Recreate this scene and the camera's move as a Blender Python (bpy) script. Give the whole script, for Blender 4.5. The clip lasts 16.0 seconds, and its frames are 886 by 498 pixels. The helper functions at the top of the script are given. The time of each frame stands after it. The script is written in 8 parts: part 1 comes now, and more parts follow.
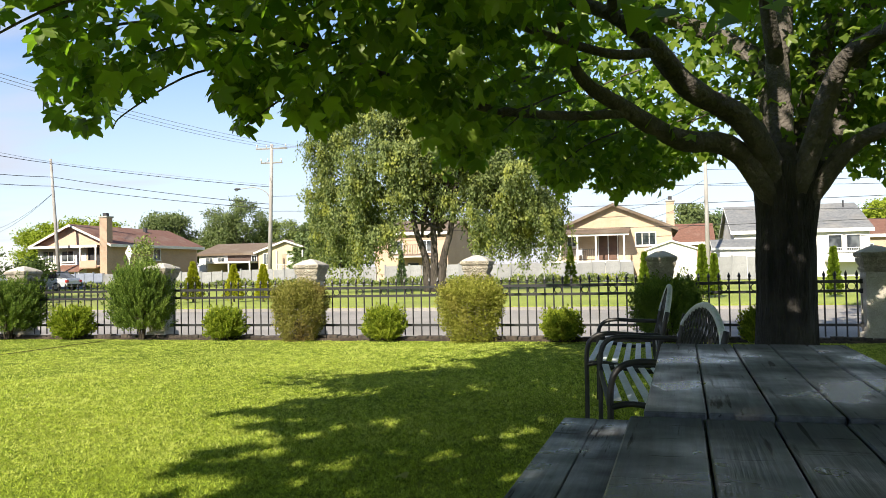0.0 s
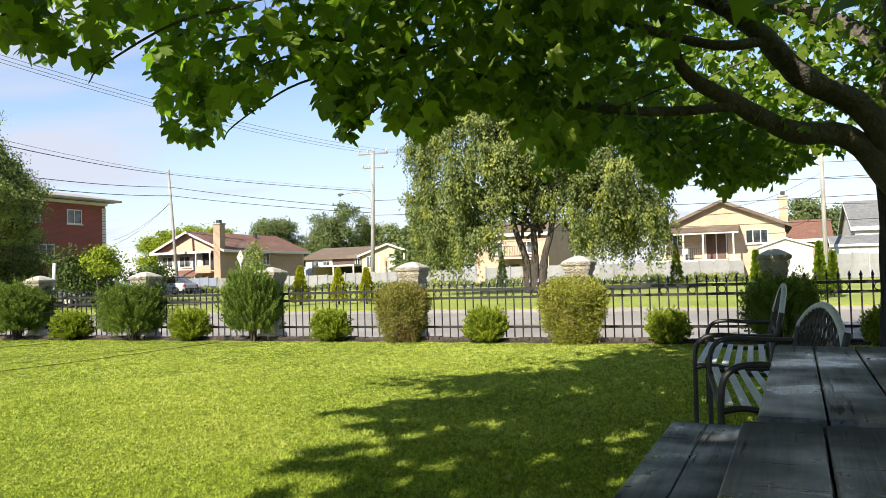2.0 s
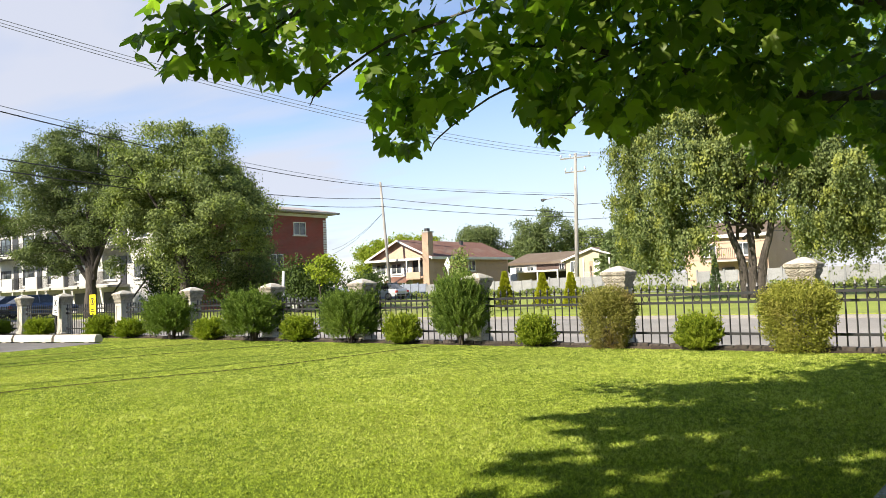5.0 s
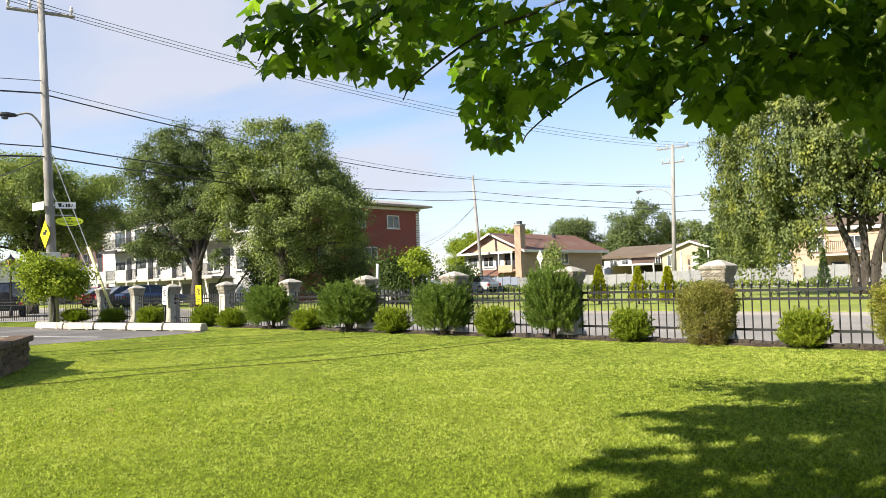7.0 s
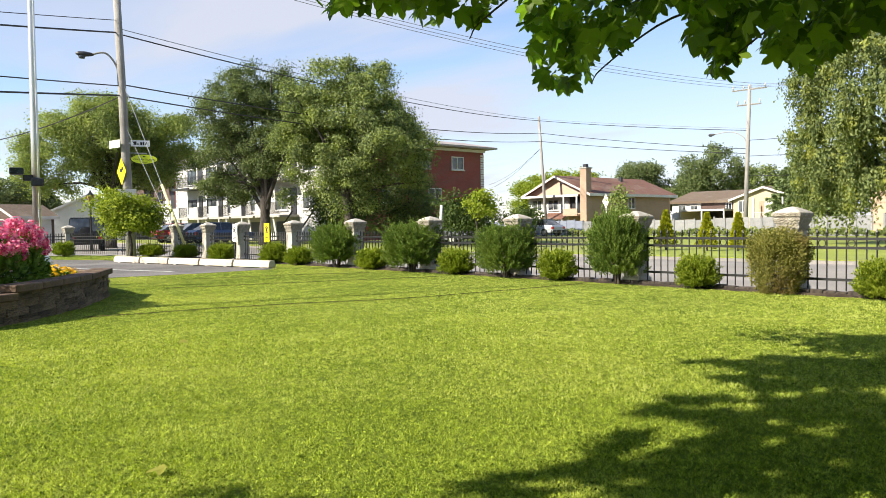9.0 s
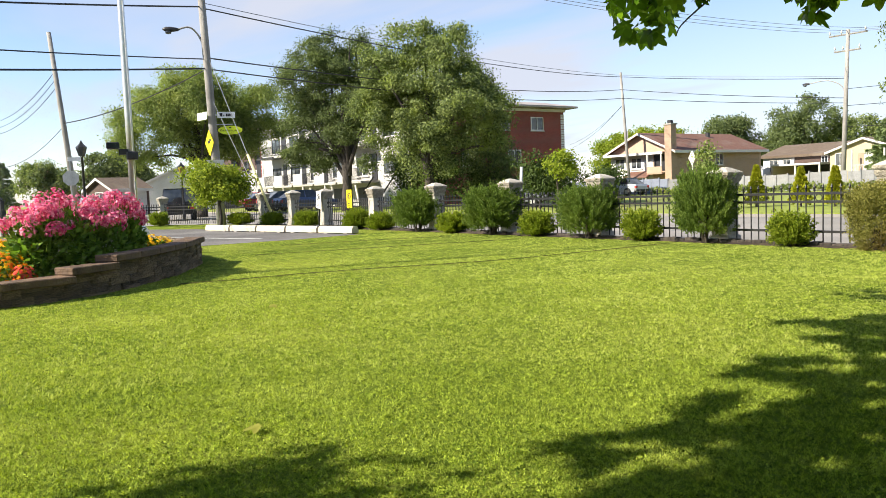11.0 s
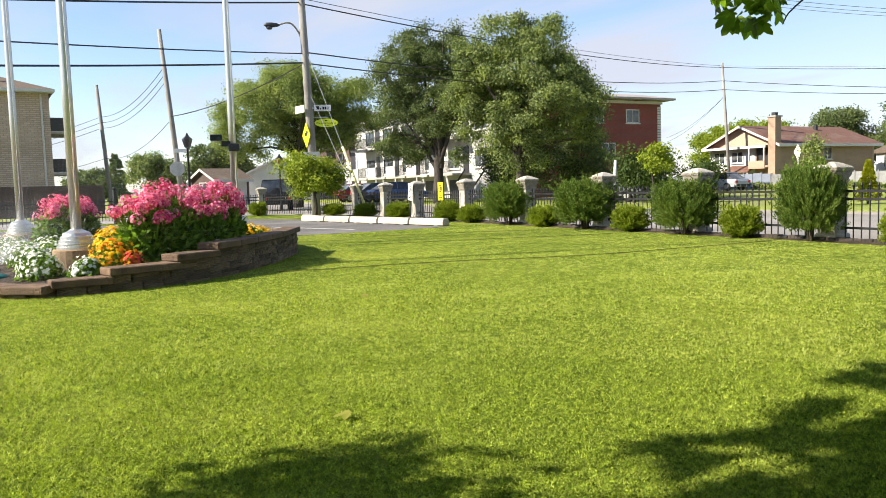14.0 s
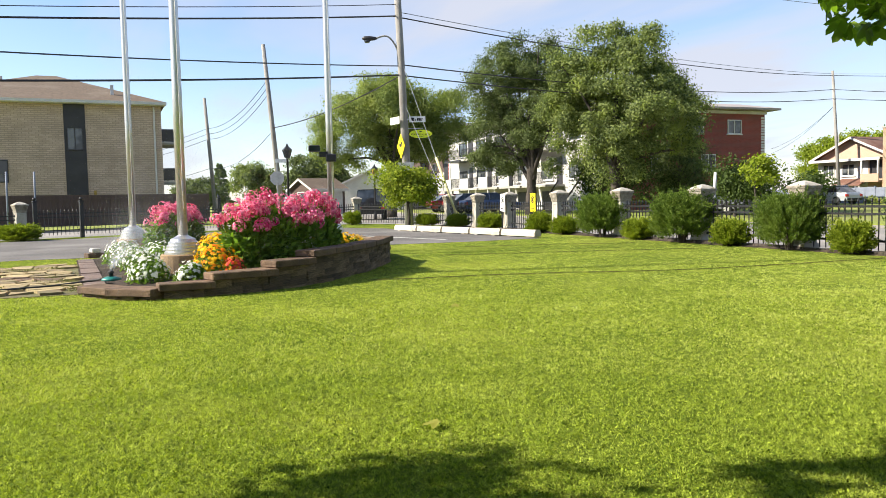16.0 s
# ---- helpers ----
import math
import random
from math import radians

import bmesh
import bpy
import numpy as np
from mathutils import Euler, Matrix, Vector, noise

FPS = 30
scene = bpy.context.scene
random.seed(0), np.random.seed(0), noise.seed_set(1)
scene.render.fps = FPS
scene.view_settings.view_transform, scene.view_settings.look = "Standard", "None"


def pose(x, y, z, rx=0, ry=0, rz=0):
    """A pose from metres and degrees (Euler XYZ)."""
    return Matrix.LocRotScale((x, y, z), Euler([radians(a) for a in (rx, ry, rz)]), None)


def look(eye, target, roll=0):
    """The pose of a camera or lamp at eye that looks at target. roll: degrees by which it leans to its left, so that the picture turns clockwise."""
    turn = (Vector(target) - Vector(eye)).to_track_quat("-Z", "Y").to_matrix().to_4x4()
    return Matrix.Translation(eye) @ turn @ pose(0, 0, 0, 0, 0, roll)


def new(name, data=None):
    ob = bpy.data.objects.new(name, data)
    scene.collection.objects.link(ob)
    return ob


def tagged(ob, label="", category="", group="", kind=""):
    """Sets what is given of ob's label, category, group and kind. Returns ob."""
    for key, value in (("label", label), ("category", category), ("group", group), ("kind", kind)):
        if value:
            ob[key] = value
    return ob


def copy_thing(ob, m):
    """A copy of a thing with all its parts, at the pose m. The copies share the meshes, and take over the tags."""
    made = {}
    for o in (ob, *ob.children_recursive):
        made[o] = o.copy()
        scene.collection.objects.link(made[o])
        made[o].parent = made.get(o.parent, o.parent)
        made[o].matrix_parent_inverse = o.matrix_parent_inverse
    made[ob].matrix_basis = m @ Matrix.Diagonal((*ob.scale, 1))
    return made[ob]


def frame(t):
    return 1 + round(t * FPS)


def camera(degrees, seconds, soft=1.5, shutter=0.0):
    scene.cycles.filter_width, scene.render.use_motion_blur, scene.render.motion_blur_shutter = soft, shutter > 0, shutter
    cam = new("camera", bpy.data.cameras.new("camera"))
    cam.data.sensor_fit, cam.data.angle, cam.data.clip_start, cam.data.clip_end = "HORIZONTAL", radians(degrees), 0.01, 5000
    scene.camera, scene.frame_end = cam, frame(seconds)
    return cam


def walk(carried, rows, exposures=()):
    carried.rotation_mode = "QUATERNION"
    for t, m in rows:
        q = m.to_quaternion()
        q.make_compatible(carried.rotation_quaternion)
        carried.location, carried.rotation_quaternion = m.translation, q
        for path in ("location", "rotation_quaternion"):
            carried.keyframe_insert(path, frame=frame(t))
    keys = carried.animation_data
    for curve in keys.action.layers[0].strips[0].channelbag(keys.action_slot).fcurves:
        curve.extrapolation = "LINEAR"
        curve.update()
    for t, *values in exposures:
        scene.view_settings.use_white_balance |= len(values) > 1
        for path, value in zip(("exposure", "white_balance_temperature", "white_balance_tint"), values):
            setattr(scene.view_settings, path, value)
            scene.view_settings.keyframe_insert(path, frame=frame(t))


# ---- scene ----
# ---- camera: a hand-held turn on the spot, seconds, yaw, pitch, roll ----
EYE_Z = 1.05
cam = camera(59.7, 16.0, 0.5)
PATH = [
    (0, 0.000, 1.501, 1.151),
    (0.5, 4.776, 1.594, 1.151),
    (1, 5.011, 1.689, 1.380),
    (1.5, 5.407, 1.686, 1.440),
    (2, 7.445, 1.811, 1.746),
    (2.5, 10.259, 1.910, 2.186),
    (3, 12.365, 1.941, 2.204),
    (3.5, 13.576, 2.037, 2.077),
    (4, 13.757, 2.099, 2.050),
    (4.5, 18.515, 2.411, 2.180),
    (4.7, 20.456, 2.568, 2.206),
    (6.8, 28.184, 2.423, 1.788),
    (7, 29.332, 2.428, 1.805),
    (7.5, 30.413, 2.352, 1.787),
    (8, 30.990, 2.225, 1.463),
    (8.5, 31.979, -0.546, 1.156),
    (9, 34.034, -1.773, 0.774),
    (9.2, 35.049, -2.297, 0.838),
    (11.3, 40.114, -4.370, 2.311),
    (11.5, 40.229, -4.318, 2.299),
    (12, 42.007, -4.421, 2.141),
    (12.5, 44.442, -4.828, 1.990),
    (13, 45.871, -4.744, 2.073),
    (13.5, 45.911, -4.696, 1.810),
    (14, 46.699, -4.663, 1.709),
    (14.5, 48.952, -4.541, 1.706),
    (15, 50.111, -4.524, 1.701),
    (15.5, 51.158, -4.356, 1.406),
    (16, 53.524, -3.693, 1.197),
]
walk(cam, [(t, pose(0, 0, EYE_Z, 90 + p, r, y)) for t, y, p, r in PATH])

# ---- world, sun, exposure ----
SUN_AZ, SUN_EL = 151.0, 36.0          # degrees; azimuth counted leftwards from +y
sun_dir = Vector((-math.sin(radians(SUN_AZ)) * math.cos(radians(SUN_EL)),
                  math.cos(radians(SUN_AZ)) * math.cos(radians(SUN_EL)), math.sin(radians(SUN_EL))))
world = bpy.data.worlds.new("world")
scene.world = world
world.use_nodes = True
wn, wl = world.node_tree.nodes, world.node_tree.links
wn.clear()


def wnode(kind, **kw):
    n = wn.new(kind)
    for k, v in kw.items():
        if k == "op":
            n.operation = v
        else:
            n.inputs[k].default_value = v
    return n


sky = wn.new("ShaderNodeTexSky")
sky.sky_type = "NISHITA"
sky.sun_disc = False
sky.sun_elevation = radians(SUN_EL)
sky.sun_rotation = radians(-SUN_AZ)
sky.air_density, sky.dust_density, sky.ozone_density = 1.0, 0.15, 1.8
geo = wn.new("ShaderNodeTexCoord")
sep = wn.new("ShaderNodeSeparateXYZ")
wl.new(geo.outputs["Generated"], sep.inputs[0])
# clouds lie on a flat sheet overhead: direction divided by its height
zc = wnode("ShaderNodeMath", op="MAXIMUM")
wl.new(sep.outputs["Z"], zc.inputs[0])
zc.inputs[1].default_value = 0.02
zadd = wnode("ShaderNodeMath", op="ADD")
wl.new(zc.outputs[0], zadd.inputs[0])
zadd.inputs[1].default_value = 0.16
flat = wn.new("ShaderNodeVectorMath")
flat.operation = "DIVIDE"
comb = wn.new("ShaderNodeCombineXYZ")
for k in range(3):
    wl.new(zadd.outputs[0], comb.inputs[k])
wl.new(geo.outputs["Generated"], flat.inputs[0])
wl.new(comb.outputs[0], flat.inputs[1])
cmap = wn.new("ShaderNodeMapping")
cmap.inputs["Scale"].default_value = (0.45, 0.85, 1.0)
cmap.inputs["Location"].default_value = (0.9, 0.35, 0.0)
cmap.inputs["Rotation"].default_value = (0, 0, radians(20))
wl.new(flat.outputs[0], cmap.inputs[0])
cn = wn.new("ShaderNodeTexNoise")
cn.inputs["Scale"].default_value = 1.2
cn.inputs["Detail"].default_value = 5.0
cn.inputs["Roughness"].default_value = 0.52
cn.inputs["Distortion"].default_value = 0.35
wl.new(cmap.outputs[0], cn.inputs["Vector"])
cr = wn.new("ShaderNodeMapRange")
cr.inputs["From Min"].default_value = 0.46
cr.inputs["From Max"].default_value = 0.66
cr.inputs["To Max"].default_value = 0.9
wl.new(cn.outputs["Fac"], cr.inputs["Value"])
# pale haze low down
hz = wn.new("ShaderNodeMapRange")
hz.inputs["From Min"].default_value = 0.26
hz.inputs["From Max"].default_value = 0.0
hz.inputs["To Max"].default_value = 0.92
wl.new(sep.outputs["Z"], hz.inputs["Value"])
# the haze thins out towards one side of the sky
side = wn.new("ShaderNodeMapRange")
side.inputs["From Min"].default_value = -0.95
side.inputs["From Max"].default_value = -0.2
side.inputs["To Min"].default_value = 0.05
side.inputs["To Max"].default_value = 0.95
wl.new(sep.outputs["X"], side.inputs["Value"])
hs_ = wnode("ShaderNodeMath", op="MULTIPLY")
wl.new(hz.outputs[0], hs_.inputs[0])
wl.new(side.outputs[0], hs_.inputs[1])
cm = wnode("ShaderNodeMath", op="MAXIMUM")
wl.new(cr.outputs[0], cm.inputs[0])
wl.new(hs_.outputs[0], cm.inputs[1])
mixc = wn.new("ShaderNodeMix")
mixc.data_type = "RGBA"
wl.new(cm.outputs[0], mixc.inputs["Factor"])
wl.new(sky.outputs[0], mixc.inputs["A"])
mixc.inputs["B"].default_value = (3.75, 3.95, 4.2, 1)
bg = wn.new("ShaderNodeBackground")
bg.inputs["Strength"].default_value = 0.087
tone = wn.new("ShaderNodeMix")
tone.data_type, tone.blend_type = "RGBA", "MULTIPLY"
tone.inputs["Factor"].default_value = 1.0
tone.inputs["B"].default_value = (0.915, 0.90, 0.97, 1)
wl.new(mixc.outputs["Result"], tone.inputs["A"])
wl.new(tone.outputs["Result"], bg.inputs["Color"])
wo = wn.new("ShaderNodeOutputWorld")
wl.new(bg.outputs[0], wo.inputs["Surface"])

sun_data = bpy.data.lights.new("sun", "SUN")
sun_data.energy, sun_data.angle, sun_data.color = 4.75, radians(0.53), (1.0, 0.91, 0.755)
sun = new("sun", sun_data)
sun.matrix_world = look(sun_dir * 100, (0, 0, 0))
scene.view_settings.exposure = 1.33

# ---- materials ----
def bare(name):
    m = bpy.data.materials.new(name)
    m.use_nodes = True
    nt = m.node_tree
    return m, nt.nodes, nt.links, nt.nodes["Principled BSDF"], nt.nodes["Material Output"]


def mix_rgb(nodes, links, fac, a, b, kind="MIX"):
    n = nodes.new("ShaderNodeMix")
    n.data_type, n.blend_type = "RGBA", kind
    for sock, v in (("Factor", fac), ("A", a), ("B", b)):
        if hasattr(v, "links"):
            links.new(v, n.inputs[sock])
        else:
            n.inputs[sock].default_value = v if sock == "Factor" else (*v, 1)
    return n.outputs["Result"]


def noise_fac(nodes, links, scale, detail=4, lo=0.35, hi=0.65, coord="Object", stretch=None):
    tc = nodes.new("ShaderNodeTexCoord")
    out = tc.outputs[coord]
    if stretch:
        mp = nodes.new("ShaderNodeMapping")
        mp.inputs["Scale"].default_value = stretch
        links.new(out, mp.inputs[0])
        out = mp.outputs[0]
    t = nodes.new("ShaderNodeTexNoise")
    t.inputs["Scale"].default_value, t.inputs["Detail"].default_value = scale, detail
    links.new(out, t.inputs["Vector"])
    r = nodes.new("ShaderNodeMapRange")
    r.inputs["From Min"].default_value, r.inputs["From Max"].default_value = lo, hi
    links.new(t.outputs["Fac"], r.inputs["Value"])
    return r.outputs[0]


def surface(name, a, b, scale=3.0, fine=40.0, rough=0.8, bump=0.3, metallic=0.0, dirt=None, dirt_scale=0.7,
            stretch=None, per_object=0.0, coord="Object", depth=0.01):
    """Two colours mixed by a coarse noise, a fine grain, and stains."""
    m, nodes, links, p, out = bare(name)
    col = mix_rgb(nodes, links, noise_fac(nodes, links, scale, 4, coord=coord, stretch=stretch), a, b)
    grain = noise_fac(nodes, links, fine, 3, 0.3, 0.7, coord=coord, stretch=stretch)
    col = mix_rgb(nodes, links, grain, col, mix_rgb(nodes, links, 0.3, col, (0, 0, 0)))
    if dirt:
        col = mix_rgb(nodes, links, noise_fac(nodes, links, dirt_scale, 5, 0.5, 0.72, coord=coord), col, dirt)
    if per_object:
        oi = nodes.new("ShaderNodeObjectInfo")
        hs = nodes.new("ShaderNodeHueSaturation")
        mr = nodes.new("ShaderNodeMapRange")
        mr.inputs["To Min"].default_value, mr.inputs["To Max"].default_value = 1 - per_object, 1 + per_object
        links.new(oi.outputs["Random"], mr.inputs["Value"])
        links.new(mr.outputs[0], hs.inputs["Value"])
        links.new(col, hs.inputs["Color"])
        col = hs.outputs[0]
    links.new(col, p.inputs["Base Color"])
    p.inputs["Roughness"].default_value, p.inputs["Metallic"].default_value = rough, metallic
    if bump:
        bp = nodes.new("ShaderNodeBump")
        bp.inputs["Strength"].default_value, bp.inputs["Distance"].default_value = bump, depth
        links.new(grain, bp.inputs["Height"])
        links.new(bp.outputs[0], p.inputs["Normal"])
    if rough >= 1.0:
        p.inputs["Specular IOR Level"].default_value = 0.05
    return m


def foliage(name, a, b, c=None, through_light=0.45, rough=0.55, tint=(1.1, 1.25, 0.45), gloss=0.06, mottle=0.0):
    """Leaves: colour varies leaf by leaf, and sunlight shines through."""
    m, nodes, links, p, out = bare(name)
    g = nodes.new("ShaderNodeNewGeometry")
    col = mix_rgb(nodes, links, g.outputs["Random Per Island"], a, b)
    if c:
        col = mix_rgb(nodes, links, noise_fac(nodes, links, 1.3, 3, 0.5, 0.68), col, c)
    if mottle:
        # small dark patches: shade between grass tufts put into the leaf colour
        col = mix_rgb(nodes, links, noise_fac(nodes, links, mottle, 5, 0.34, 0.52), tuple(0.42 * q for q in a), col)
    links.new(col, p.inputs["Base Color"])
    p.inputs["Roughness"].default_value = rough
    p.inputs["Specular IOR Level"].default_value = gloss
    tr = nodes.new("ShaderNodeBsdfTranslucent")
    links.new(mix_rgb(nodes, links, 1.0, col, tint, "MULTIPLY"), tr.inputs["Color"])
    mx_ = nodes.new("ShaderNodeMixShader")
    mx_.inputs[0].default_value = through_light
    links.new(p.outputs[0], mx_.inputs[1])
    links.new(tr.outputs[0], mx_.inputs[2])
    links.new(mx_.outputs[0], out.inputs["Surface"])
    return m


def masonry(name, a, b, mortar, width, height, rough=0.85, joint=0.012, bump=0.4, dirt=None):
    """Brickwork far off: courses on the object's own vertical faces."""
    m, nodes, links, p, out = bare(name)
    tc = nodes.new("ShaderNodeTexCoord")
    sp = nodes.new("ShaderNodeSeparateXYZ")
    links.new(tc.outputs["Object"], sp.inputs[0])
    ad = nodes.new("ShaderNodeMath")
    links.new(sp.outputs["X"], ad.inputs[0])
    links.new(sp.outputs["Y"], ad.inputs[1])
    cb = nodes.new("ShaderNodeCombineXYZ")
    links.new(ad.outputs[0], cb.inputs["X"])
    links.new(sp.outputs["Z"], cb.inputs["Y"])
    bt = nodes.new("ShaderNodeTexBrick")
    links.new(cb.outputs[0], bt.inputs["Vector"])
    bt.inputs["Scale"].default_value = 1.0
    bt.inputs["Brick Width"].default_value, bt.inputs["Row Height"].default_value = width, height
    bt.inputs["Mortar Size"].default_value = joint
    bt.inputs["Color1"].default_value, bt.inputs["Color2"].default_value = (*a, 1), (*b, 1)
    bt.inputs["Mortar"].default_value = (*mortar, 1)
    col = bt.outputs["Color"]
    col = mix_rgb(nodes, links, noise_fac(nodes, links, 0.6, 5, 0.4, 0.75), col, mix_rgb(nodes, links, 0.25, col, dirt or (0.05, 0.04, 0.03)))
    links.new(col, p.inputs["Base Color"])
    p.inputs["Roughness"].default_value = rough
    bp = nodes.new("ShaderNodeBump")
    bp.inputs["Strength"].default_value, bp.inputs["Distance"].default_value = bump, 0.01
    links.new(bt.outputs["Fac"], bp.inputs["Height"])
    bp.invert = True
    links.new(bp.outputs[0], p.inputs["Normal"])
    return m


def shingles(name, a, b, row=0.18):
    """Roof shingles far off: courses that follow the height of the slope."""
    m, nodes, links, p, out = bare(name)
    col = mix_rgb(nodes, links, noise_fac(nodes, links, 5.0, 4), a, b)
    wv = nodes.new("ShaderNodeTexWave")
    wv.bands_direction = "Z"
    wv.inputs["Scale"].default_value = 0.314 / (row * 0.4)
    wv.inputs["Distortion"].default_value = 0.6
    tc = nodes.new("ShaderNodeTexCoord")
    links.new(tc.outputs["Object"], wv.inputs["Vector"])
    col = mix_rgb(nodes, links, wv.outputs["Fac"], mix_rgb(nodes, links, 0.25, col, (0, 0, 0)), col)
    col = mix_rgb(nodes, links, noise_fac(nodes, links, 0.5, 5, 0.5, 0.75), col, mix_rgb(nodes, links, 0.35, col, (0.3, 0.27, 0.22)))
    links.new(col, p.inputs["Base Color"])
    p.inputs["Roughness"].default_value = 0.9
    return m


def glass_dark(name, tint=(0.02, 0.025, 0.03)):
    m, nodes, links, p, out = bare(name)
    col = mix_rgb(nodes, links, noise_fac(nodes, links, 0.9, 2, 0.45, 0.6), tint, (0.10, 0.11, 0.12))
    links.new(col, p.inputs["Base Color"])
    p.inputs["Roughness"].default_value = 0.06
    p.inputs["Specular IOR Level"].default_value = 0.7
    return m


def weathered_wood(name, a, b, stretch):
    m, nodes, links, p, out = bare(name)
    g1 = noise_fac(nodes, links, 6.0, 6, 0.3, 0.72, stretch=stretch)
    g2 = noise_fac(nodes, links, 16.0, 5, 0.3, 0.7, stretch=(stretch[0], stretch[1] * 0.5, stretch[2]))
    st = noise_fac(nodes, links, 3.2, 6, 0.40, 0.62)
    kn = noise_fac(nodes, links, 7.0, 5, 0.635, 0.72, stretch=(0.7, 3.6, 1))
    ck = noise_fac(nodes, links, 9.0, 5, 0.62, 0.68, stretch=(6, 0.35, 6))
    col = mix_rgb(nodes, links, g1, a, b)
    col = mix_rgb(nodes, links, g2, col, mix_rgb(nodes, links, 0.28, col, (0.01, 0.01, 0.012)))
    col = mix_rgb(nodes, links, st, col, mix_rgb(nodes, links, 0.5, col, (0.03, 0.03, 0.035)))
    col = mix_rgb(nodes, links, kn, col, (0.015, 0.013, 0.012))
    col = mix_rgb(nodes, links, ck, col, (0.010, 0.010, 0.011))
    oi = nodes.new("ShaderNodeObjectInfo")
    hs = nodes.new("ShaderNodeHueSaturation")
    mr = nodes.new("ShaderNodeMapRange")
    mr.inputs["To Min"].default_value, mr.inputs["To Max"].default_value = 0.75, 1.2
    links.new(oi.outputs["Random"], mr.inputs["Value"])
    links.new(mr.outputs[0], hs.inputs["Value"])
    links.new(col, hs.inputs["Color"])
    links.new(hs.outputs[0], p.inputs["Base Color"])
    pit = nodes.new("ShaderNodeMath")
    pit.operation = "MAXIMUM"
    links.new(kn, pit.inputs[0])
    links.new(ck, pit.inputs[1])
    sl_ = nodes.new("ShaderNodeMapRange")
    sl_.inputs["To Min"].default_value, sl_.inputs["To Max"].default_value = 0.5, 0.12
    links.new(pit.outputs[0], sl_.inputs["Value"])
    links.new(sl_.outputs[0], p.inputs["Specular IOR Level"])
    rr = nodes.new("ShaderNodeMapRange")
    rr.inputs["To Min"].default_value, rr.inputs["To Max"].default_value = 0.27, 0.75
    links.new(st, rr.inputs["Value"])
    links.new(rr.outputs[0], p.inputs["Roughness"])
    bp = nodes.new("ShaderNodeBump")
    bp.inputs["Strength"].default_value, bp.inputs["Distance"].default_value = 0.35, 0.004
    dent = nodes.new("ShaderNodeMath")
    dent.operation = "SUBTRACT"
    links.new(g2, dent.inputs[0])
    links.new(pit.outputs[0], dent.inputs[1])
    links.new(dent.outputs[0], bp.inputs["Height"])
    links.new(bp.outputs[0], p.inputs["Normal"])
    return m


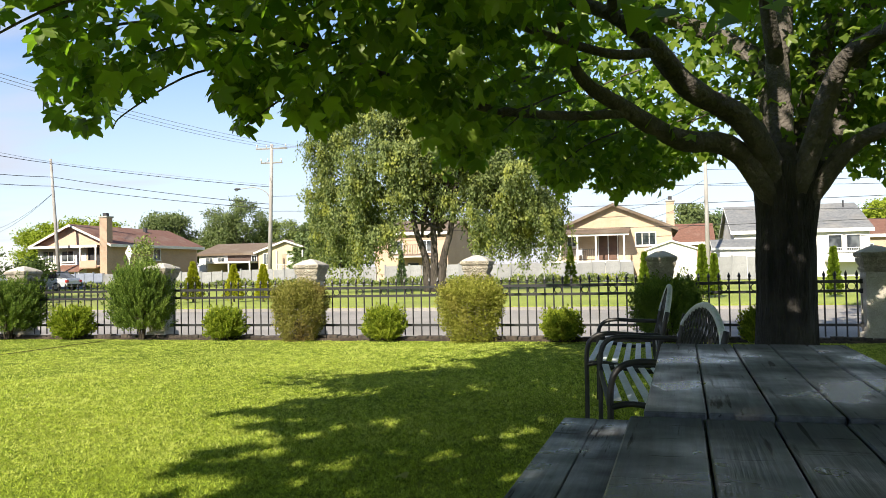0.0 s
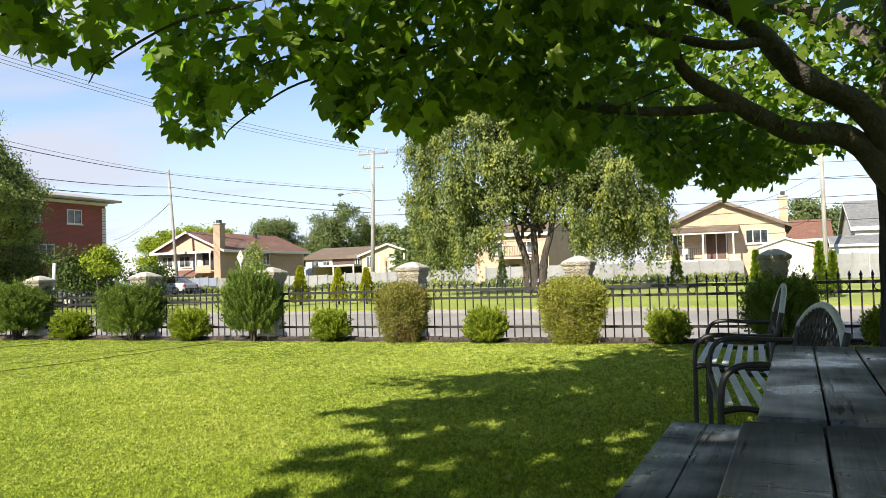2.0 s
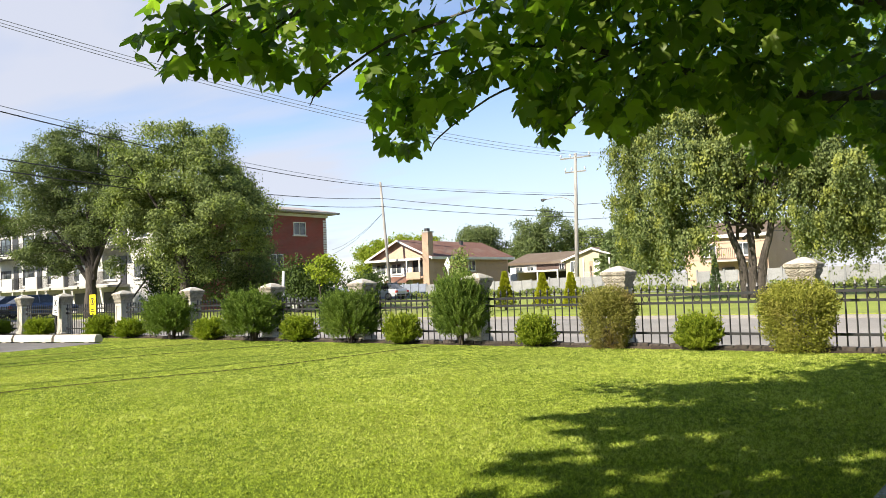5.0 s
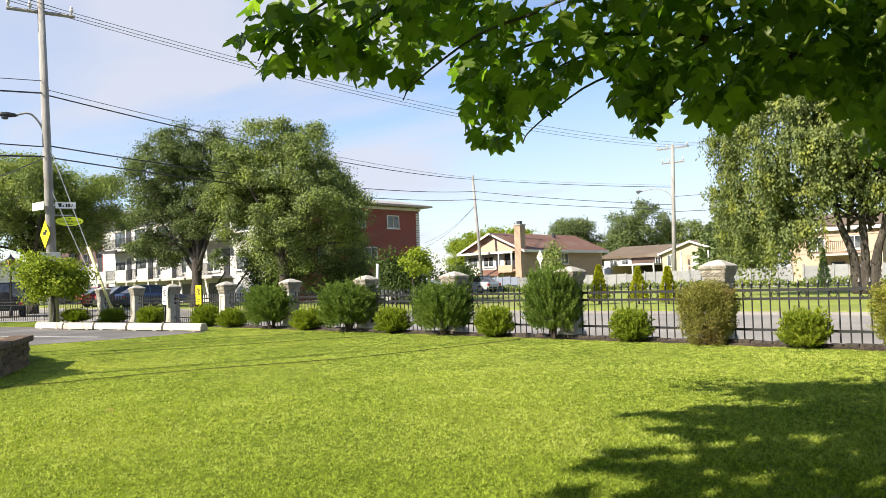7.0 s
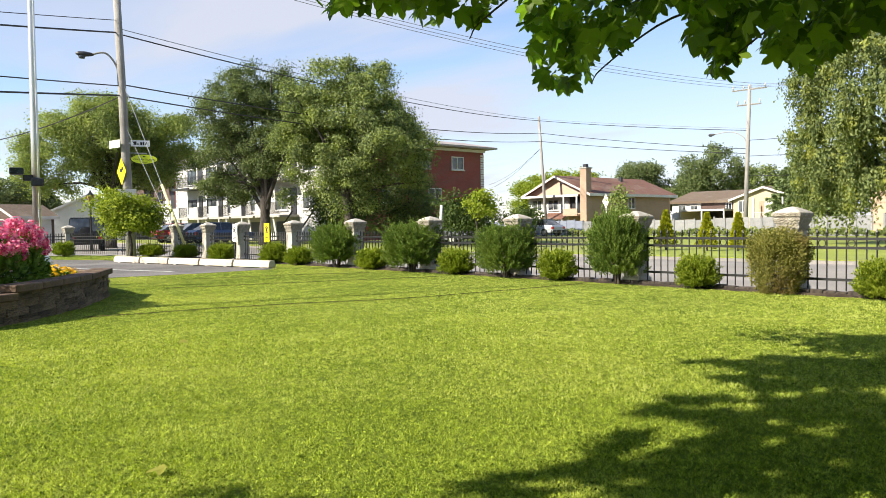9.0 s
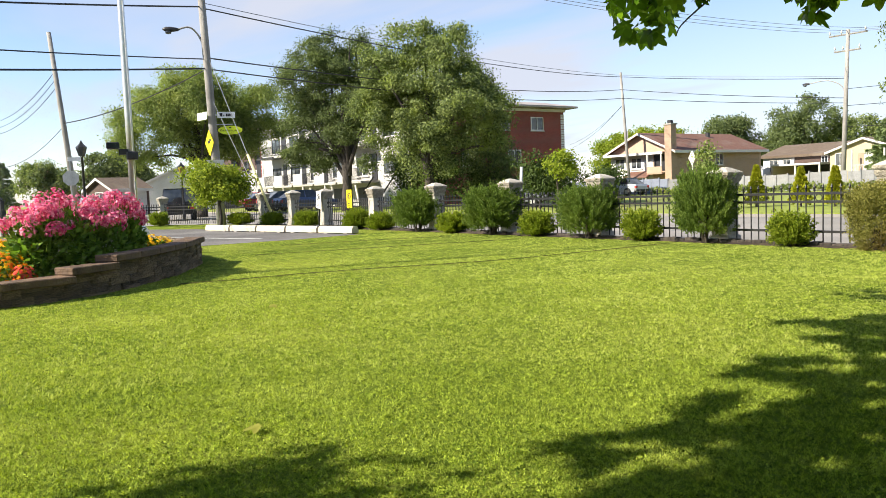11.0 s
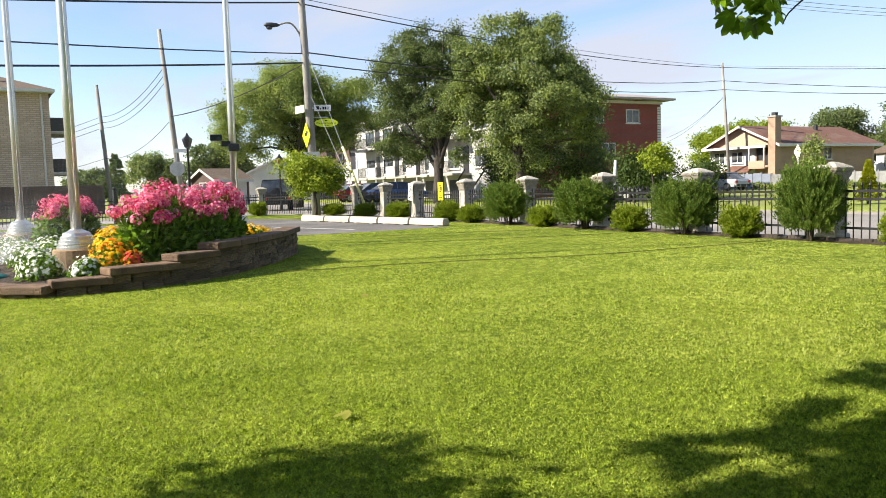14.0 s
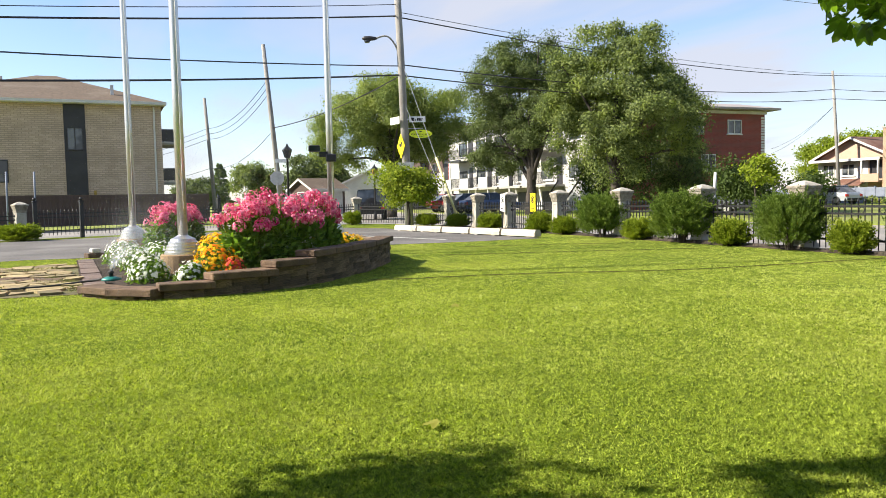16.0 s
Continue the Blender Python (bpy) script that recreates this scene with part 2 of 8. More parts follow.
MAT = {
    "lawn": surface("lawn", (0.14, 0.20, 0.024), (0.23, 0.29, 0.04), 0.9, 55, 1.0, 0.9, dirt=(0.26, 0.29, 0.05), dirt_scale=0.45, depth=0.03),
    "blade": foliage("grass_blade", (0.155, 0.235, 0.024), (0.61, 0.71, 0.11), (0.53, 0.61, 0.125), 0.45, 0.7, (0.97, 1.0, 0.3), 0.15, 30.0),
    # paler far blades: distance haze and low-angle brightness put into the colour
    "far_blade": foliage("far_grass_blade", (0.37, 0.435, 0.095), (0.565, 0.62, 0.16), (0.52, 0.57, 0.155), 0.45, 0.7, (1.0, 1.0, 0.4), 0.15),
    "clover": foliage("clover_leaf", (0.08, 0.15, 0.014), (0.49, 0.60, 0.07), (0.42, 0.49, 0.065), 0.38, 0.75, (1.0, 1.0, 0.35), 0.1, 27.0),
    "verge": surface("verge_grass", (0.20, 0.25, 0.03), (0.28, 0.33, 0.05), 0.35, 9, 0.95, 0.8, dirt=(0.2, 0.2, 0.06), dirt_scale=0.08, depth=0.05),
    "road": surface("road_asphalt", (0.235, 0.22, 0.20), (0.31, 0.288, 0.265), 0.35, 60, 0.85, 0.3, dirt=(0.15, 0.145, 0.14), dirt_scale=0.25),
    "parking": surface("parking_asphalt", (0.105, 0.098, 0.092), (0.155, 0.143, 0.133), 0.6, 70, 0.85, 0.4, dirt=(0.19, 0.18, 0.17), dirt_scale=0.3),
    "concrete": surface("concrete", (0.34, 0.325, 0.30), (0.44, 0.425, 0.39), 2, 50, 0.85, 0.3, dirt=(0.28, 0.26, 0.22), dirt_scale=1.2),
    "kerb_paint": surface("kerb_concrete", (0.48, 0.42, 0.32), (0.60, 0.53, 0.41), 3, 60, 0.8, 0.3, dirt=(0.45, 0.41, 0.33), dirt_scale=2.0, per_object=0.08),
    "line_paint": surface("line_paint", (0.55, 0.55, 0.53), (0.35, 0.35, 0.34), 5, 40, 0.7, 0.1),
    "seam": surface("seam_soil", (0.045, 0.045, 0.012), (0.085, 0.08, 0.022), 8, 60, 1.0, 0.5),
    "soil": surface("soil", (0.035, 0.022, 0.014), (0.075, 0.05, 0.032), 6, 50, 0.95, 1.0, dirt=(0.12, 0.09, 0.055), dirt_scale=3, depth=0.03),
    "pillar": surface("cast_stone", (0.40, 0.37, 0.315), (0.56, 0.525, 0.455), 3.5, 60, 0.85, 0.5, dirt=(0.26, 0.235, 0.19), dirt_scale=2.2, per_object=0.08),
    "pillar_rough": surface("split_stone", (0.36, 0.32, 0.255), (0.52, 0.47, 0.38), 9, 45, 0.9, 1.0, dirt=(0.24, 0.21, 0.165), dirt_scale=4, per_object=0.1, depth=0.03),
    "iron": surface("black_iron", (0.010, 0.010, 0.011), (0.022, 0.021, 0.021), 8, 90, 0.42, 0.1),
    "bench_metal": surface("bench_iron", (0.012, 0.011, 0.011), (0.022, 0.020, 0.019), 6, 70, 0.5, 0.1),
    "bench_slat": surface("bench_slat", (0.48, 0.50, 0.52), (0.60, 0.62, 0.63), 5, 60, 0.5, 0.15),
    # trunk bark darker than the limbs', with crown shade in its colour
    "bark": surface("shaded_maple_bark", (0.009, 0.0075, 0.007), (0.030, 0.026, 0.023), 4, 18, 0.95, 1.0, dirt=(0.05, 0.044, 0.038), dirt_scale=1.8, stretch=(3, 3, 0.45), depth=0.06),
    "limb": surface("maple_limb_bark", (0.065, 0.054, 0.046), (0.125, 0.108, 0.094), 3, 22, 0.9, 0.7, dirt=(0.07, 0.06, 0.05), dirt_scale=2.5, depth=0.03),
    "bark_far": surface("bark", (0.042, 0.034, 0.028), (0.09, 0.075, 0.062), 3, 14, 0.95, 0.8, stretch=(2, 2, 0.5), depth=0.05),
    "maple_leaf": foliage("maple_leaf", (0.075, 0.13, 0.022), (0.25, 0.33, 0.045), None, 0.62, 0.4, (1.08, 1.38, 0.48), 0.4),
    "pole_wood": surface("pole_wood", (0.27, 0.255, 0.24), (0.37, 0.355, 0.335), 3, 60, 0.9, 0.4, stretch=(6, 6, 0.3), dirt=(0.17, 0.155, 0.14)),
    "pole_steel": surface("galvanised_steel", (0.45, 0.45, 0.44), (0.58, 0.58, 0.57), 3, 60, 0.45, 0.1, metallic=0.6),
    "flag_pole": surface("brushed_aluminium", (0.66, 0.65, 0.63), (0.78, 0.77, 0.75), 2, 90, 0.34, 0.1, metallic=0.85, stretch=(6, 6, 0.3)),
    "wire": surface("cable", (0.015, 0.015, 0.017), (0.03, 0.03, 0.032), 1, 10, 0.6, 0.0),
    "wire_grey": surface("cable_grey", (0.16, 0.17, 0.19), (0.22, 0.23, 0.25), 1, 10, 0.6, 0.0),
    "white": surface("white_paint", (0.60, 0.59, 0.57), (0.68, 0.67, 0.65), 1.2, 30, 0.6, 0.1, dirt=(0.48, 0.46, 0.43), dirt_scale=0.5),
    "stucco": surface("white_stucco", (0.42, 0.415, 0.41), (0.50, 0.495, 0.485), 0.8, 40, 0.85, 0.3, dirt=(0.46, 0.44, 0.41), dirt_scale=0.35),
    "cream": surface("cream_siding", (0.50, 0.42, 0.27), (0.55, 0.47, 0.32), 0.6, 25, 0.8, 0.2, dirt=(0.44, 0.36, 0.23), dirt_scale=0.4),
    "peach": surface("peach_render", (0.47, 0.325, 0.235), (0.52, 0.37, 0.275), 0.6, 25, 0.8, 0.2, dirt=(0.41, 0.29, 0.215), dirt_scale=0.4),
    "tan_brick": masonry("tan_brick", (0.33, 0.215, 0.14), (0.40, 0.265, 0.18), (0.34, 0.27, 0.21), 0.22, 0.075),
    "yellow_brick": masonry("yellow_brick", (0.43, 0.305, 0.195), (0.49, 0.355, 0.24), (0.43, 0.35, 0.27), 0.22, 0.075),
    "beige_brick": masonry("beige_brick", (0.44, 0.335, 0.255), (0.55, 0.425, 0.33), (0.32, 0.25, 0.195), 0.4, 0.13, joint=0.018),
    "red_brick": masonry("red_brick", (0.20, 0.036, 0.029), (0.26, 0.052, 0.040), (0.19, 0.085, 0.07), 0.24, 0.085),
    "dark_brick": masonry("dark_brick", (0.060, 0.034, 0.028), (0.09, 0.048, 0.039), (0.085, 0.065, 0.055), 0.24, 0.085),
    "roof_brown": shingles("brown_shingles", (0.135, 0.062, 0.042), (0.185, 0.09, 0.062)),
    "roof_tan": shingles("tan_shingles", (0.11, 0.078, 0.054), (0.15, 0.11, 0.078)),
    "roof_grey": shingles("grey_shingles", (0.13, 0.135, 0.14), (0.19, 0.195, 0.20)),
    "roof_metal": surface("flat_roof_edge", (0.33, 0.29, 0.275), (0.42, 0.37, 0.35), 1, 30, 0.6, 0.1),
    "glass": glass_dark("window_glass"),
    "dark_panel": surface("dark_panel", (0.020, 0.020, 0.024), (0.035, 0.034, 0.038), 1, 40, 0.5, 0.1),
    "brown_wood": surface("brown_wood", (0.26, 0.135, 0.06), (0.36, 0.20, 0.10), 2, 30, 0.7, 0.2, stretch=(1, 1, 4)),
    "door_brown": surface("dark_brown_door", (0.075, 0.035, 0.022), (0.12, 0.06, 0.036), 2, 30, 0.5, 0.1),
    "slat_fence": surface("brown_slats", (0.075, 0.048, 0.045), (0.11, 0.072, 0.066), 2, 30, 0.8, 0.2, per_object=0.1),
    "fence_white": surface("white_board_fence", (0.20, 0.21, 0.215), (0.285, 0.285, 0.285), 0.8, 20, 0.75, 0.2, dirt=(0.21, 0.215, 0.22), dirt_scale=0.4, per_object=0.1),
    "fence_blue": surface("blue_grey_fence", (0.17, 0.20, 0.27), (0.23, 0.26, 0.33), 0.8, 20, 0.75, 0.2, per_object=0.1),
    "hedge_dark": foliage("yew_leaf", (0.05, 0.09, 0.02), (0.20, 0.27, 0.055), (0.17, 0.225, 0.045), 0.3),
    "hedge_green": foliage("bush_leaf", (0.07, 0.115, 0.012), (0.32, 0.37, 0.04), (0.29, 0.33, 0.04), 0.35),
    "hedge_gold": foliage("golden_bush_leaf", (0.14, 0.15, 0.025), (0.37, 0.365, 0.08), (0.25, 0.21, 0.065), 0.4),
    "hedge_dry": foliage("dry_bush_leaf", (0.12, 0.12, 0.03), (0.30, 0.28, 0.08), (0.24, 0.17, 0.08), 0.4),
    "cedar": foliage("cedar_leaf", (0.09, 0.14, 0.012), (0.16, 0.22, 0.02), None, 0.3),
    "cedar_gold": foliage("golden_cedar_leaf", (0.24, 0.25, 0.015), (0.36, 0.36, 0.03), None, 0.35),
    "twig": surface("twigs", (0.05, 0.035, 0.025), (0.09, 0.07, 0.05), 5, 40, 0.9, 0.2),
    "leaf_grey": foliage("grey_green_leaf", (0.07, 0.10, 0.038), (0.24, 0.28, 0.11), (0.30, 0.32, 0.075), 0.36),
    "leaf_mid": foliage("tree_leaf", (0.05, 0.074, 0.032), (0.16, 0.195, 0.08), (0.145, 0.18, 0.06), 0.28),
    "leaf_bright": foliage("bright_leaf", (0.06, 0.085, 0.034), (0.23, 0.275, 0.10), (0.24, 0.29, 0.075), 0.30),
    "leaf_light": foliage("light_leaf", (0.13, 0.17, 0.055), (0.28, 0.33, 0.11), (0.28, 0.315, 0.095), 0.40),
    "leaf_yellow": foliage("yellow_green_leaf", (0.16, 0.22, 0.02), (0.27, 0.31, 0.04), None, 0.4),
    "leaf_dark": foliage("dark_leaf", (0.045, 0.07, 0.022), (0.08, 0.115, 0.032), None, 0.3),
    "spruce": foliage("spruce_needle", (0.06, 0.095, 0.045), (0.10, 0.145, 0.065), None, 0.2),
    "spruce_pale": foliage("pale_spruce_needle", (0.10, 0.14, 0.06), (0.20, 0.25, 0.11), None, 0.25),
    "pink": foliage("pink_petal", (0.70, 0.13, 0.28), (0.88, 0.42, 0.53), None, 0.4, 0.5, (1.1, 0.8, 0.8)),
    "deep_pink": foliage("deep_pink_petal", (0.55, 0.035, 0.14), (0.72, 0.12, 0.27), None, 0.35, 0.5, (1.1, 0.8, 0.8)),
    "yellow": foliage("yellow_petal", (0.75, 0.42, 0.01), (0.85, 0.58, 0.03), None, 0.35, 0.5, (1.1, 0.9, 0.4)),
    "orange": foliage("orange_petal", (0.75, 0.16, 0.01), (0.85, 0.33, 0.02), None, 0.35, 0.5, (1.1, 0.8, 0.4)),
    "white_petal": foliage("white_petal", (0.72, 0.74, 0.66), (0.85, 0.86, 0.80), None, 0.3, 0.5, (1, 1, 0.9)),
    "red_petal": foliage("red_petal", (0.65, 0.05, 0.04), (0.75, 0.12, 0.08), None, 0.35),
    "stem_leaf": foliage("flower_leaf", (0.06, 0.12, 0.022), (0.20, 0.31, 0.05), None, 0.35),
    "wall_stone": surface("retaining_wall_stone", (0.27, 0.175, 0.10), (0.58, 0.405, 0.245), 9, 40, 0.8, 1.0, dirt=(0.15, 0.108, 0.075), dirt_scale=4, per_object=0.4, depth=0.03),
    "path_stone": surface("damp_path_stone", (0.17, 0.115, 0.085), (0.26, 0.185, 0.145), 3, 40, 0.6, 0.5, dirt=(0.11, 0.075, 0.055), dirt_scale=2, per_object=0.12),
    "white_stone": surface("pale_limestone", (0.55, 0.52, 0.47), (0.68, 0.65, 0.60), 6, 40, 0.85, 0.5),
    "cap_stone": surface("wet_cap_stone", (0.08, 0.047, 0.026), (0.22, 0.135, 0.078), 5, 40, 0.85, 0.8, dirt=(0.055, 0.034, 0.022), dirt_scale=2.5, per_object=0.15),
    "kerb_stone": surface("dark_edging_stone", (0.035, 0.027, 0.022), (0.10, 0.078, 0.062), 6, 40, 0.9, 0.8, dirt=(0.03, 0.028, 0.018), dirt_scale=3, per_object=0.3),
    "sand_stone": surface("pale_flagstone", (0.27, 0.205, 0.10), (0.38, 0.295, 0.155), 3, 40, 0.85, 0.5, dirt=(0.17, 0.15, 0.055), dirt_scale=3, per_object=0.5),
    "base_concrete": surface("flag_base_concrete", (0.28, 0.185, 0.095), (0.38, 0.265, 0.145), 3, 50, 0.8, 0.4, dirt=(0.15, 0.10, 0.06), dirt_scale=2.5),
    "yellow_sign": surface("yellow_sign", (0.88, 0.68, 0.0), (0.92, 0.74, 0.01), 2, 30, 0.5, 0.0),
    "lime_sign": surface("lime_sign", (0.70, 0.80, 0.01), (0.74, 0.84, 0.02), 2, 30, 0.5, 0.0),
    "sign_white": surface("sign_white", (0.78, 0.78, 0.76), (0.84, 0.84, 0.82), 2, 30, 0.5, 0.0),
    "sign_black": surface("sign_black", (0.015, 0.015, 0.015), (0.02, 0.02, 0.02), 2, 30, 0.6, 0.0),
    "sign_red": surface("sign_red", (0.55, 0.04, 0.03), (0.6, 0.05, 0.04), 2, 30, 0.5, 0.0),
    "sleeve": surface("yellow_sleeve", (0.72, 0.66, 0.30), (0.78, 0.72, 0.38), 2, 30, 0.5, 0.0),
    "rubber": surface("rubber", (0.015, 0.015, 0.016), (0.028, 0.028, 0.03), 5, 50, 0.8, 0.1),
    "hose": surface("dark_hose", (0.02, 0.022, 0.02), (0.035, 0.036, 0.033), 5, 50, 0.45, 0.0),
    "teal": surface("teal_plastic", (0.01, 0.16, 0.14), (0.015, 0.2, 0.17), 5, 50, 0.4, 0.0),
    "lantern_glass": surface("lantern_glass", (0.30, 0.20, 0.05), (0.5, 0.33, 0.08), 5, 50, 0.2, 0.0),
}


def paint(name, col):
    m = surface(name, col, tuple(c * 1.1 for c in col), 2, 60, 0.28, 0.0, metallic=0.15)
    return m


CAR_PAINT = {k: paint("car_paint_" + k, v) for k, v in
             {"silver": (0.42, 0.45, 0.50), "black": (0.012, 0.013, 0.016), "white": (0.66, 0.67, 0.68),
              "blue": (0.10, 0.15, 0.30), "red": (0.30, 0.03, 0.04), "grey": (0.13, 0.14, 0.16)}.items()}

# ---- mesh helpers ----
def link_mesh(name, verts, faces, mat, parent=None, label="", smooth=False):
    me = bpy.data.meshes.new(name)
    me.from_pydata([tuple(v) for v in verts], [], faces)
    me.materials.append(MAT[mat] if isinstance(mat, str) else mat)
    if smooth:
        me.polygons.foreach_set("use_smooth", [True] * len(me.polygons))
    me.update()
    ob = new(name, me)
    if parent:
        ob.parent = parent
    if label:
        ob["label"] = label
    return ob


def part(name, bm, mat, parent=None, label="", smooth=False):
    me = bpy.data.meshes.new(name)
    bm.to_mesh(me)
    bm.free()
    me.materials.append(MAT[mat] if isinstance(mat, str) else mat)
    if smooth:
        me.polygons.foreach_set("use_smooth", [True] * len(me.polygons))
    ob = new(name, me)
    if parent:
        ob.parent = parent
    if label:
        ob["label"] = label
    return ob


def share(name, src, parent, m):
    """Another object on the same mesh."""
    ob = new(name, src.data)
    ob.parent = parent
    ob.matrix_basis = m
    return ob


def thing(name, m, label, category, group="", kind=""):
    ob = new(name)
    ob.empty_display_size = 0.2
    ob.matrix_basis = m
    return tagged(ob, label, category, group, kind)


def box(bm, x0, x1, y0, y1, z0, z1, bevel=0.0):
    """A box, with its edges bevelled when asked."""
    r = bmesh.ops.create_cube(bm, size=1.0)
    vs = r["verts"]
    for v in vs:
        v.co = Vector((x0 + (v.co.x + 0.5) * (x1 - x0), y0 + (v.co.y + 0.5) * (y1 - y0), z0 + (v.co.z + 0.5) * (z1 - z0)))
    if bevel:
        es = list({e for v in vs for e in v.link_edges})
        bmesh.ops.bevel(bm, geom=es, offset=bevel, segments=1, affect="EDGES", profile=0.5)
    return bm


def boxes(*rows, bevel=0.0):
    bm = bmesh.new()
    for r in rows:
        box(bm, *r, bevel=bevel)
    return bm


def lathe(rows, sides=16, caps=True):
    """A turned shape from (radius, height) rows."""
    vs, fs = [], []
    for r, z in rows:
        for k in range(sides):
            a = 2 * math.pi * k / sides
            vs.append((r * math.cos(a), r * math.sin(a), z))
    for i in range(len(rows) - 1):
        for k in range(sides):
            a, b = i * sides + k, i * sides + (k + 1) % sides
            fs.append((a, b, b + sides, a + sides))
    if caps:
        fs.append(tuple(reversed(range(sides))))
        fs.append(tuple(range((len(rows) - 1) * sides, len(rows) * sides)))
    return vs, fs


def prism(rows):
    """A square-plan moulding from (half width, height) rows."""
    vs, fs = [], []
    for h, z in rows:
        vs += [(-h, -h, z), (h, -h, z), (h, h, z), (-h, h, z)]
    for i in range(len(rows) - 1):
        for k in range(4):
            a, b = i * 4 + k, i * 4 + (k + 1) % 4
            fs.append((a, b, b + 4, a + 4))
    fs.append((3, 2, 1, 0))
    n = 4 * (len(rows) - 1)
    fs.append((n, n + 1, n + 2, n + 3))
    return vs, fs


def smooth_line(points, steps=5):
    """Catmull-Rom through the points."""
    p = [Vector(q) for q in points]
    p = [2 * p[0] - p[1]] + p + [2 * p[-1] - p[-2]]
    out = []
    for i in range(1, len(p) - 2):
        for s in range(steps):
            t = s / steps
            out.append(0.5 * (2 * p[i] + (p[i + 1] - p[i - 1]) * t + (2 * p[i - 1] - 5 * p[i] + 4 * p[i + 1] - p[i + 2]) * t * t
                              + (3 * p[i] - p[i - 1] - 3 * p[i + 1] + p[i + 2]) * t ** 3))
    out.append(p[-2])
    return out


def tube(points, radii, sides=8, acc=None, lumpy=0.0):
    """A tapered tube along points; adds to acc = (verts, faces)."""
    vs, fs = acc if acc else ([], [])
    pts = [Vector(q) for q in points]
    n = len(pts)
    if not hasattr(radii, "__len__"):
        radii = [radii] * n
    if len(radii) != n:
        radii = list(np.interp(np.linspace(0, 1, n), np.linspace(0, 1, len(radii)), radii))
    base = len(vs)
    up = Vector((0.13, 0.27, 0.95))
    for i in range(n):
        d = (pts[min(i + 1, n - 1)] - pts[max(i - 1, 0)]).normalized()
        side = d.cross(up)
        if side.length < 0.05:
            side = d.cross(Vector((1, 0, 0)))
        side.normalize()
        oth = side.cross(d)
        for k in range(sides):
            a = 2 * math.pi * k / sides
            r = radii[i]
            if lumpy:
                r *= 1 + lumpy * noise.noise(Vector((math.cos(a) * 2.2, math.sin(a) * 2.2, i * 0.6 + base * 0.01)))
            vs.append(pts[i] + side * (r * math.cos(a)) + oth * (r * math.sin(a)))
    for i in range(n - 1):
        for k in range(sides):
            a, b = base + i * sides + k, base + i * sides + (k + 1) % sides
            fs.append((a, b, b + sides, a + sides))
    fs.append(tuple(base + k for k in reversed(range(sides))))
    fs.append(tuple(base + (n - 1) * sides + k for k in range(sides)))
    return vs, fs


def cloud_mesh(name, verts, tris, mat, parent=None, smooth=False):
    """A large triangle mesh from arrays."""
    me = bpy.data.meshes.new(name)
    nv, nf = len(verts), len(tris)
    me.vertices.add(nv)
    me.vertices.foreach_set("co", np.asarray(verts, dtype=np.float32).ravel())
    me.loops.add(nf * 3)
    me.loops.foreach_set("vertex_index", np.asarray(tris, dtype=np.int32).ravel())
    me.polygons.add(nf)
    me.polygons.foreach_set("loop_start", np.arange(0, nf * 3, 3, dtype=np.int32))
    me.materials.append(MAT[mat])
    me.update(calc_edges=True)
    ob = new(name, me)
    if parent:
        ob.parent = parent
    return ob


LEAF_OVAL = (np.array([(0, 0, 0), (0.3, 0.5, 0.06), (0, 1, -0.05), (-0.3, 0.5, 0.06)]), [(0, 1, 2), (0, 2, 3)])
LEAF_SPRAY = (np.array([(0, 0, 0), (0.2, 0.4, 0.05), (0.42, 0.75, 0), (0.12, 0.7, 0.03), (0, 1, -0.05), (-0.12, 0.7, 0.03),
                        (-0.42, 0.75, 0), (-0.2, 0.4, 0.05)]), [(0, 1, 7), (1, 2, 3), (7, 5, 6), (1, 3, 7), (3, 5, 7), (3, 4, 5)])


def maple_outline():
    """Five pointed lobes round the leaf's foot, with side teeth."""
    rim = []
    lobes = ((-118, 0.50), (-58, 0.86), (0, 1.0), (58, 0.86), (118, 0.50))
    for i, (a, r) in enumerate(lobes):
        rim += [(a - 15, r * 0.80), (a, r), (a + 15, r * 0.80)]
        if i < 4:
            rim.append(((a + lobes[i + 1][0]) / 2, 0.52))
    pts = [(0, 0, 0)]
    for a, r in rim:
        t = radians(a)
        pts.append((0.62 * r * math.sin(t), 0.12 + 0.62 * r * math.cos(t), -0.16 * r * r + 0.05 * math.cos(3 * t)))
    n = len(rim)
    tris = [(0, i, i + 1) for i in range(1, n)]
    return np.array(pts), tris


LEAF_MAPLE = maple_outline()


def scatter_leaves(name, centres, axes, normals, sizes, shape, mat, parent=None):
    """One leaf at each centre; axes: where its tip points; normals: its upper side."""
    tpl, tri = shape
    y = axes / (np.linalg.norm(axes, axis=1, keepdims=True) + 1e-9)
    x = np.cross(y, normals)
    x /= np.linalg.norm(x, axis=1, keepdims=True) + 1e-9
    z = np.cross(x, y)
    v = (centres[:, None, :] + sizes[:, None, None] * (tpl[None, :, 0:1] * x[:, None, :] + tpl[None, :, 1:2] * y[:, None, :]
                                                       + tpl[None, :, 2:3] * z[:, None, :]))
    n, k = len(centres), len(tpl)
    t = (np.arange(n)[:, None, None] * k + np.array(tri)[None]).reshape(-1, 3)
    return cloud_mesh(name, v.reshape(-1, 3), t, mat, parent)


def rand_dirs(rng, n):
    d = rng.normal(size=(n, 3))
    return d / np.linalg.norm(d, axis=1, keepdims=True)


# ---- the street's own axes: a along the fence (to its right end), b away from the lawn ----
FA = -15.27
UA = Vector((math.cos(radians(FA)), math.sin(radians(FA)), 0))
NB = Vector((-UA.y, UA.x, 0))


def at_street(a, b, z=0.0):
    return Vector((0, 11.58, z)) + UA * a + NB * b


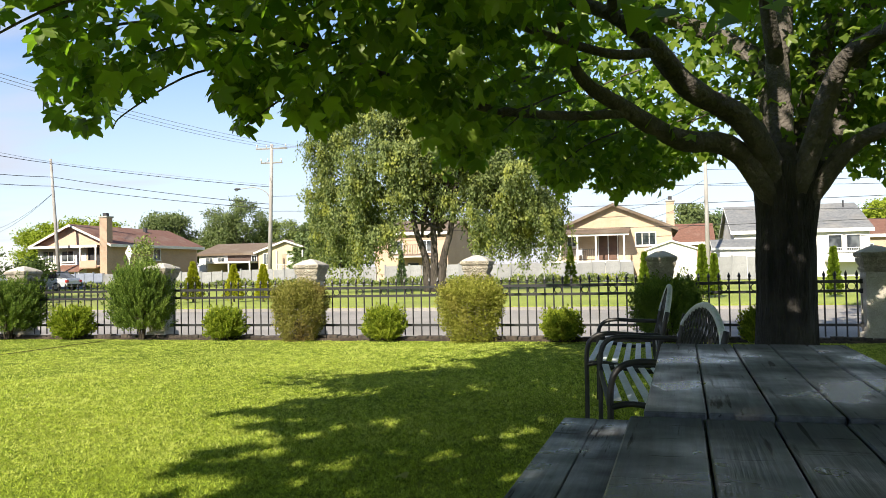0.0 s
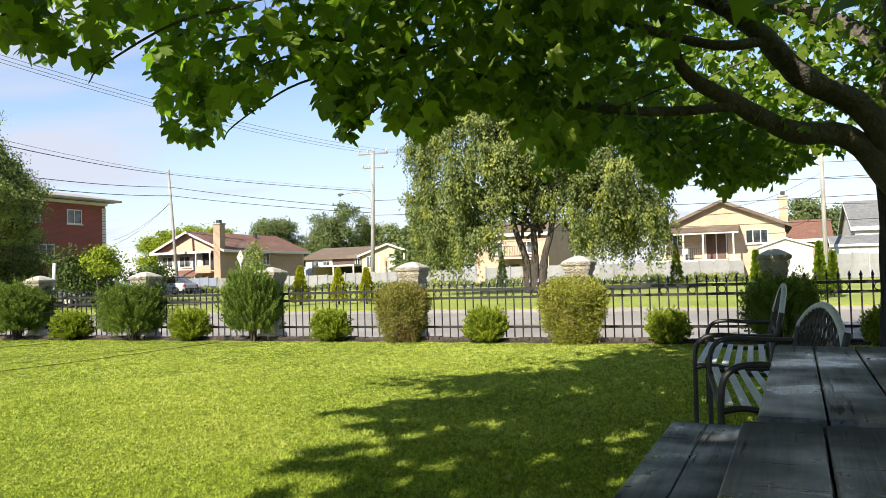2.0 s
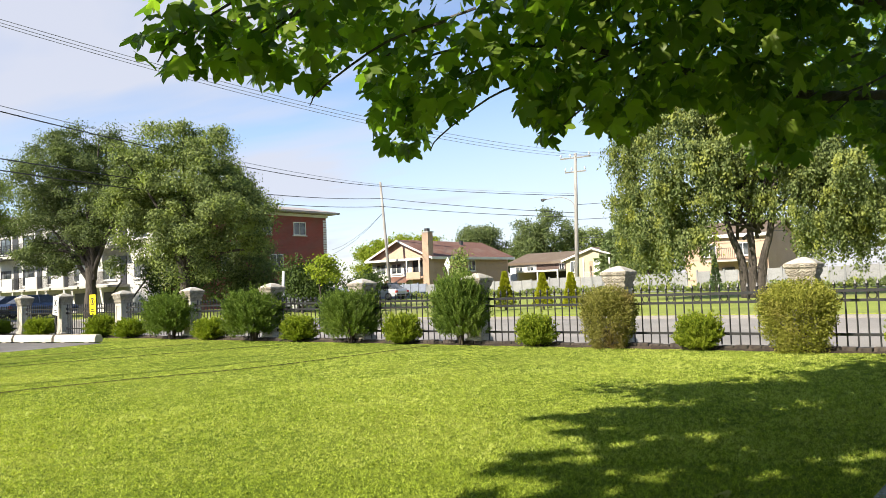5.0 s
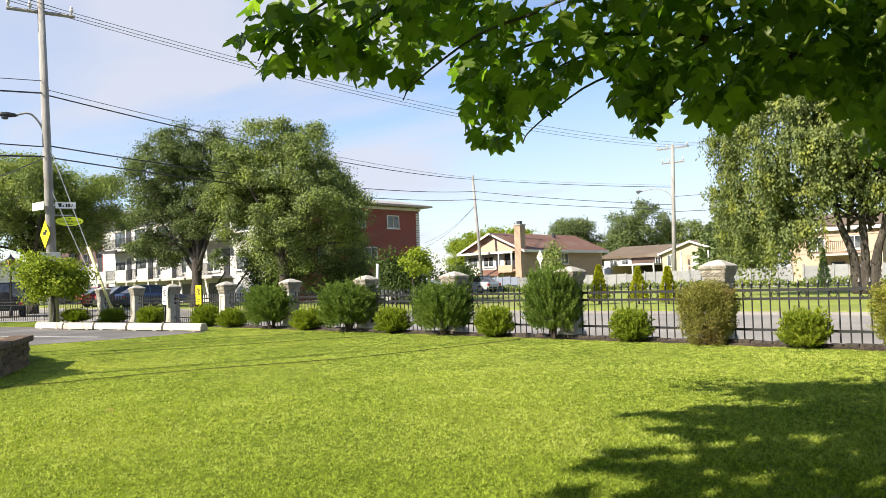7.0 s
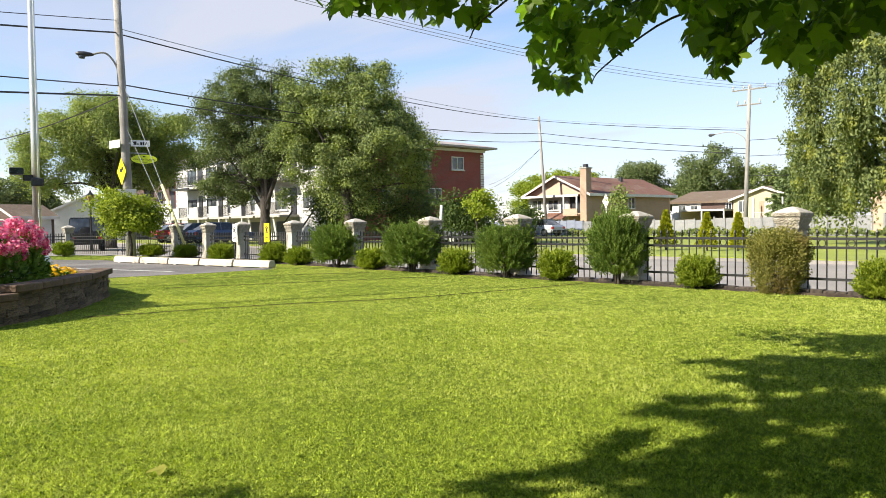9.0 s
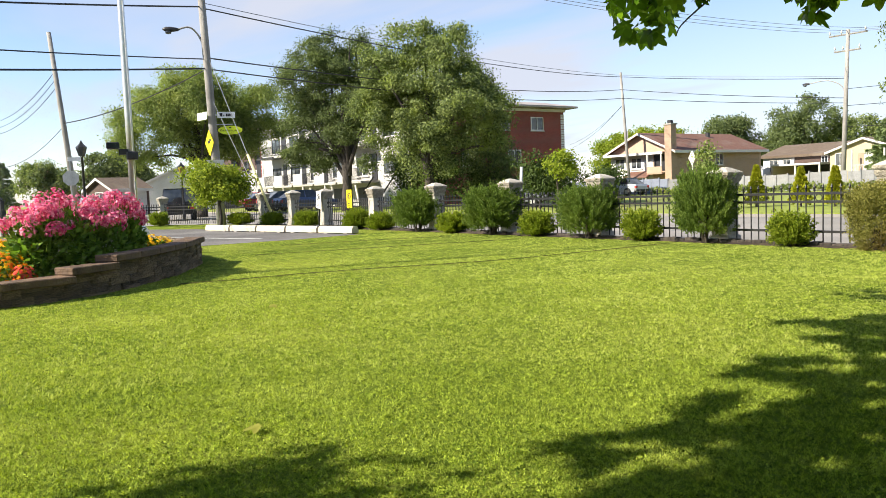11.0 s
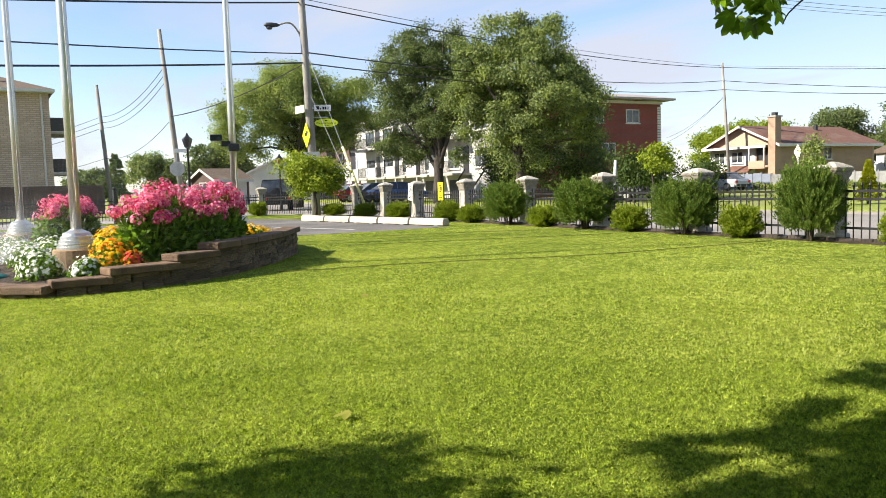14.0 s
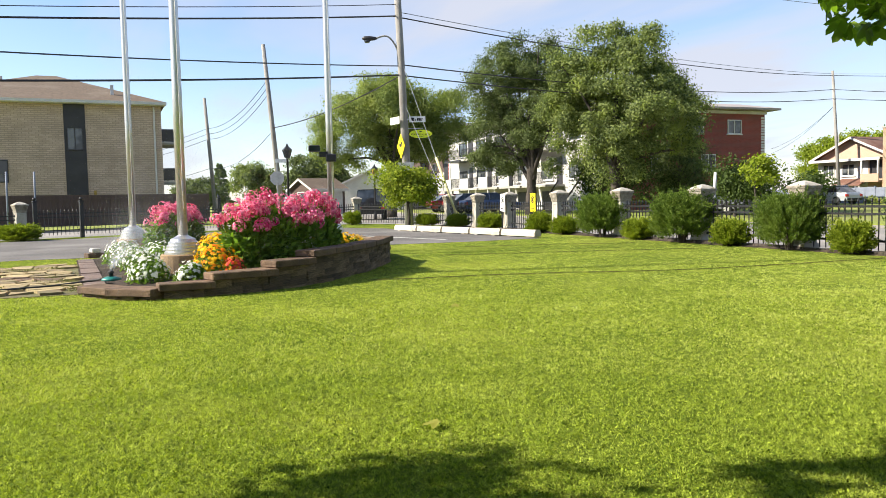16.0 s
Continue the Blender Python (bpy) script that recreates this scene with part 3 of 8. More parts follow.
def street_pose(a, b, z=0.0, turn=0.0):
    p = at_street(a, b, z)
    return pose(p.x, p.y, p.z, 0, 0, FA + turn)

# ---- ground, roads, lawn ----
def slab(name, outline, z0, z1, mat, label, category="ground"):
    n = len(outline)
    vs = [(x, y, z0) for x, y in outline] + [(x, y, z1) for x, y in outline]
    fs = [tuple(range(n, 2 * n)), tuple(reversed(range(n)))] + [(i, (i + 1) % n, n + (i + 1) % n, n + i) for i in range(n)]
    return tagged(link_mesh(name, vs, fs, mat), label, category, kind="structure")


def street_outline(*ab):
    return [tuple(at_street(a, b)[:2]) for a, b in ab]


FENCE_A = (5.83, 3.15, 0.53, -2.15, -4.85, -7.65, -10.39, -13.37, -16.5, -19.76, -22.3, -25.1)   # pillars, along a
CORNER = Vector((-30.9, 17.9, 0))
GATE_PILLAR = Vector((-28.6, 3.9, 0))
side_dir = (GATE_PILLAR - CORNER).normalized()
side_out = Vector((side_dir.y, -side_dir.x, 0))          # towards the side street
GROUND_Z, ROAD_Z = -0.14, -0.11

R = 2600
tagged(link_mesh("ground", [(-R, -R, GROUND_Z), (R, -R, GROUND_Z), (R, R, GROUND_Z), (-R, R, GROUND_Z)], [(0, 1, 2, 3)], "verge"),
       "wide grassy ground reaching the horizon", "ground", kind="structure")
fa = [at_street(a, 0.28) for a in (60, FENCE_A[-1])]
yard = [tuple(fa[0][:2]), tuple(fa[1][:2]), (CORNER.x - 0.3, CORNER.y + 0.25), tuple((GATE_PILLAR - side_dir * -14 + side_out * 0.3)[:2]),
        (-22, -45), (60, -45)]
slab("lawn", yard, GROUND_Z - 0.05, 0.0, "lawn", "sunlit mown green lawn with patches of clover", "lawn")
slab("road", street_outline((150, 0.55), (150, 9.7), (-140, 9.7), (-140, 0.55)), GROUND_Z - 0.05, ROAD_Z, "road",
     "pale worn asphalt street behind the iron fence", "road")
s0, s1 = CORNER - side_dir * 6, CORNER + side_dir * 70
slab("side_road", [tuple((s0 + side_out * 1.0)[:2]), tuple((s0 + side_out * 10)[:2]), tuple((s1 + side_out * 10)[:2]), tuple((s1 + side_out * 1.0)[:2])],
     GROUND_Z - 0.05, ROAD_Z - 0.005, "road", "pale asphalt side street beyond the gate", "road")
slab("verge", street_outline((160, 9.9), (160, 400), (-300, 400), (-300, 9.9)), GROUND_Z - 0.05, 0.0, "verge", "wide sunlit grass verge across the street", "grass")
slab("side_verge", [tuple((s0 + side_dir * 12 + side_out * 10.2)[:2]), tuple((s0 + side_dir * 12 + side_out * 260)[:2]),
                    tuple((s1 + side_out * 260)[:2]), tuple((s1 + side_out * 10.2)[:2])],
     GROUND_Z - 0.05, 0.0, "verge", "grass verge along the side street", "grass")
slab("kerb", street_outline((150, 9.7), (150, 9.9), (-140, 9.9), (-140, 9.7)), GROUND_Z - 0.04, -0.03, "road", "concrete kerb along the far side of the street", "kerb")
q0 = CORNER + side_dir * 6
slab("side_kerb", [tuple((q0 + side_out * 10.0)[:2]), tuple((q0 + side_out * 10.2)[:2]), tuple((s1 + side_out * 10.2)[:2]), tuple((s1 + side_out * 10.0)[:2])],
     GROUND_Z - 0.04, -0.03, "road", "concrete kerb along the side street", "kerb")
# parking asphalt inside the yard, between the planter, the kerb stops and the gate
park = [(-15.5, 9.6), (-14.75, 11.7), (-14.35, 13.75), (-24.5, 15.4), (-28.6, 14.6), (-27.2, 3.4), (-25.4, -7), (-16.5, -7), (-17.4, 2.4), (-16.9, 3.6), (-15.9, 7.0)]
slab("parking_asphalt", park, -0.04, 0.005, "parking", "dark grey parking asphalt with faint white lines", "asphalt")
for k, (x0, y0, x1, y1) in enumerate(((-16.4, 10.4, -20.6, 10.1), (-16.0, 11.9, -20.8, 11.7))):
    d = Vector((x1 - x0, y1 - y0, 0)).normalized()
    w = Vector((-d.y, d.x, 0)) * 0.05
    a_, b_ = Vector((x0, y0, 0)), Vector((x1, y1, 0))
    slab("painted_line", [tuple((a_ - w)[:2]), tuple((b_ - w)[:2]), tuple((b_ + w)[:2]), tuple((a_ + w)[:2])], 0.0, 0.0095, "line_paint",
         "worn white painted parking line", "road marking")
# bare soil bed under the fence
sv, sf, nn = [], [], 220
rng = np.random.default_rng(5)
for i in range(nn + 1):
    a = 7.5 - 33.0 * i / nn
    for j, b in enumerate((-0.34, -0.25, -0.12, 0.05, 0.27)):
        jit = 0.09 * noise.noise(Vector((a * 1.7, j * 3.1, 0.3)))
        z = (-0.02, 0.02, 0.045, 0.04, 0.0)[j] + (0.02 * noise.noise(Vector((a * 4, b * 9, 1.7))) if 0 < j < 4 else 0)
        sv.append(at_street(a, b + (jit if j < 2 else 0), z))
for i in range(nn):
    for j in range(4):
        a = i * 5 + j
        sf.append((a, a + 1, a + 6, a + 5))
tagged(link_mesh("soil_bed", sv, sf, "soil", smooth=True), "dark bare soil bed under the iron fence", "soil", kind="structure")
# narrow dark seams across the lawn
SEAMS = []
for pts in (((-8.7, 5.2), (-7.75, 7.25), (-6.55, 9.1), (-5.45, 12.4)), ((-11.6, 8.45), (-10.4, 10.5), (-8.85, 12.9)), ((-13.2, 10.3), (-12.2, 12.0), (-11.1, 13.4))):
    line = smooth_line([(x, y, 0.010) for x, y in pts], 30)
    for p in line:
        p.x += 0.05 * noise.noise(Vector((p.x * 2, p.y * 2, 3)))
    SEAMS += [(p.x, p.y) for p in line]
    tv, tf = [], []
    for i, p in enumerate(line):
        d = (line[min(i + 1, len(line) - 1)] - line[max(i - 1, 0)]).normalized()
        w = Vector((-d.y, d.x, 0)) * (0.022 + 0.012 * noise.noise(Vector((p.x * 7, p.y * 7, 9))))
        tv += [p - w, p + w + Vector((0, 0, 0.004))]
        if i:
            k = 2 * i
            tf.append((k - 2, k - 1, k + 1, k))
    tagged(link_mesh("lawn_seam", tv, tf, "seam"), "narrow dark soil seam across the mown lawn", "seam", "lawn seams", "structure")


# ---- grass blades ----
def inside(poly, x, y):
    c = np.zeros(len(x), bool)
    n = len(poly)
    for i in range(n):
        x0, y0 = poly[i]
        x1, y1 = poly[(i + 1) % n]
        hit = (y0 > y) != (y1 > y)
        c ^= hit & (x < (x1 - x0) * (y - y0) / (y1 - y0 + 1e-12) + x0)
    return c


PLANTER = [(-9.6, 2.0), (-9.05, 2.25), (-8.8, 2.54), (-8.68, 3.14), (-8.72, 3.86), (-9.02, 4.64), (-9.95, 5.9), (-11.58, 7.5),
           (-13.2, 8.9), (-15.3, 8.2), (-16.3, 6.2), (-15.2, 4.2), (-12.0, 3.4)]
PAVING = [(-10.3, 0.9), (-9.95, 1.98), (-12.26, 2.40), (-15.2, 2.95), (-15.3, 1.5), (-15.3, -3), (-10.8, -3)]
EDGING = [(-9.75, 1.93), (-16.3, 3.15), (-16.6, 3.85), (-12.2, 2.98), (-9.9, 2.3)]


def grow(name, rng, n, r0, r1, az0, az1, height, width, power, mat):
    """Blades in a ring sector of the lawn, thinning with distance."""
    u = rng.random(n)
    r = r0 * (r1 / r0) ** (u ** power)
    az = np.radians(az0 + (az1 - az0) * rng.random(n))
    x, y = -r * np.sin(az), r * np.cos(az)
    b = x * NB.x + (y - 11.58) * NB.y
    edge = -0.27 + 0.08 * np.sin(x * 5.1) + 0.08 * np.sin(x * 13.7)
    ok = (b < edge) & ~inside(park, x, y) & ~inside(PLANTER, x, y) & ~inside(PAVING, x, y) & ~inside(EDGING, x, y)
    for sx, sy in SEAMS:
        ok &= (x - sx) ** 2 + (y - sy) ** 2 > 0.045 ** 2
    x, y, r = x[ok], y[ok], r[ok]
    # each place is a tuft: a few blades that lean mostly one way
    k = 5
    n = len(x) * k
    turn = np.repeat(rng.random(len(x)) * 6.283, k) + rng.normal(0, 0.8, n)
    tall = np.repeat(rng.uniform(0.6, 1.35, len(x)), k)
    r = np.repeat(r, k)
    s = np.maximum(1.0, r / 5.0)
    gap = 0.010 * np.minimum(s, 2.2)
    x, y = np.repeat(x, k) + rng.normal(size=n) * gap, np.repeat(y, k) + rng.normal(size=n) * gap
    h = height * tall * rng.uniform(0.5, 1.3, n) * (1 + 0.3 * np.sin(x * 1.3 + 0.7 * np.sin(y)) * np.sin(y * 1.1)) * np.clip(1.2 - r / 22, 0.55, 1.0)
    w = width * np.minimum(s, 2.4) * rng.uniform(0.7, 1.3, n)
    lean = h * rng.uniform(0.5, 1.9, n) * np.clip(1.35 - r / 11, 0.35, 1.0)
    side = turn + 1.571 + rng.normal(0, 0.5, n)
    dx, dy = np.cos(side) * w / 2, np.sin(side) * w / 2
    v = np.empty((n, 3, 3))
    v[:, 0] = np.stack([x - dx, y - dy, np.full(n, -0.003)], 1)
    v[:, 1] = np.stack([x + dx, y + dy, np.full(n, -0.003)], 1)
    v[:, 2] = np.stack([x + lean * np.cos(turn), y + lean * np.sin(turn), h], 1)
    tri = np.arange(3 * n).reshape(-1, 3)
    return tagged(cloud_mesh(name, v.reshape(-1, 3), tri, mat), "short green mown lawn grass blades", "grass", kind="stuff")


grow("lawn_grass", np.random.default_rng(11), 215000, 2.2, 22.0, -32, 92, 0.0165, 0.0036, 0.95, "blade")

grow("far_lawn_grass", np.random.default_rng(13), 85000, 4.6, 24.0, -32, 92, 0.018, 0.0058, 0.9, "far_blade")


def clover(name, rng, n, r0, r1, az0, az1, size, mat):
    """Broad little leaves that lie at all tilts between the blades, in tufts."""
    r = r0 * (r1 / r0) ** rng.random(n)
    az = np.radians(az0 + (az1 - az0) * rng.random(n))
    x, y = -r * np.sin(az), r * np.cos(az)
    cell = rng.random((64, 64))
    tuft = cell[(np.floor(x / 0.07).astype(int)) % 64, (np.floor(y / 0.07).astype(int)) % 64]
    patch = cell[(np.floor(x / 0.31).astype(int) + 7) % 64, (np.floor(y / 0.31).astype(int) + 19) % 64]
    b = x * NB.x + (y - 11.58) * NB.y
    ok = (b < -0.36) & ~inside(park, x, y) & ~inside(PLANTER, x, y) & ~inside(PAVING, x, y) & ~inside(EDGING, x, y) & (rng.random(n) < 0.35 + 0.45 * tuft + 0.35 * patch)
    for sx, sy in SEAMS:
        ok &= (x - sx) ** 2 + (y - sy) ** 2 > 0.06 ** 2
    x, y, r, tuft = x[ok], y[ok], r[ok], tuft[ok]
    n = len(x)
    s = np.clip(r / 5.0, 0.9, 1.25) * size * rng.uniform(0.6, 1.5, n)
    c = np.stack([x, y, 0.004 + 0.016 * tuft + 0.010 * rng.random(n)], 1)
    ax = rand_dirs(rng, n) * np.array((1, 1, 0.6))
    nr = rand_dirs(rng, n) * 0.85 + np.array((-0.1, -0.25, 0.75))
    return tagged(scatter_leaves(name, c, ax, nr, s, LEAF_OVAL, mat), "small clover and weed leaves in the mown lawn", "grass", kind="stuff")


clover("lawn_clover", np.random.default_rng(12), 200000, 2.2, 9.0, -32, 92, 0.0105, "clover")

# ---- maple over the lawn ----
TRUNK = Vector((3.42, 7.76, 0))
maple = thing("maple_tree", Matrix.Identity(4), "large maple with shaded ridged trunk and low spreading leafy branches", "tree")
tv, tf = [], []
sides, levels = 40, 30
for i in range(levels + 1):
    z = -0.06 + 2.1 * i / levels
    flare = 0.08 * math.exp(-max(z, 0) / 0.2) + 0.13 * max(0, z - 1.35) ** 1.3
    for k in range(sides):
        a = 2 * math.pi * k / sides
        ridge = abs(noise.noise(Vector((math.cos(a) * 5.5, math.sin(a) * 5.5, z * 0.9))))
        ridge2 = noise.noise(Vector((math.cos(a) * 13, math.sin(a) * 13, z * 2.5)))
        r = 0.240 + flare + 0.05 * ridge + 0.016 * ridge2 + 0.02 * math.cos(2 * a + 0.6)
        tv.append(TRUNK + Vector((r * math.cos(a) + 0.03 * z, r * math.sin(a), z)))
for i in range(levels):
    for k in range(sides):
        a, b = i * sides + k, i * sides + (k + 1) % sides
        tf.append((a, b, b + sides, a + sides))
tf.append(tuple(levels * sides + k for k in range(sides)))
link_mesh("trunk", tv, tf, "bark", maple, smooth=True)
BRANCHES = (
    (((3.4, 7.72, 1.6), (2.89, 7.57, 2.17), (2.24, 7.26, 2.24), (1.68, 6.9, 2.45), (1.21, 6.49, 2.63), (1.01, 6.12, 2.91), (0.7, 5.6, 3.3)), 0.17, 0.015),
    (((1.72, 6.92, 2.42), (1.04, 6.42, 2.31), (0.45, 5.98, 2.28), (-0.07, 5.5, 2.31), (-0.5, 4.97, 2.37), (-1.1, 4.5, 2.5)), 0.055, 0.018),
    (((3.42, 7.72, 1.75), (2.96, 7.43, 2.39), (2.32, 7.13, 2.69), (1.93, 6.83, 2.98), (1.52, 6.53, 3.17), (1.02, 6.12, 3.23), (0.2, 5.2, 3.5)), 0.17, 0.04),
    (((1.95, 6.84, 2.95), (1.44, 6.44, 2.83), (0.81, 5.95, 2.86), (0.33, 5.29, 2.83), (-0.9, 4.1, 2.9)), 0.06, 0.02),
    (((3.49, 7.86, 1.8), (3.42, 8.11, 3.05), (3.08, 8.46, 3.56), (2.63, 8.81, 3.9), (2.14, 9.15, 4.43)), 0.17, 0.07),
    (((3.45, 7.77, 1.8), (3.43, 7.78, 3.03), (3.54, 7.84, 4.09), (3.3, 7.6, 6.0)), 0.19, 0.08),
    (((3.56, 7.83, 1.7), (3.86, 7.91, 2.88), (4.13, 8.0, 3.6), (4.36, 8.1, 4.3), (4.9, 8.4, 6.0)), 0.15, 0.06),
    (((3.5, 7.6, 1.7), (3.68, 7.1, 2.79), (3.81, 6.58, 3.0), (3.88, 6.07, 3.06), (3.6, 4.6, 3.5), (3.0, 2.6, 3.6)), 0.13, 0.04),
    (((3.6, 7.8, 1.6), (4.08, 7.91, 2.46), (4.47, 8.04, 3.43), (4.73, 8.12, 4.3), (5.6, 8.6, 6.0)), 0.17, 0.06),
    (((3.59, 7.65, 1.6), (3.95, 7.25, 2.18), (4.5, 6.6, 2.3), (5.4, 5.6, 2.5)), 0.12, 0.04),
    (((1.5, 6.5, 3.15), (0.9, 4.6, 3.2), (-0.6, 2.6, 3.2), (-2.2, 1.0, 3.1)), 0.05, 0.02),
    (((3.43, 7.78, 3.03), (2.6, 6.4, 4.2), (1.0, 3.4, 4.6), (-0.8, 0.2, 4.4)), 0.10, 0.03),
    (((-0.8, 0.2, 4.4), (-1.9, -1.0, 4.0), (-3.0, -1.5, 3.5), (-4.12, -1.98, 2.9)), 0.03, 0.008),
    (((-0.07, 5.5, 2.33), (-0.9, 4.95, 2.52), (-1.7, 4.75, 2.62), (-2.3, 4.6, 2.5)), 0.022, 0.008),
    (((-0.9, 4.1, 2.9), (-1.8, 3.9, 2.85), (-2.5, 3.75, 2.7), (-3.0, 3.5, 2.55)), 0.02, 0.008),
)
for pts, r0, r1 in BRANCHES:
    line = smooth_line(pts, 6)
    v, f = tube(line, [r0 * 0.8, r1 * 0.85], 10, lumpy=0.22)
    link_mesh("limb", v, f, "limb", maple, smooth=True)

rng = np.random.default_rng(21)


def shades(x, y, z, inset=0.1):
    """Whether a leaf's shadow falls inside the shade outline wanted on the lawn."""
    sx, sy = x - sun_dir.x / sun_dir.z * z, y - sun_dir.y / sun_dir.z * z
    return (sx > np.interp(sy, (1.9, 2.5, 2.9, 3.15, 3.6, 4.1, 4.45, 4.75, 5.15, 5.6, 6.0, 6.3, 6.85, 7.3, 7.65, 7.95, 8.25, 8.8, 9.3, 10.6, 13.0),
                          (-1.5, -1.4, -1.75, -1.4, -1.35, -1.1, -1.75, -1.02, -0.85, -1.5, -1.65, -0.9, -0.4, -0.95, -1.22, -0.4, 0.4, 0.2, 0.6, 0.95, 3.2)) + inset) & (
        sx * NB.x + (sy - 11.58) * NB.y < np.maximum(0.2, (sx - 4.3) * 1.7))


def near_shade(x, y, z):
    """Keeps high leaves whose shadows fall on the tables, near lawn or trunk only."""
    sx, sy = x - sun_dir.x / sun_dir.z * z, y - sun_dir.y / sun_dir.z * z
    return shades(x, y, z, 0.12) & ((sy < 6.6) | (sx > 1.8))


# ragged crown hem fitted to the camera's view: elevation against azimuth, in degrees
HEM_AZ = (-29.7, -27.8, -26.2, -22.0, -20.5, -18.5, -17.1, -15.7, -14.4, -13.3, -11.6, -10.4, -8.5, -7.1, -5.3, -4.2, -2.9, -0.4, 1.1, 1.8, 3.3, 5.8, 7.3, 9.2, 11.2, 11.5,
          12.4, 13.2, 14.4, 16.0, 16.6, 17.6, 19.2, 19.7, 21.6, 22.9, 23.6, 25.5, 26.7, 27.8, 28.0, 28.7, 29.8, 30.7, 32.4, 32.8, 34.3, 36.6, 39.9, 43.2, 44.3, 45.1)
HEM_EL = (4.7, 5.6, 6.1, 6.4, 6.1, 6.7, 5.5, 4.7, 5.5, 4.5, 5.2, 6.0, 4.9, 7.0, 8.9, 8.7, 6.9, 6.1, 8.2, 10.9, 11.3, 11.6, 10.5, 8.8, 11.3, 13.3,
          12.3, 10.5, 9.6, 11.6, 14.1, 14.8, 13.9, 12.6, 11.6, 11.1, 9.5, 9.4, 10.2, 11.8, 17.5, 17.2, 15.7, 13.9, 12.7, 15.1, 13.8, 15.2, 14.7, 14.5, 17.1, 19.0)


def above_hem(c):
    """Which of the leaf places lie above the hem as seen from the camera."""
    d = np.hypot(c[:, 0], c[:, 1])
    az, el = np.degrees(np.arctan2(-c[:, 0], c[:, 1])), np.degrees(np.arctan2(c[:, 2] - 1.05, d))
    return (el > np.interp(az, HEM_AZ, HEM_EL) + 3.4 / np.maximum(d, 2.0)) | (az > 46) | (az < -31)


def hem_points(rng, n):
    """Sprays set along the camera's lines of sight, just above the hem."""
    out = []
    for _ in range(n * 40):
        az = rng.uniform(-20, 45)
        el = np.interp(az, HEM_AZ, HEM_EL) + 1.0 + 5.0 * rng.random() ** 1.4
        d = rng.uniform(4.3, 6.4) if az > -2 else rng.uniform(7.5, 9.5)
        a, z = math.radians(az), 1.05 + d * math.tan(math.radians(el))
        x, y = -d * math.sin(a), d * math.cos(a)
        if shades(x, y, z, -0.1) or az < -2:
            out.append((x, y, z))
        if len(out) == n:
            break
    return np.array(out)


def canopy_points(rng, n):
    """Leaf clusters: low skirt towards the lawn, high crown, fitted to the camera's view."""
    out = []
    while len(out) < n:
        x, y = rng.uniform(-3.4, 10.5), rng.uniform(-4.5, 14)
        # azimuth and distance from the camera, which set the limits below
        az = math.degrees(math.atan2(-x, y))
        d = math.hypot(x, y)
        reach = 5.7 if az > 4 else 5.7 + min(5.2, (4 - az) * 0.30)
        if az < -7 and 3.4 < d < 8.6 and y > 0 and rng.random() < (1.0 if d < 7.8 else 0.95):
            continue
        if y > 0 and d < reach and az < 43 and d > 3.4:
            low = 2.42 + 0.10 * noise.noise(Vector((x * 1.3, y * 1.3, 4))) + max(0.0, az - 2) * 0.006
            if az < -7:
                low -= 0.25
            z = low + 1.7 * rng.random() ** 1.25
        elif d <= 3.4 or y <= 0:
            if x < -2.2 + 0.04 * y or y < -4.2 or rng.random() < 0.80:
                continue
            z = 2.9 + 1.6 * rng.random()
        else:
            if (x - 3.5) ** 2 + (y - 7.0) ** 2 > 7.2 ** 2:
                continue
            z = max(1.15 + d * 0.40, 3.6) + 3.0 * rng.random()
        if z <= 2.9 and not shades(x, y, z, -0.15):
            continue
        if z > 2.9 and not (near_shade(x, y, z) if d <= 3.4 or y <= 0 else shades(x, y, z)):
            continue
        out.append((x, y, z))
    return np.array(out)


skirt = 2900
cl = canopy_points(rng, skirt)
# boughs behind the trunk, spread by direction from the camera
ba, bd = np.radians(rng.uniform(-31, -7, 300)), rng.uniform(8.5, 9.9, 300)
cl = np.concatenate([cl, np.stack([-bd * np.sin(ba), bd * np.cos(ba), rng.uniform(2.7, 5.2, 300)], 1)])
# low sprays that hang into the view: place, spread, leaves
SPRAYS = ((-2.15, 4.73, 2.20, 0.27, 76), (-2.30, 4.50, 2.51, 0.30, 66), (-1.95, 4.75, 2.05, 0.15, 28), (-1.55, 4.75, 2.40, 0.28, 60),
          (-1.24, 4.84, 2.22, 0.22, 60), (-1.18, 4.86, 2.02, 0.10, 16), (-0.86, 5.33, 2.24, 0.22, 54), (-0.72, 5.35, 2.08, 0.12, 18),
          (-0.35, 5.35, 2.34, 0.28, 60), (0.12, 5.5, 2.12, 0.26, 60), (0.18, 5.6, 1.93, 0.13, 22), (0.50, 6.2, 2.15, 0.26, 56),
          (0.92, 6.9, 2.12, 0.34, 110), (1.00, 6.95, 1.90, 0.16, 34), (1.45, 7.6, 2.10, 0.42, 170), (1.85, 8.2, 2.16, 0.42, 180),
          (2.25, 8.5, 2.24, 0.40, 150), (2.60, 8.7, 2.42, 0.36, 110), (0.7, 6.8, 2.55, 0.4, 120), (1.3, 7.6, 2.6, 0.45, 150), (2.0, 8.8, 2.7, 0.45, 150),
          # out of view behind the camera, added for its patch of shade
          (-4.12, -1.98, 2.9, 0.36, 290),
          (-2.66, 3.01, 2.31, 0.17, 34), (-2.45, 3.19, 2.26, 0.21, 52), (-2.29, 3.36, 2.42, 0.25, 60), (-2.14, 3.57, 2.14, 0.13, 24))
cl = np.concatenate([cl, hem_points(rng, 170)])
cen, siz = [], []
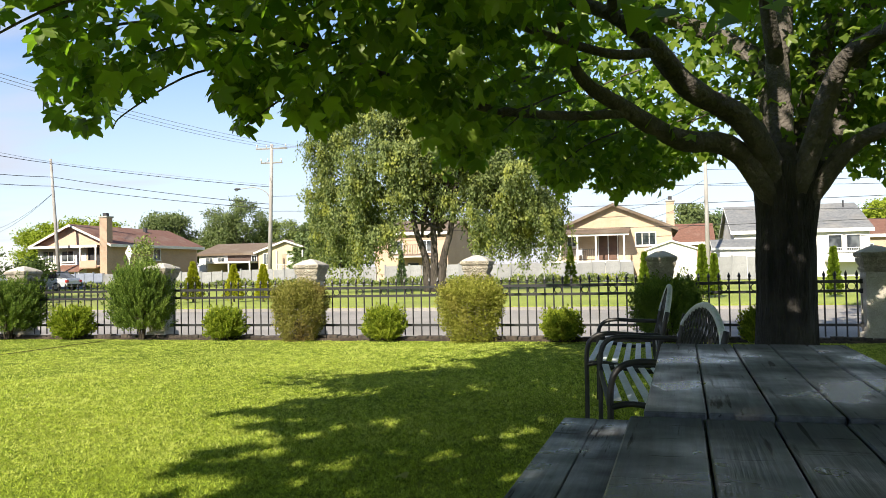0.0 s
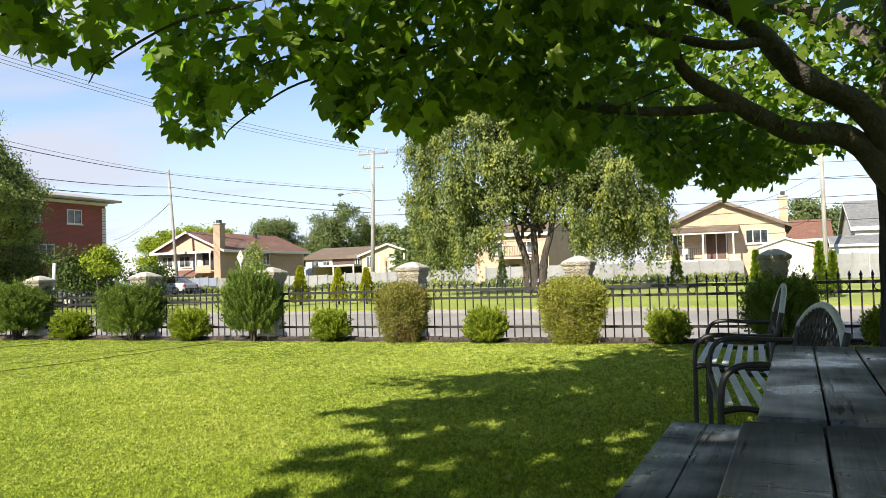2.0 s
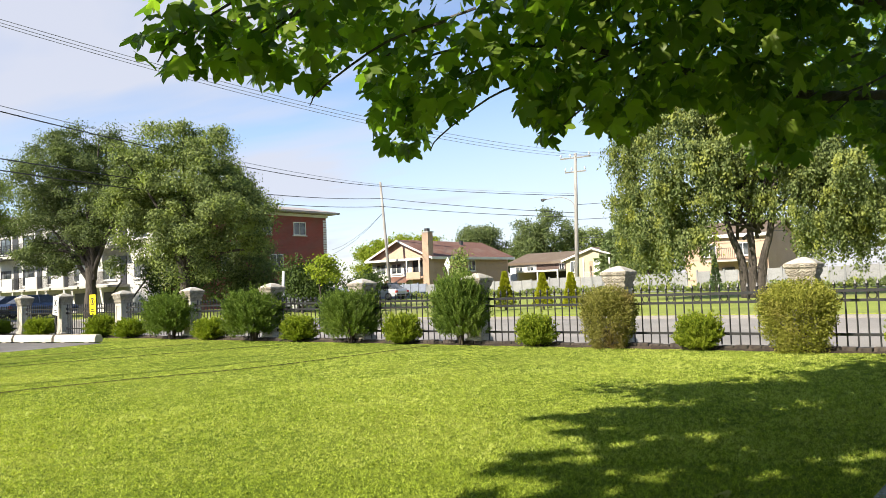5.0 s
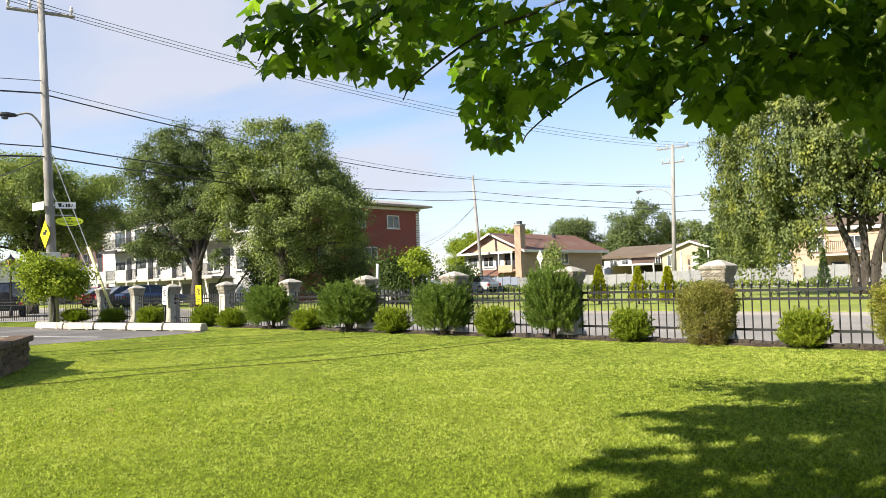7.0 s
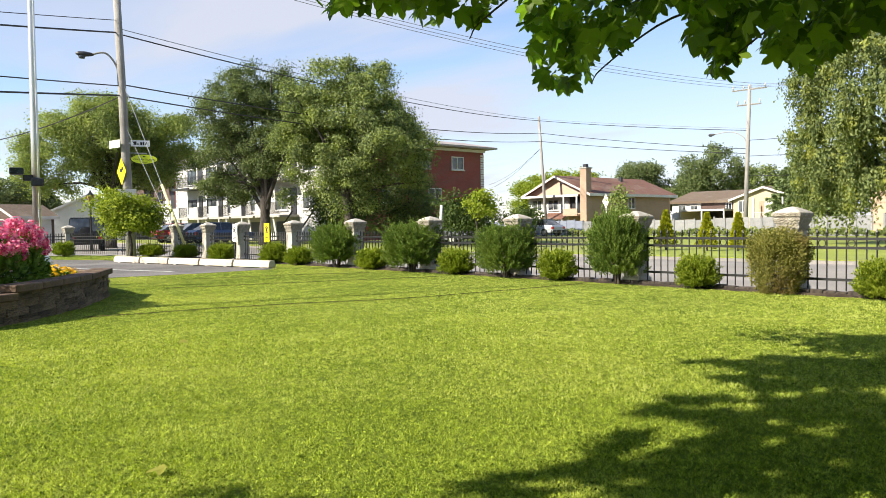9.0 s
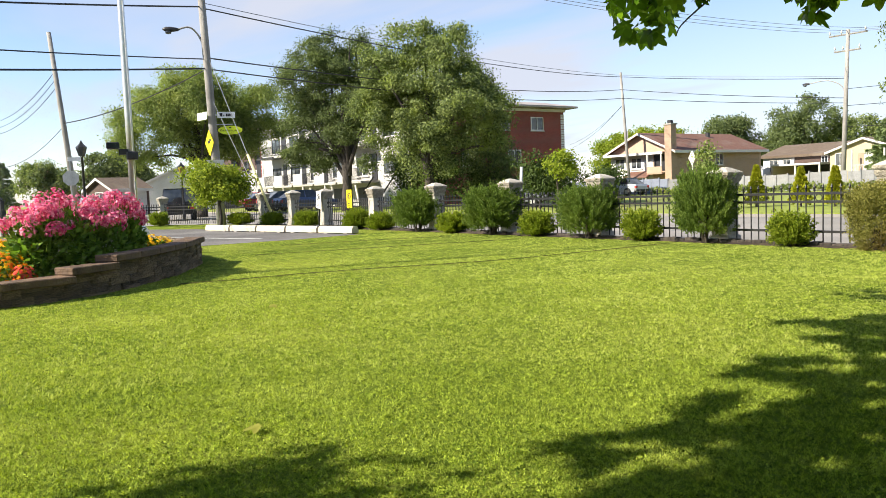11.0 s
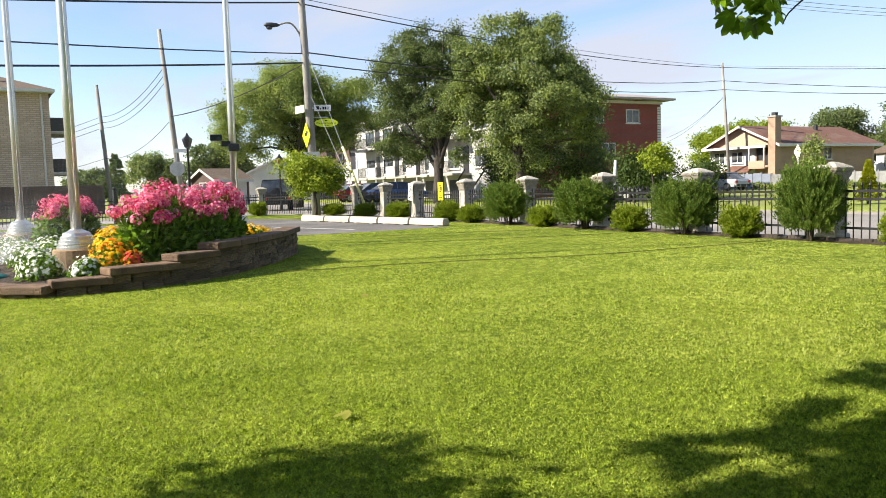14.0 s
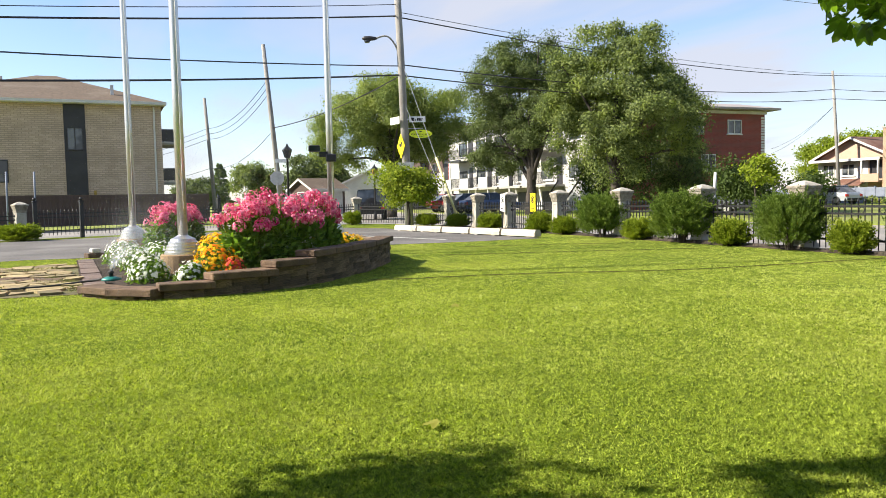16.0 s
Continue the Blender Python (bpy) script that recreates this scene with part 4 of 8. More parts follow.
for i, (x, y, z) in enumerate(cl):
    k = 13
    c = np.array((x, y, z)) + np.clip(rng.normal(size=(k, 3)), -1.4, 1.4) * (0.27, 0.27, 0.17)
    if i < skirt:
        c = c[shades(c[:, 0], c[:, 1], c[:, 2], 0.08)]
    cen.append(c)
    siz.append(rng.uniform(0.115, 0.185, len(c)))
for x, y, z, r, k in SPRAYS:
    c = np.array((x, y, z)) + np.clip(rng.normal(size=(k, 3)), -1.3, 1.3) * (r * 0.75, r * 0.75, r * 0.55)
    cen.append(c)
    siz.append(rng.uniform(0.11, 0.18, k))
cen, siz = np.concatenate(cen), np.concatenate(siz)
# leaves below the hem, as the camera sees it, are dropped
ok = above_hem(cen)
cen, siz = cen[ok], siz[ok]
n = len(cen)
nrm = rand_dirs(rng, n) * 0.75 + np.array((-0.05, -0.35, 0.75))
ax = rand_dirs(rng, n) * np.array((1, 1, 0.45)) + np.array((-0.1, -0.15, -0.55))
scatter_leaves("crown", cen, ax, nrm, siz, LEAF_MAPLE, "maple_leaf", maple)
# the high crown, mostly out of view, added to shade the lawn and tables
m = 6500
hx = np.stack([rng.uniform(-3.3, 9.5, m), rng.uniform(-4.4, 13.0, m), rng.uniform(4.2, 7.6, m)], 1)
keep = ((hx[:, 0] - 3.8) / 6.4) ** 2 + ((hx[:, 1] - 4.6) / 8.8) ** 2 + ((hx[:, 2] - 4.5) / 4.8) ** 2 < 1
hx = hx[keep]
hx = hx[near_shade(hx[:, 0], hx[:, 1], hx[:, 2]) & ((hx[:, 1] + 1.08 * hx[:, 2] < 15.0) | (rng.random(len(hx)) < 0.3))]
# unseen leaves facing the sun with few gaps, set along its rays for shade
step = 0.195
ga, gb = np.meshgrid(np.arange(-1.9, 7.0, step), np.arange(-1.2, 10.2, step))
ga, gb = np.tile(ga.ravel(), 3), np.tile(gb.ravel(), 3)
m = len(ga)
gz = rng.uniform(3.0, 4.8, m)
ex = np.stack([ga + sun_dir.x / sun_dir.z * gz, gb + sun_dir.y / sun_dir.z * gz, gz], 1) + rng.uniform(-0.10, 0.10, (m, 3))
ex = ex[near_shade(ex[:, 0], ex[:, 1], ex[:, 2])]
hx = np.concatenate([hx, ex])
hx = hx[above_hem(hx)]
scatter_leaves("shade_crown", hx, rand_dirs(rng, len(hx)), rand_dirs(rng, len(hx)) * 0.45 + np.array(sun_dir), rng.uniform(0.26, 0.40, len(hx)),
               LEAF_SPRAY, "maple_leaf", maple)
# twigs that carry the sprays
for x, y, z, r, k in SPRAYS:
    p = Vector((x, y, z))
    q = p + Vector((TRUNK.x - x, TRUNK.y - y, 0)).normalized() * 0.7 + Vector((0, 0, 0.4))
    v, f = tube(smooth_line([q, (p + q) / 2 + Vector((0, 0, 0.06)), p, p + (p - q) * 0.1 - Vector((0, 0, 0.06))], 4), [0.010, 0.003], 5)
    link_mesh("twig", v, f, "limb", maple)


# ---- picnic tables ----
TABLE_O, TD, TR = Vector((0.40, 1.57, 0)), Vector((0.295, 0.9555, 0)), Vector((0.9555, -0.295, 0))
TABLE_TURN = -math.degrees(math.atan2(0.295, 0.9555))
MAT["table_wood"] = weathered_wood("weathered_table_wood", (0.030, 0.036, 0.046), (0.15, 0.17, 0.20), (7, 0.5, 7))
# darker copy for the near table, with the tree's shade put into its colour
MAT["shaded_table_wood"] = weathered_wood("shaded_table_wood", (0.018, 0.023, 0.031), (0.078, 0.094, 0.12), (7, 0.5, 7))


def plank(x0, x1, y0, y1, z0, z1, seed):
    """A board with worn edges, lying along y."""
    bm = boxes((x0, x1, y0, y1, z0, z1), bevel=0.0035)
    for v in bm.verts:
        v.co.x += 0.0025 * noise.noise(Vector((v.co.y * 3, seed, 0)))
        v.co.z += 0.0025 * noise.noise(Vector((v.co.y * 2, seed, 5)))
    return bm


def picnic_table(origin, length, top, tilt, seed, label, wood="table_wood", gap=0.38, wide=0.0):
    t = thing("picnic_table", Matrix.Translation(origin) @ pose(0, 0, 0, tilt, 0, TABLE_TURN), label, "picnic table", "picnic tables")
    w, g = 0.1215, 0.004
    for i in range(5):
        part("tabletop_board", plank(i * (w + g) - (wide if i == 0 else 0), i * (w + g) + w, 0.004 * ((i * 7 + seed) % 3), length - 0.004 * ((i * 5) % 3), top - 0.038, top, seed + i), wood, t)
    wid = 5 * w + 4 * g
    for x0 in (-gap, wid + 0.11):
        for j in range(2):
            part("seat_board", plank(x0 + j * 0.135, x0 + j * 0.135 + 0.131, 0.05, length + 0.06, 0.415, 0.453, seed + 20 + j + x0), wood, t)
    for y in (0.22, length - 0.26):
        part("top_cleat", boxes((0.03, wid - 0.03, y, y + 0.09, top - 0.126, top - 0.0385), bevel=0.004), wood, t)
        part("seat_beam", boxes((-0.36, wid + 0.36, y + 0.091, y + 0.131, 0.325, 0.4145), bevel=0.004), wood, t)
        for s in (-1, 1):
            cx = wid / 2
            vs = [(cx + s * 0.18, top - 0.04), (cx + s * 0.28, top - 0.04), (cx + s * 0.60, 0.0), (cx + s * 0.49, 0.0)]
            bm = bmesh.new()
            lo = [bm.verts.new((x, y + 0.132, z)) for x, z in vs]
            hi = [bm.verts.new((x, y + 0.172, z)) for x, z in vs]
            bm.faces.new(lo), bm.faces.new(list(reversed(hi)))
            for k in range(4):
                bm.faces.new((lo[k], hi[k], hi[(k + 1) % 4], lo[(k + 1) % 4]))
            bmesh.ops.recalc_face_normals(bm, faces=bm.faces)
            part("leg", bm, wood, t)
    return t


picnic_table(TABLE_O, 1.40, 0.755, 0.0, 3, "weathered grey wooden picnic table standing end to end with another")
picnic_table(TABLE_O - TD * 1.412 - TR * 0.008, 1.395, 0.748, 0.0, 9, "weathered wooden picnic table with plank seats, tree shade in its colour", "shaded_table_wood", 0.382, 0.018)


# ---- two garden benches ----
BENCH_D = 0.82


def bench_arm(y):
    line = smooth_line([(0.0, y, 0.0), (0.005, y, 0.3), (0.01, y, 0.52), (0.06, y, 0.605), (0.17, y, 0.63), (0.35, y, 0.622), (0.55, y, 0.618)], 5)
    return tube([(p.x * BENCH_D, p.y, p.z) for p in line], 0.015, 8)


def garden_bench(origin, turn, length, label, rise=0.20):
    """Front along local x = 0, the back at x = 0.55; length along y."""
    b = thing("garden_bench", pose(origin[0], origin[1], 0, 0, 0, turn), label, "bench", "garden benches")
    for y in (0.0, length):
        link_mesh("armrest", *bench_arm(y), "bench_metal", b, smooth=True)
        v, f = tube(smooth_line([(0.52, y, 0.0), (0.46, y, 0.25), (0.43, y, 0.42), (0.475, y, 0.66), (0.50, y, 0.76)], 5), 0.015, 8)
        link_mesh("back_post", v, f, "bench_metal", b, smooth=True)
        v, f = tube(smooth_line([(0.005, y, 0.433), (0.10, y, 0.448), (0.25, y, 0.423), (0.43, y, 0.433)], 5), 0.014, 8)
        link_mesh("seat_rail", v, f, "bench_metal", b, smooth=True)
    for i in range(6):
        x = 0.015 + i * 0.070
        z = 0.448 + 0.012 * math.cos(i * 0.9)
        part("seat_slat", boxes((x, x + 0.038, -0.005, length + 0.005, z, z + 0.008), bevel=0.002), "bench_slat", b)
    part("front_rail", boxes((-0.004, 0.016, 0.0, length, 0.408, 0.433)), "bench_metal", b)
    # arched back frame with a woven lattice
    arch = []
    for i in range(25):
        t = i / 24
        y = length * t
        z = 0.70 + rise * math.sin(math.pi * t) ** 0.75
        arch.append((0.475 + (z - 0.66) * 0.25, y, z))
    v, f = tube(arch, 0.017, 8)
    link_mesh("back_arch", v, f, "bench_slat", b, smooth=True)
    v, f = tube([(0.445, 0, 0.50), (0.445, length, 0.50)], 0.012, 8)
    link_mesh("back_rail", v, f, "bench_metal", b, smooth=True)
    k = 13
    acc = ([], [])
    for i in range(1, k):
        for s in (-1, 1):
            pts = []
            for j in range(9):
                tt = j / 8
                y = length * (i / k + s * 0.028 * math.sin(tt * math.pi * 3))
                zt = 0.70 + rise * math.sin(math.pi * min(max(y / length, 0.001), 0.999)) ** 0.75
                z = 0.50 + (zt - 0.50) * tt
                pts.append((0.445 + max(0, z - 0.5) * 0.20, y, z))
            tube(pts, 0.0055, 4, acc)
    link_mesh("back_lattice", *acc, "bench_metal", b)
    return b


garden_bench((0.715, 3.39), -9.5, 1.24, "dark metal garden bench with arched lattice back and pale slats", 0.14)
garden_bench((0.885, 4.86), -14.5, 1.26, "dark metal garden bench with curved arms beside another bench")


# ---- iron fence and stone pillars ----
def pillar_parts(p):
    rows = [(0.245, -0.05), (0.245, 0.10), (0.225, 0.125)]
    link_mesh("plinth", *prism(rows), "pillar", p)
    link_mesh("shaft", *prism([(0.185, 0.12), (0.185, 0.90)]), "pillar", p)
    # raised corner strips and rails leave a sunk panel on each face
    for k in range(4):
        rot = Matrix.Rotation(math.pi / 2 * k, 4, "Z")
        bm = boxes((-0.205, -0.135, -0.205, -0.186, 0.125, 0.898), (0.135, 0.2045, -0.205, -0.186, 0.125, 0.898),
                   (-0.134, 0.134, -0.205, -0.186, 0.125, 0.19), (-0.134, 0.134, -0.205, -0.186, 0.83, 0.898), bevel=0.005)
        bmesh.ops.transform(bm, matrix=rot, verts=bm.verts)
        part("panel_frame", bm, "pillar", p)
    link_mesh("necking", *prism([(0.205, 0.899), (0.215, 0.92), (0.235, 0.945), (0.232, 0.965)]), "pillar_rough", p)
    link_mesh("cornice", *prism([(0.215, 0.966), (0.222, 0.99), (0.245, 1.02), (0.262, 1.055), (0.262, 1.085), (0.25, 1.095)]), "pillar_rough", p)
    link_mesh("cap_slab", *prism([(0.262, 1.096), (0.288, 1.115), (0.290, 1.15), (0.28, 1.162)]), "pillar_rough", p)
    link_mesh("cap", *prism([(0.275, 1.163), (0.20, 1.196), (0.10, 1.232), (0.015, 1.25)]), "pillar", p)


FENCE_H = 0.93


def stone_pillar(m, label):
    p = thing("stone_pillar", m, label, "pillar", "stone fence pillars")
    pillar_parts(p)
    return p


PW = Matrix.Diagonal((0.74, 0.74, 1.0, 1.0))
pil = stone_pillar(street_pose(FENCE_A[0], 0) @ PW, "pale cast stone fence pillar with stepped cornice and pyramid cap")
for a in FENCE_A[1:]:
    copy_thing(pil, street_pose(a, 0))
copy_thing(pil, pose(CORNER.x, CORNER.y, 0, 0, 0, FA))
side_turn = math.degrees(math.atan2(side_dir.y, side_dir.x))
copy_thing(pil, pose(GATE_PILLAR.x, GATE_PILLAR.y, 0, 0, 0, side_turn))
copy_thing(pil, pose(*(GATE_PILLAR + side_dir * 6.2)[:2], 0, 0, 0, side_turn))

pv, pf = lathe([(0.011, 0.06), (0.011, FENCE_H - 0.11), (0.019, FENCE_H - 0.105), (0.019, FENCE_H - 0.09), (0.010, FENCE_H - 0.085),
                (0.022, FENCE_H - 0.055), (0.012, FENCE_H - 0.025), (0.002, FENCE_H)], 6)
picket_src = None
ring_src = None
bracket_src = None
rv, rf = [], []
for i in range(14):
    a = 2 * math.pi * i / 14
    for j in range(4):
        b = 2 * math.pi * j / 4
        r = 0.050 + 0.007 * math.cos(b)
        rv.append((r * math.cos(a), 0.007 * math.sin(b), r * math.sin(a)))
for i in range(14):
    for j in range(4):
        a, b = i * 4 + j, i * 4 + (j + 1) % 4
        c, d = ((i + 1) % 14) * 4 + j, ((i + 1) % 14) * 4 + (j + 1) % 4
        rf.append((a, b, d, c))


def fence_panel(p0, p1, label="black iron fence panel with spear pickets and rings", group="iron fence panels", rings=True, low=0.0, trim=0.158):
    """A panel between two pillars: three rails, pickets with spear heads, rings between the upper rails."""
    global picket_src, ring_src, bracket_src
    d = (p1 - p0)
    length = d.length - 2 * trim
    turn = math.degrees(math.atan2(d.y, d.x))
    o = p0 + d.normalized() * trim
    f = thing("fence_panel", pose(o.x, o.y, low, 0, 0, turn), label, "fence", group)
    for z, h in ((0.785, 0.020), (0.66, 0.018), (0.215, 0.018)):
        part("rail", boxes((0, length, -0.017, 0.017, z - h, z + h)), "iron", f)
    for x in (0.02, length - 0.02):
        for z in (0.785, 0.66, 0.215):
            if bracket_src is None:
                bracket_src = part("bracket", boxes((-0.02, 0.02, -0.022, 0.022, -0.03, 0.03)), "iron", f)
                bracket_src.matrix_basis = Matrix.Translation((x, 0, z))
            else:
                share("bracket", bracket_src, f, Matrix.Translation((x, 0, z)))
    n = max(2, round(length / 0.129))
    for i in range(n):
        x = (i + 0.5) * length / n
        if picket_src is None:
            picket_src = link_mesh("picket", pv, pf, "iron", f)
            picket_src.matrix_basis = Matrix.Translation((x, 0, 0))
        else:
            share("picket", picket_src, f, Matrix.Translation((x, 0, 0)))
        if rings and i % 3 == 1 and i < n - 1:
            xm = x + 0.5 * length / n
            if ring_src is None:
                ring_src = link_mesh("ring", rv, rf, "iron", f)
                ring_src.matrix_basis = Matrix.Translation((xm, 0, 0.7225))
            else:
                share("ring", ring_src, f, Matrix.Translation((xm, 0, 0.7225)))
    return f


for a0, a1 in zip(FENCE_A[1:], FENCE_A):
    fence_panel(at_street(a0, 0), at_street(a1, 0))
fence_panel(at_street(FENCE_A[0], 0), at_street(FENCE_A[0] + 2.7, 0))
last = at_street(FENCE_A[-1], 0)
mid = last.lerp(CORNER, 0.5)
fence_panel(mid, last, trim=0.1, rings=False)
fence_panel(CORNER, mid, trim=0.1, rings=False)


def iron_post(p, turn=0.0):
    t = thing("gate_post", pose(p.x, p.y, 0, 0, 0, turn), "tall black iron gate post with ball top", "post", "gate posts")
    part("shaft", boxes((-0.06, 0.06, -0.06, 0.06, -0.02, 1.22), bevel=0.006), "iron", t)
    link_mesh("collar", *prism([(0.075, 1.221), (0.08, 1.24), (0.05, 1.27)]), "iron", t)
    link_mesh("ball", *lathe([(0.02, 1.271), (0.055, 1.30), (0.065, 1.335), (0.045, 1.37), (0.01, 1.385)], 10), "iron", t, smooth=True)
    return t


g = [GATE_PILLAR - side_dir * s for s in (0.45, 1.95, 4.6, 7.2, 9.8, 12.2)]
iron_post(g[0], side_turn), iron_post(g[1], side_turn), iron_post(g[3], side_turn)
fence_panel(g[0], g[1], "black iron gate leaf with vertical bars between posts", "gate leaves", False, 0.05, 0.08)
fence_panel(g[1], g[2], "black iron sliding gate with vertical bars", "gate leaves", False, 0.05, 0.08)
fence_panel(g[2], g[3], "black iron sliding gate with vertical bars", "gate leaves", False, 0.05, 0.08)
fence_panel(g[3], g[4], rings=False, trim=0.05)
fence_panel(g[4], CORNER, rings=False, trim=0.15)
fence_panel(GATE_PILLAR, GATE_PILLAR + side_dir * 3.1, rings=False)
fence_panel(GATE_PILLAR + side_dir * 3.1, GATE_PILLAR + side_dir * 6.2, rings=False)


fk = tagged(link_mesh("fence_kerb", [at_street(a, b, z) for z in (-0.05, 0.035) for a, b in ((7.6, -0.19), (7.6, -0.07), (-20.0, -0.07), (-20.0, -0.19))],
                      [(4, 5, 6, 7), (0, 3, 2, 1), (0, 1, 5, 4), (1, 2, 6, 5), (2, 3, 7, 6), (3, 0, 4, 7)], "soil"), "low course of small stones under the iron fence", "kerb", kind="structure")
krng = np.random.default_rng(8)
ksrc, a = None, 7.5
while a > -19.8:
    w_ = float(krng.uniform(0.13, 0.20))
    m = street_pose(a - w_ / 2, -0.135 + float(krng.uniform(-0.012, 0.012)), -0.02, float(krng.uniform(-4, 4))) @ Matrix.Diagonal((w_ * 0.93, 1, float(krng.uniform(0.85, 1.2)), 1))
    if ksrc is None:
        ksrc = part("stone", boxes((-0.5, 0.5, -0.075, 0.075, 0.0, 0.085), bevel=0.012), "kerb_stone", fk)
        ksrc.matrix_basis = m
    else:
        share("stone", ksrc, fk, m)
    a -= w_


# ---- bushes along the fence ----
def shoot_bush(name, rng, shoots, per, radius, height, leaf, mat, parent, stray, shape):
    """Leaves along many shoots that run from the foot to the bush's skin."""
    ang = rng.random(shoots) * 6.283
    u = rng.random(shoots) ** 0.8
    side = np.minimum(1.0, 0.70 + 0.42 * u)                     # drawn in towards the foot
    top = rng.random(shoots) < 0.38
    r = np.where(top, np.sqrt(rng.random(shoots)), side)
    u = np.where(top, 1.0 - 0.20 * r ** 3, u * 0.90)
    lump = np.array([1 + 0.34 * noise.noise(Vector((math.cos(t) * 3.0, math.sin(t) * 3.0, v * 4.0 + radius * 7))) for t, v in zip(ang, u)])
    over = 1 + stray * rng.random(shoots) ** 3
    e = np.stack([np.cos(ang) * r * radius * lump * over, np.sin(ang) * r * radius * lump * over * 0.92, height * u * (0.96 + 0.08 * lump) * over], 1)
    f = np.stack([e[:, 0] * 0.25, e[:, 1] * 0.25, e[:, 2] * 0.45], 1)
    idx = np.repeat(np.arange(shoots), per)
    t = 0.35 + 0.68 * rng.random(len(idx)) ** 0.7
    c = f[idx] + (e - f)[idx] * t[:, None] + rng.normal(size=(len(idx), 3)) * leaf * 0.55
    c[:, 2] = np.maximum(c[:, 2], 0.015)
    d = (e - f) / (np.linalg.norm(e - f, axis=1, keepdims=True) + 1e-6)
    out = e.copy()
    out[:, 2] -= height * 0.35
    out /= np.linalg.norm(out, axis=1, keepdims=True) + 1e-6
    n = len(idx)
    return scatter_leaves(name, c, d[idx] + rand_dirs(rng, n) * 0.75 + np.array((0, 0, 0.15)), out[idx] + rand_dirs(rng, n) * 0.45 + np.array((0, 0, 0.25)),
                          rng.uniform(0.65, 1.35, n) * leaf, shape, mat, parent)


def plume_bush(name, rng, plumes, per, radius, height, leaf, mat, parent, full, inner=0.45):
    """Feathery shoots that arch up and out of a narrow foot, each set with short leaves."""
    a = rng.random(plumes) * 6.283
    u = 0.14 + 0.86 * rng.random(plumes) ** (0.75 if full < 0.5 else 0.62)
    rim = np.clip(1 - np.abs((u - full) / np.where(u > full, 1.05 - full, full + 0.05)) ** 2.4, 0.03, 1) ** (1 / 2.4)
    r = radius * rim * rng.random(plumes) ** 0.3
    lump = np.array([1 + 0.22 * noise.noise(Vector((math.cos(q) * 2.4, math.sin(q) * 2.4, v * 3.0 + radius * 9))) for q, v in zip(a, u)])
    stray = 1 + 0.20 * rng.random(plumes) ** 5
    tip = np.stack([np.cos(a) * r * lump, np.sin(a) * r * lump, u * height], 1) * stray[:, None]
    i = np.repeat(np.arange(plumes), per)
    n = len(i)
    t = inner + (1.02 - inner) * rng.random(n) ** 0.8
    tip_i = tip[i]
    c = np.stack([tip_i[:, 0] * t ** 1.15, tip_i[:, 1] * t ** 1.15, tip_i[:, 2] * t ** 0.85], 1)
    d = tip_i / (np.linalg.norm(tip_i, axis=1, keepdims=True) + 1e-6) + np.array((0, 0, 0.25))
    out = rand_dirs(rng, n)
    c += out * (0.085 * radius / 0.55 * (1.25 - np.clip(t, 0, 1)))[:, None] * rng.random(n)[:, None] ** 0.5
    c[:, 2] = np.maximum(c[:, 2], 0.02)
    return scatter_leaves(name, c, d + out * 0.75, out * 0.8 + rand_dirs(rng, n) * 0.5 + np.array((0, 0, 0.5)), rng.uniform(0.7, 1.3, n) * leaf, LEAF_OVAL, mat, parent)


def bush_stems(parent, rng, h, spread, k=9):
    acc = ([], [])
    for i in range(k):
        a = rng.uniform(0, 6.28)
        e = Vector((math.cos(a) * spread * rng.uniform(0.3, 1), math.sin(a) * spread * rng.uniform(0.3, 1), h * rng.uniform(0.5, 0.85)))
        tube(smooth_line([(math.cos(a) * 0.05, math.sin(a) * 0.05, -0.02), e * 0.5 + Vector((0, 0, 0.04)), e], 3), [0.014, 0.005], 5, acc)
    link_mesh("stem", *acc, "twig", parent)


def make_bush(kind, rng, label):
    b = thing("bush", Matrix.Identity(4), label, "bush", "bushes along the fence")
    if kind == "low":
        plume_bush("foliage", rng, 460, 44, 0.42, 0.50, 0.034, "hedge_green", b, 0.42)
        bush_stems(b, rng, 0.4, 0.25)
    elif kind == "tall":
        plume_bush("foliage", rng, 1100, 60, 0.67, 1.0, 0.030, "hedge_dark", b, 0.58, 0.70)
        bush_stems(b, rng, 0.9, 0.35, 14)
    elif kind == "gold":
        shoot_bush("foliage", rng, 3000, 10, 0.48, 0.92, 0.030, "hedge_gold", b, 0.10, LEAF_SPRAY)
        bush_stems(b, rng, 0.8, 0.3, 12)
    elif kind == "dry":
        shoot_bush("foliage", rng, 2900, 10, 0.45, 0.92, 0.030, "hedge_dry", b, 0.10, LEAF_SPRAY)
        bush_stems(b, rng, 0.8, 0.3, 12)
    return b


BUSH_SRC = {k: make_bush(k, np.random.default_rng(40 + i), lab) for i, (k, lab) in enumerate((
    ("low", "low rounded bright green bush in the soil bed"), ("tall", "tall shaggy dark green bush before a stone pillar"),
    ("gold", "clipped golden green bush before a stone pillar"), ("dry", "clipped bush with brownish dry twigs before a pillar")))}
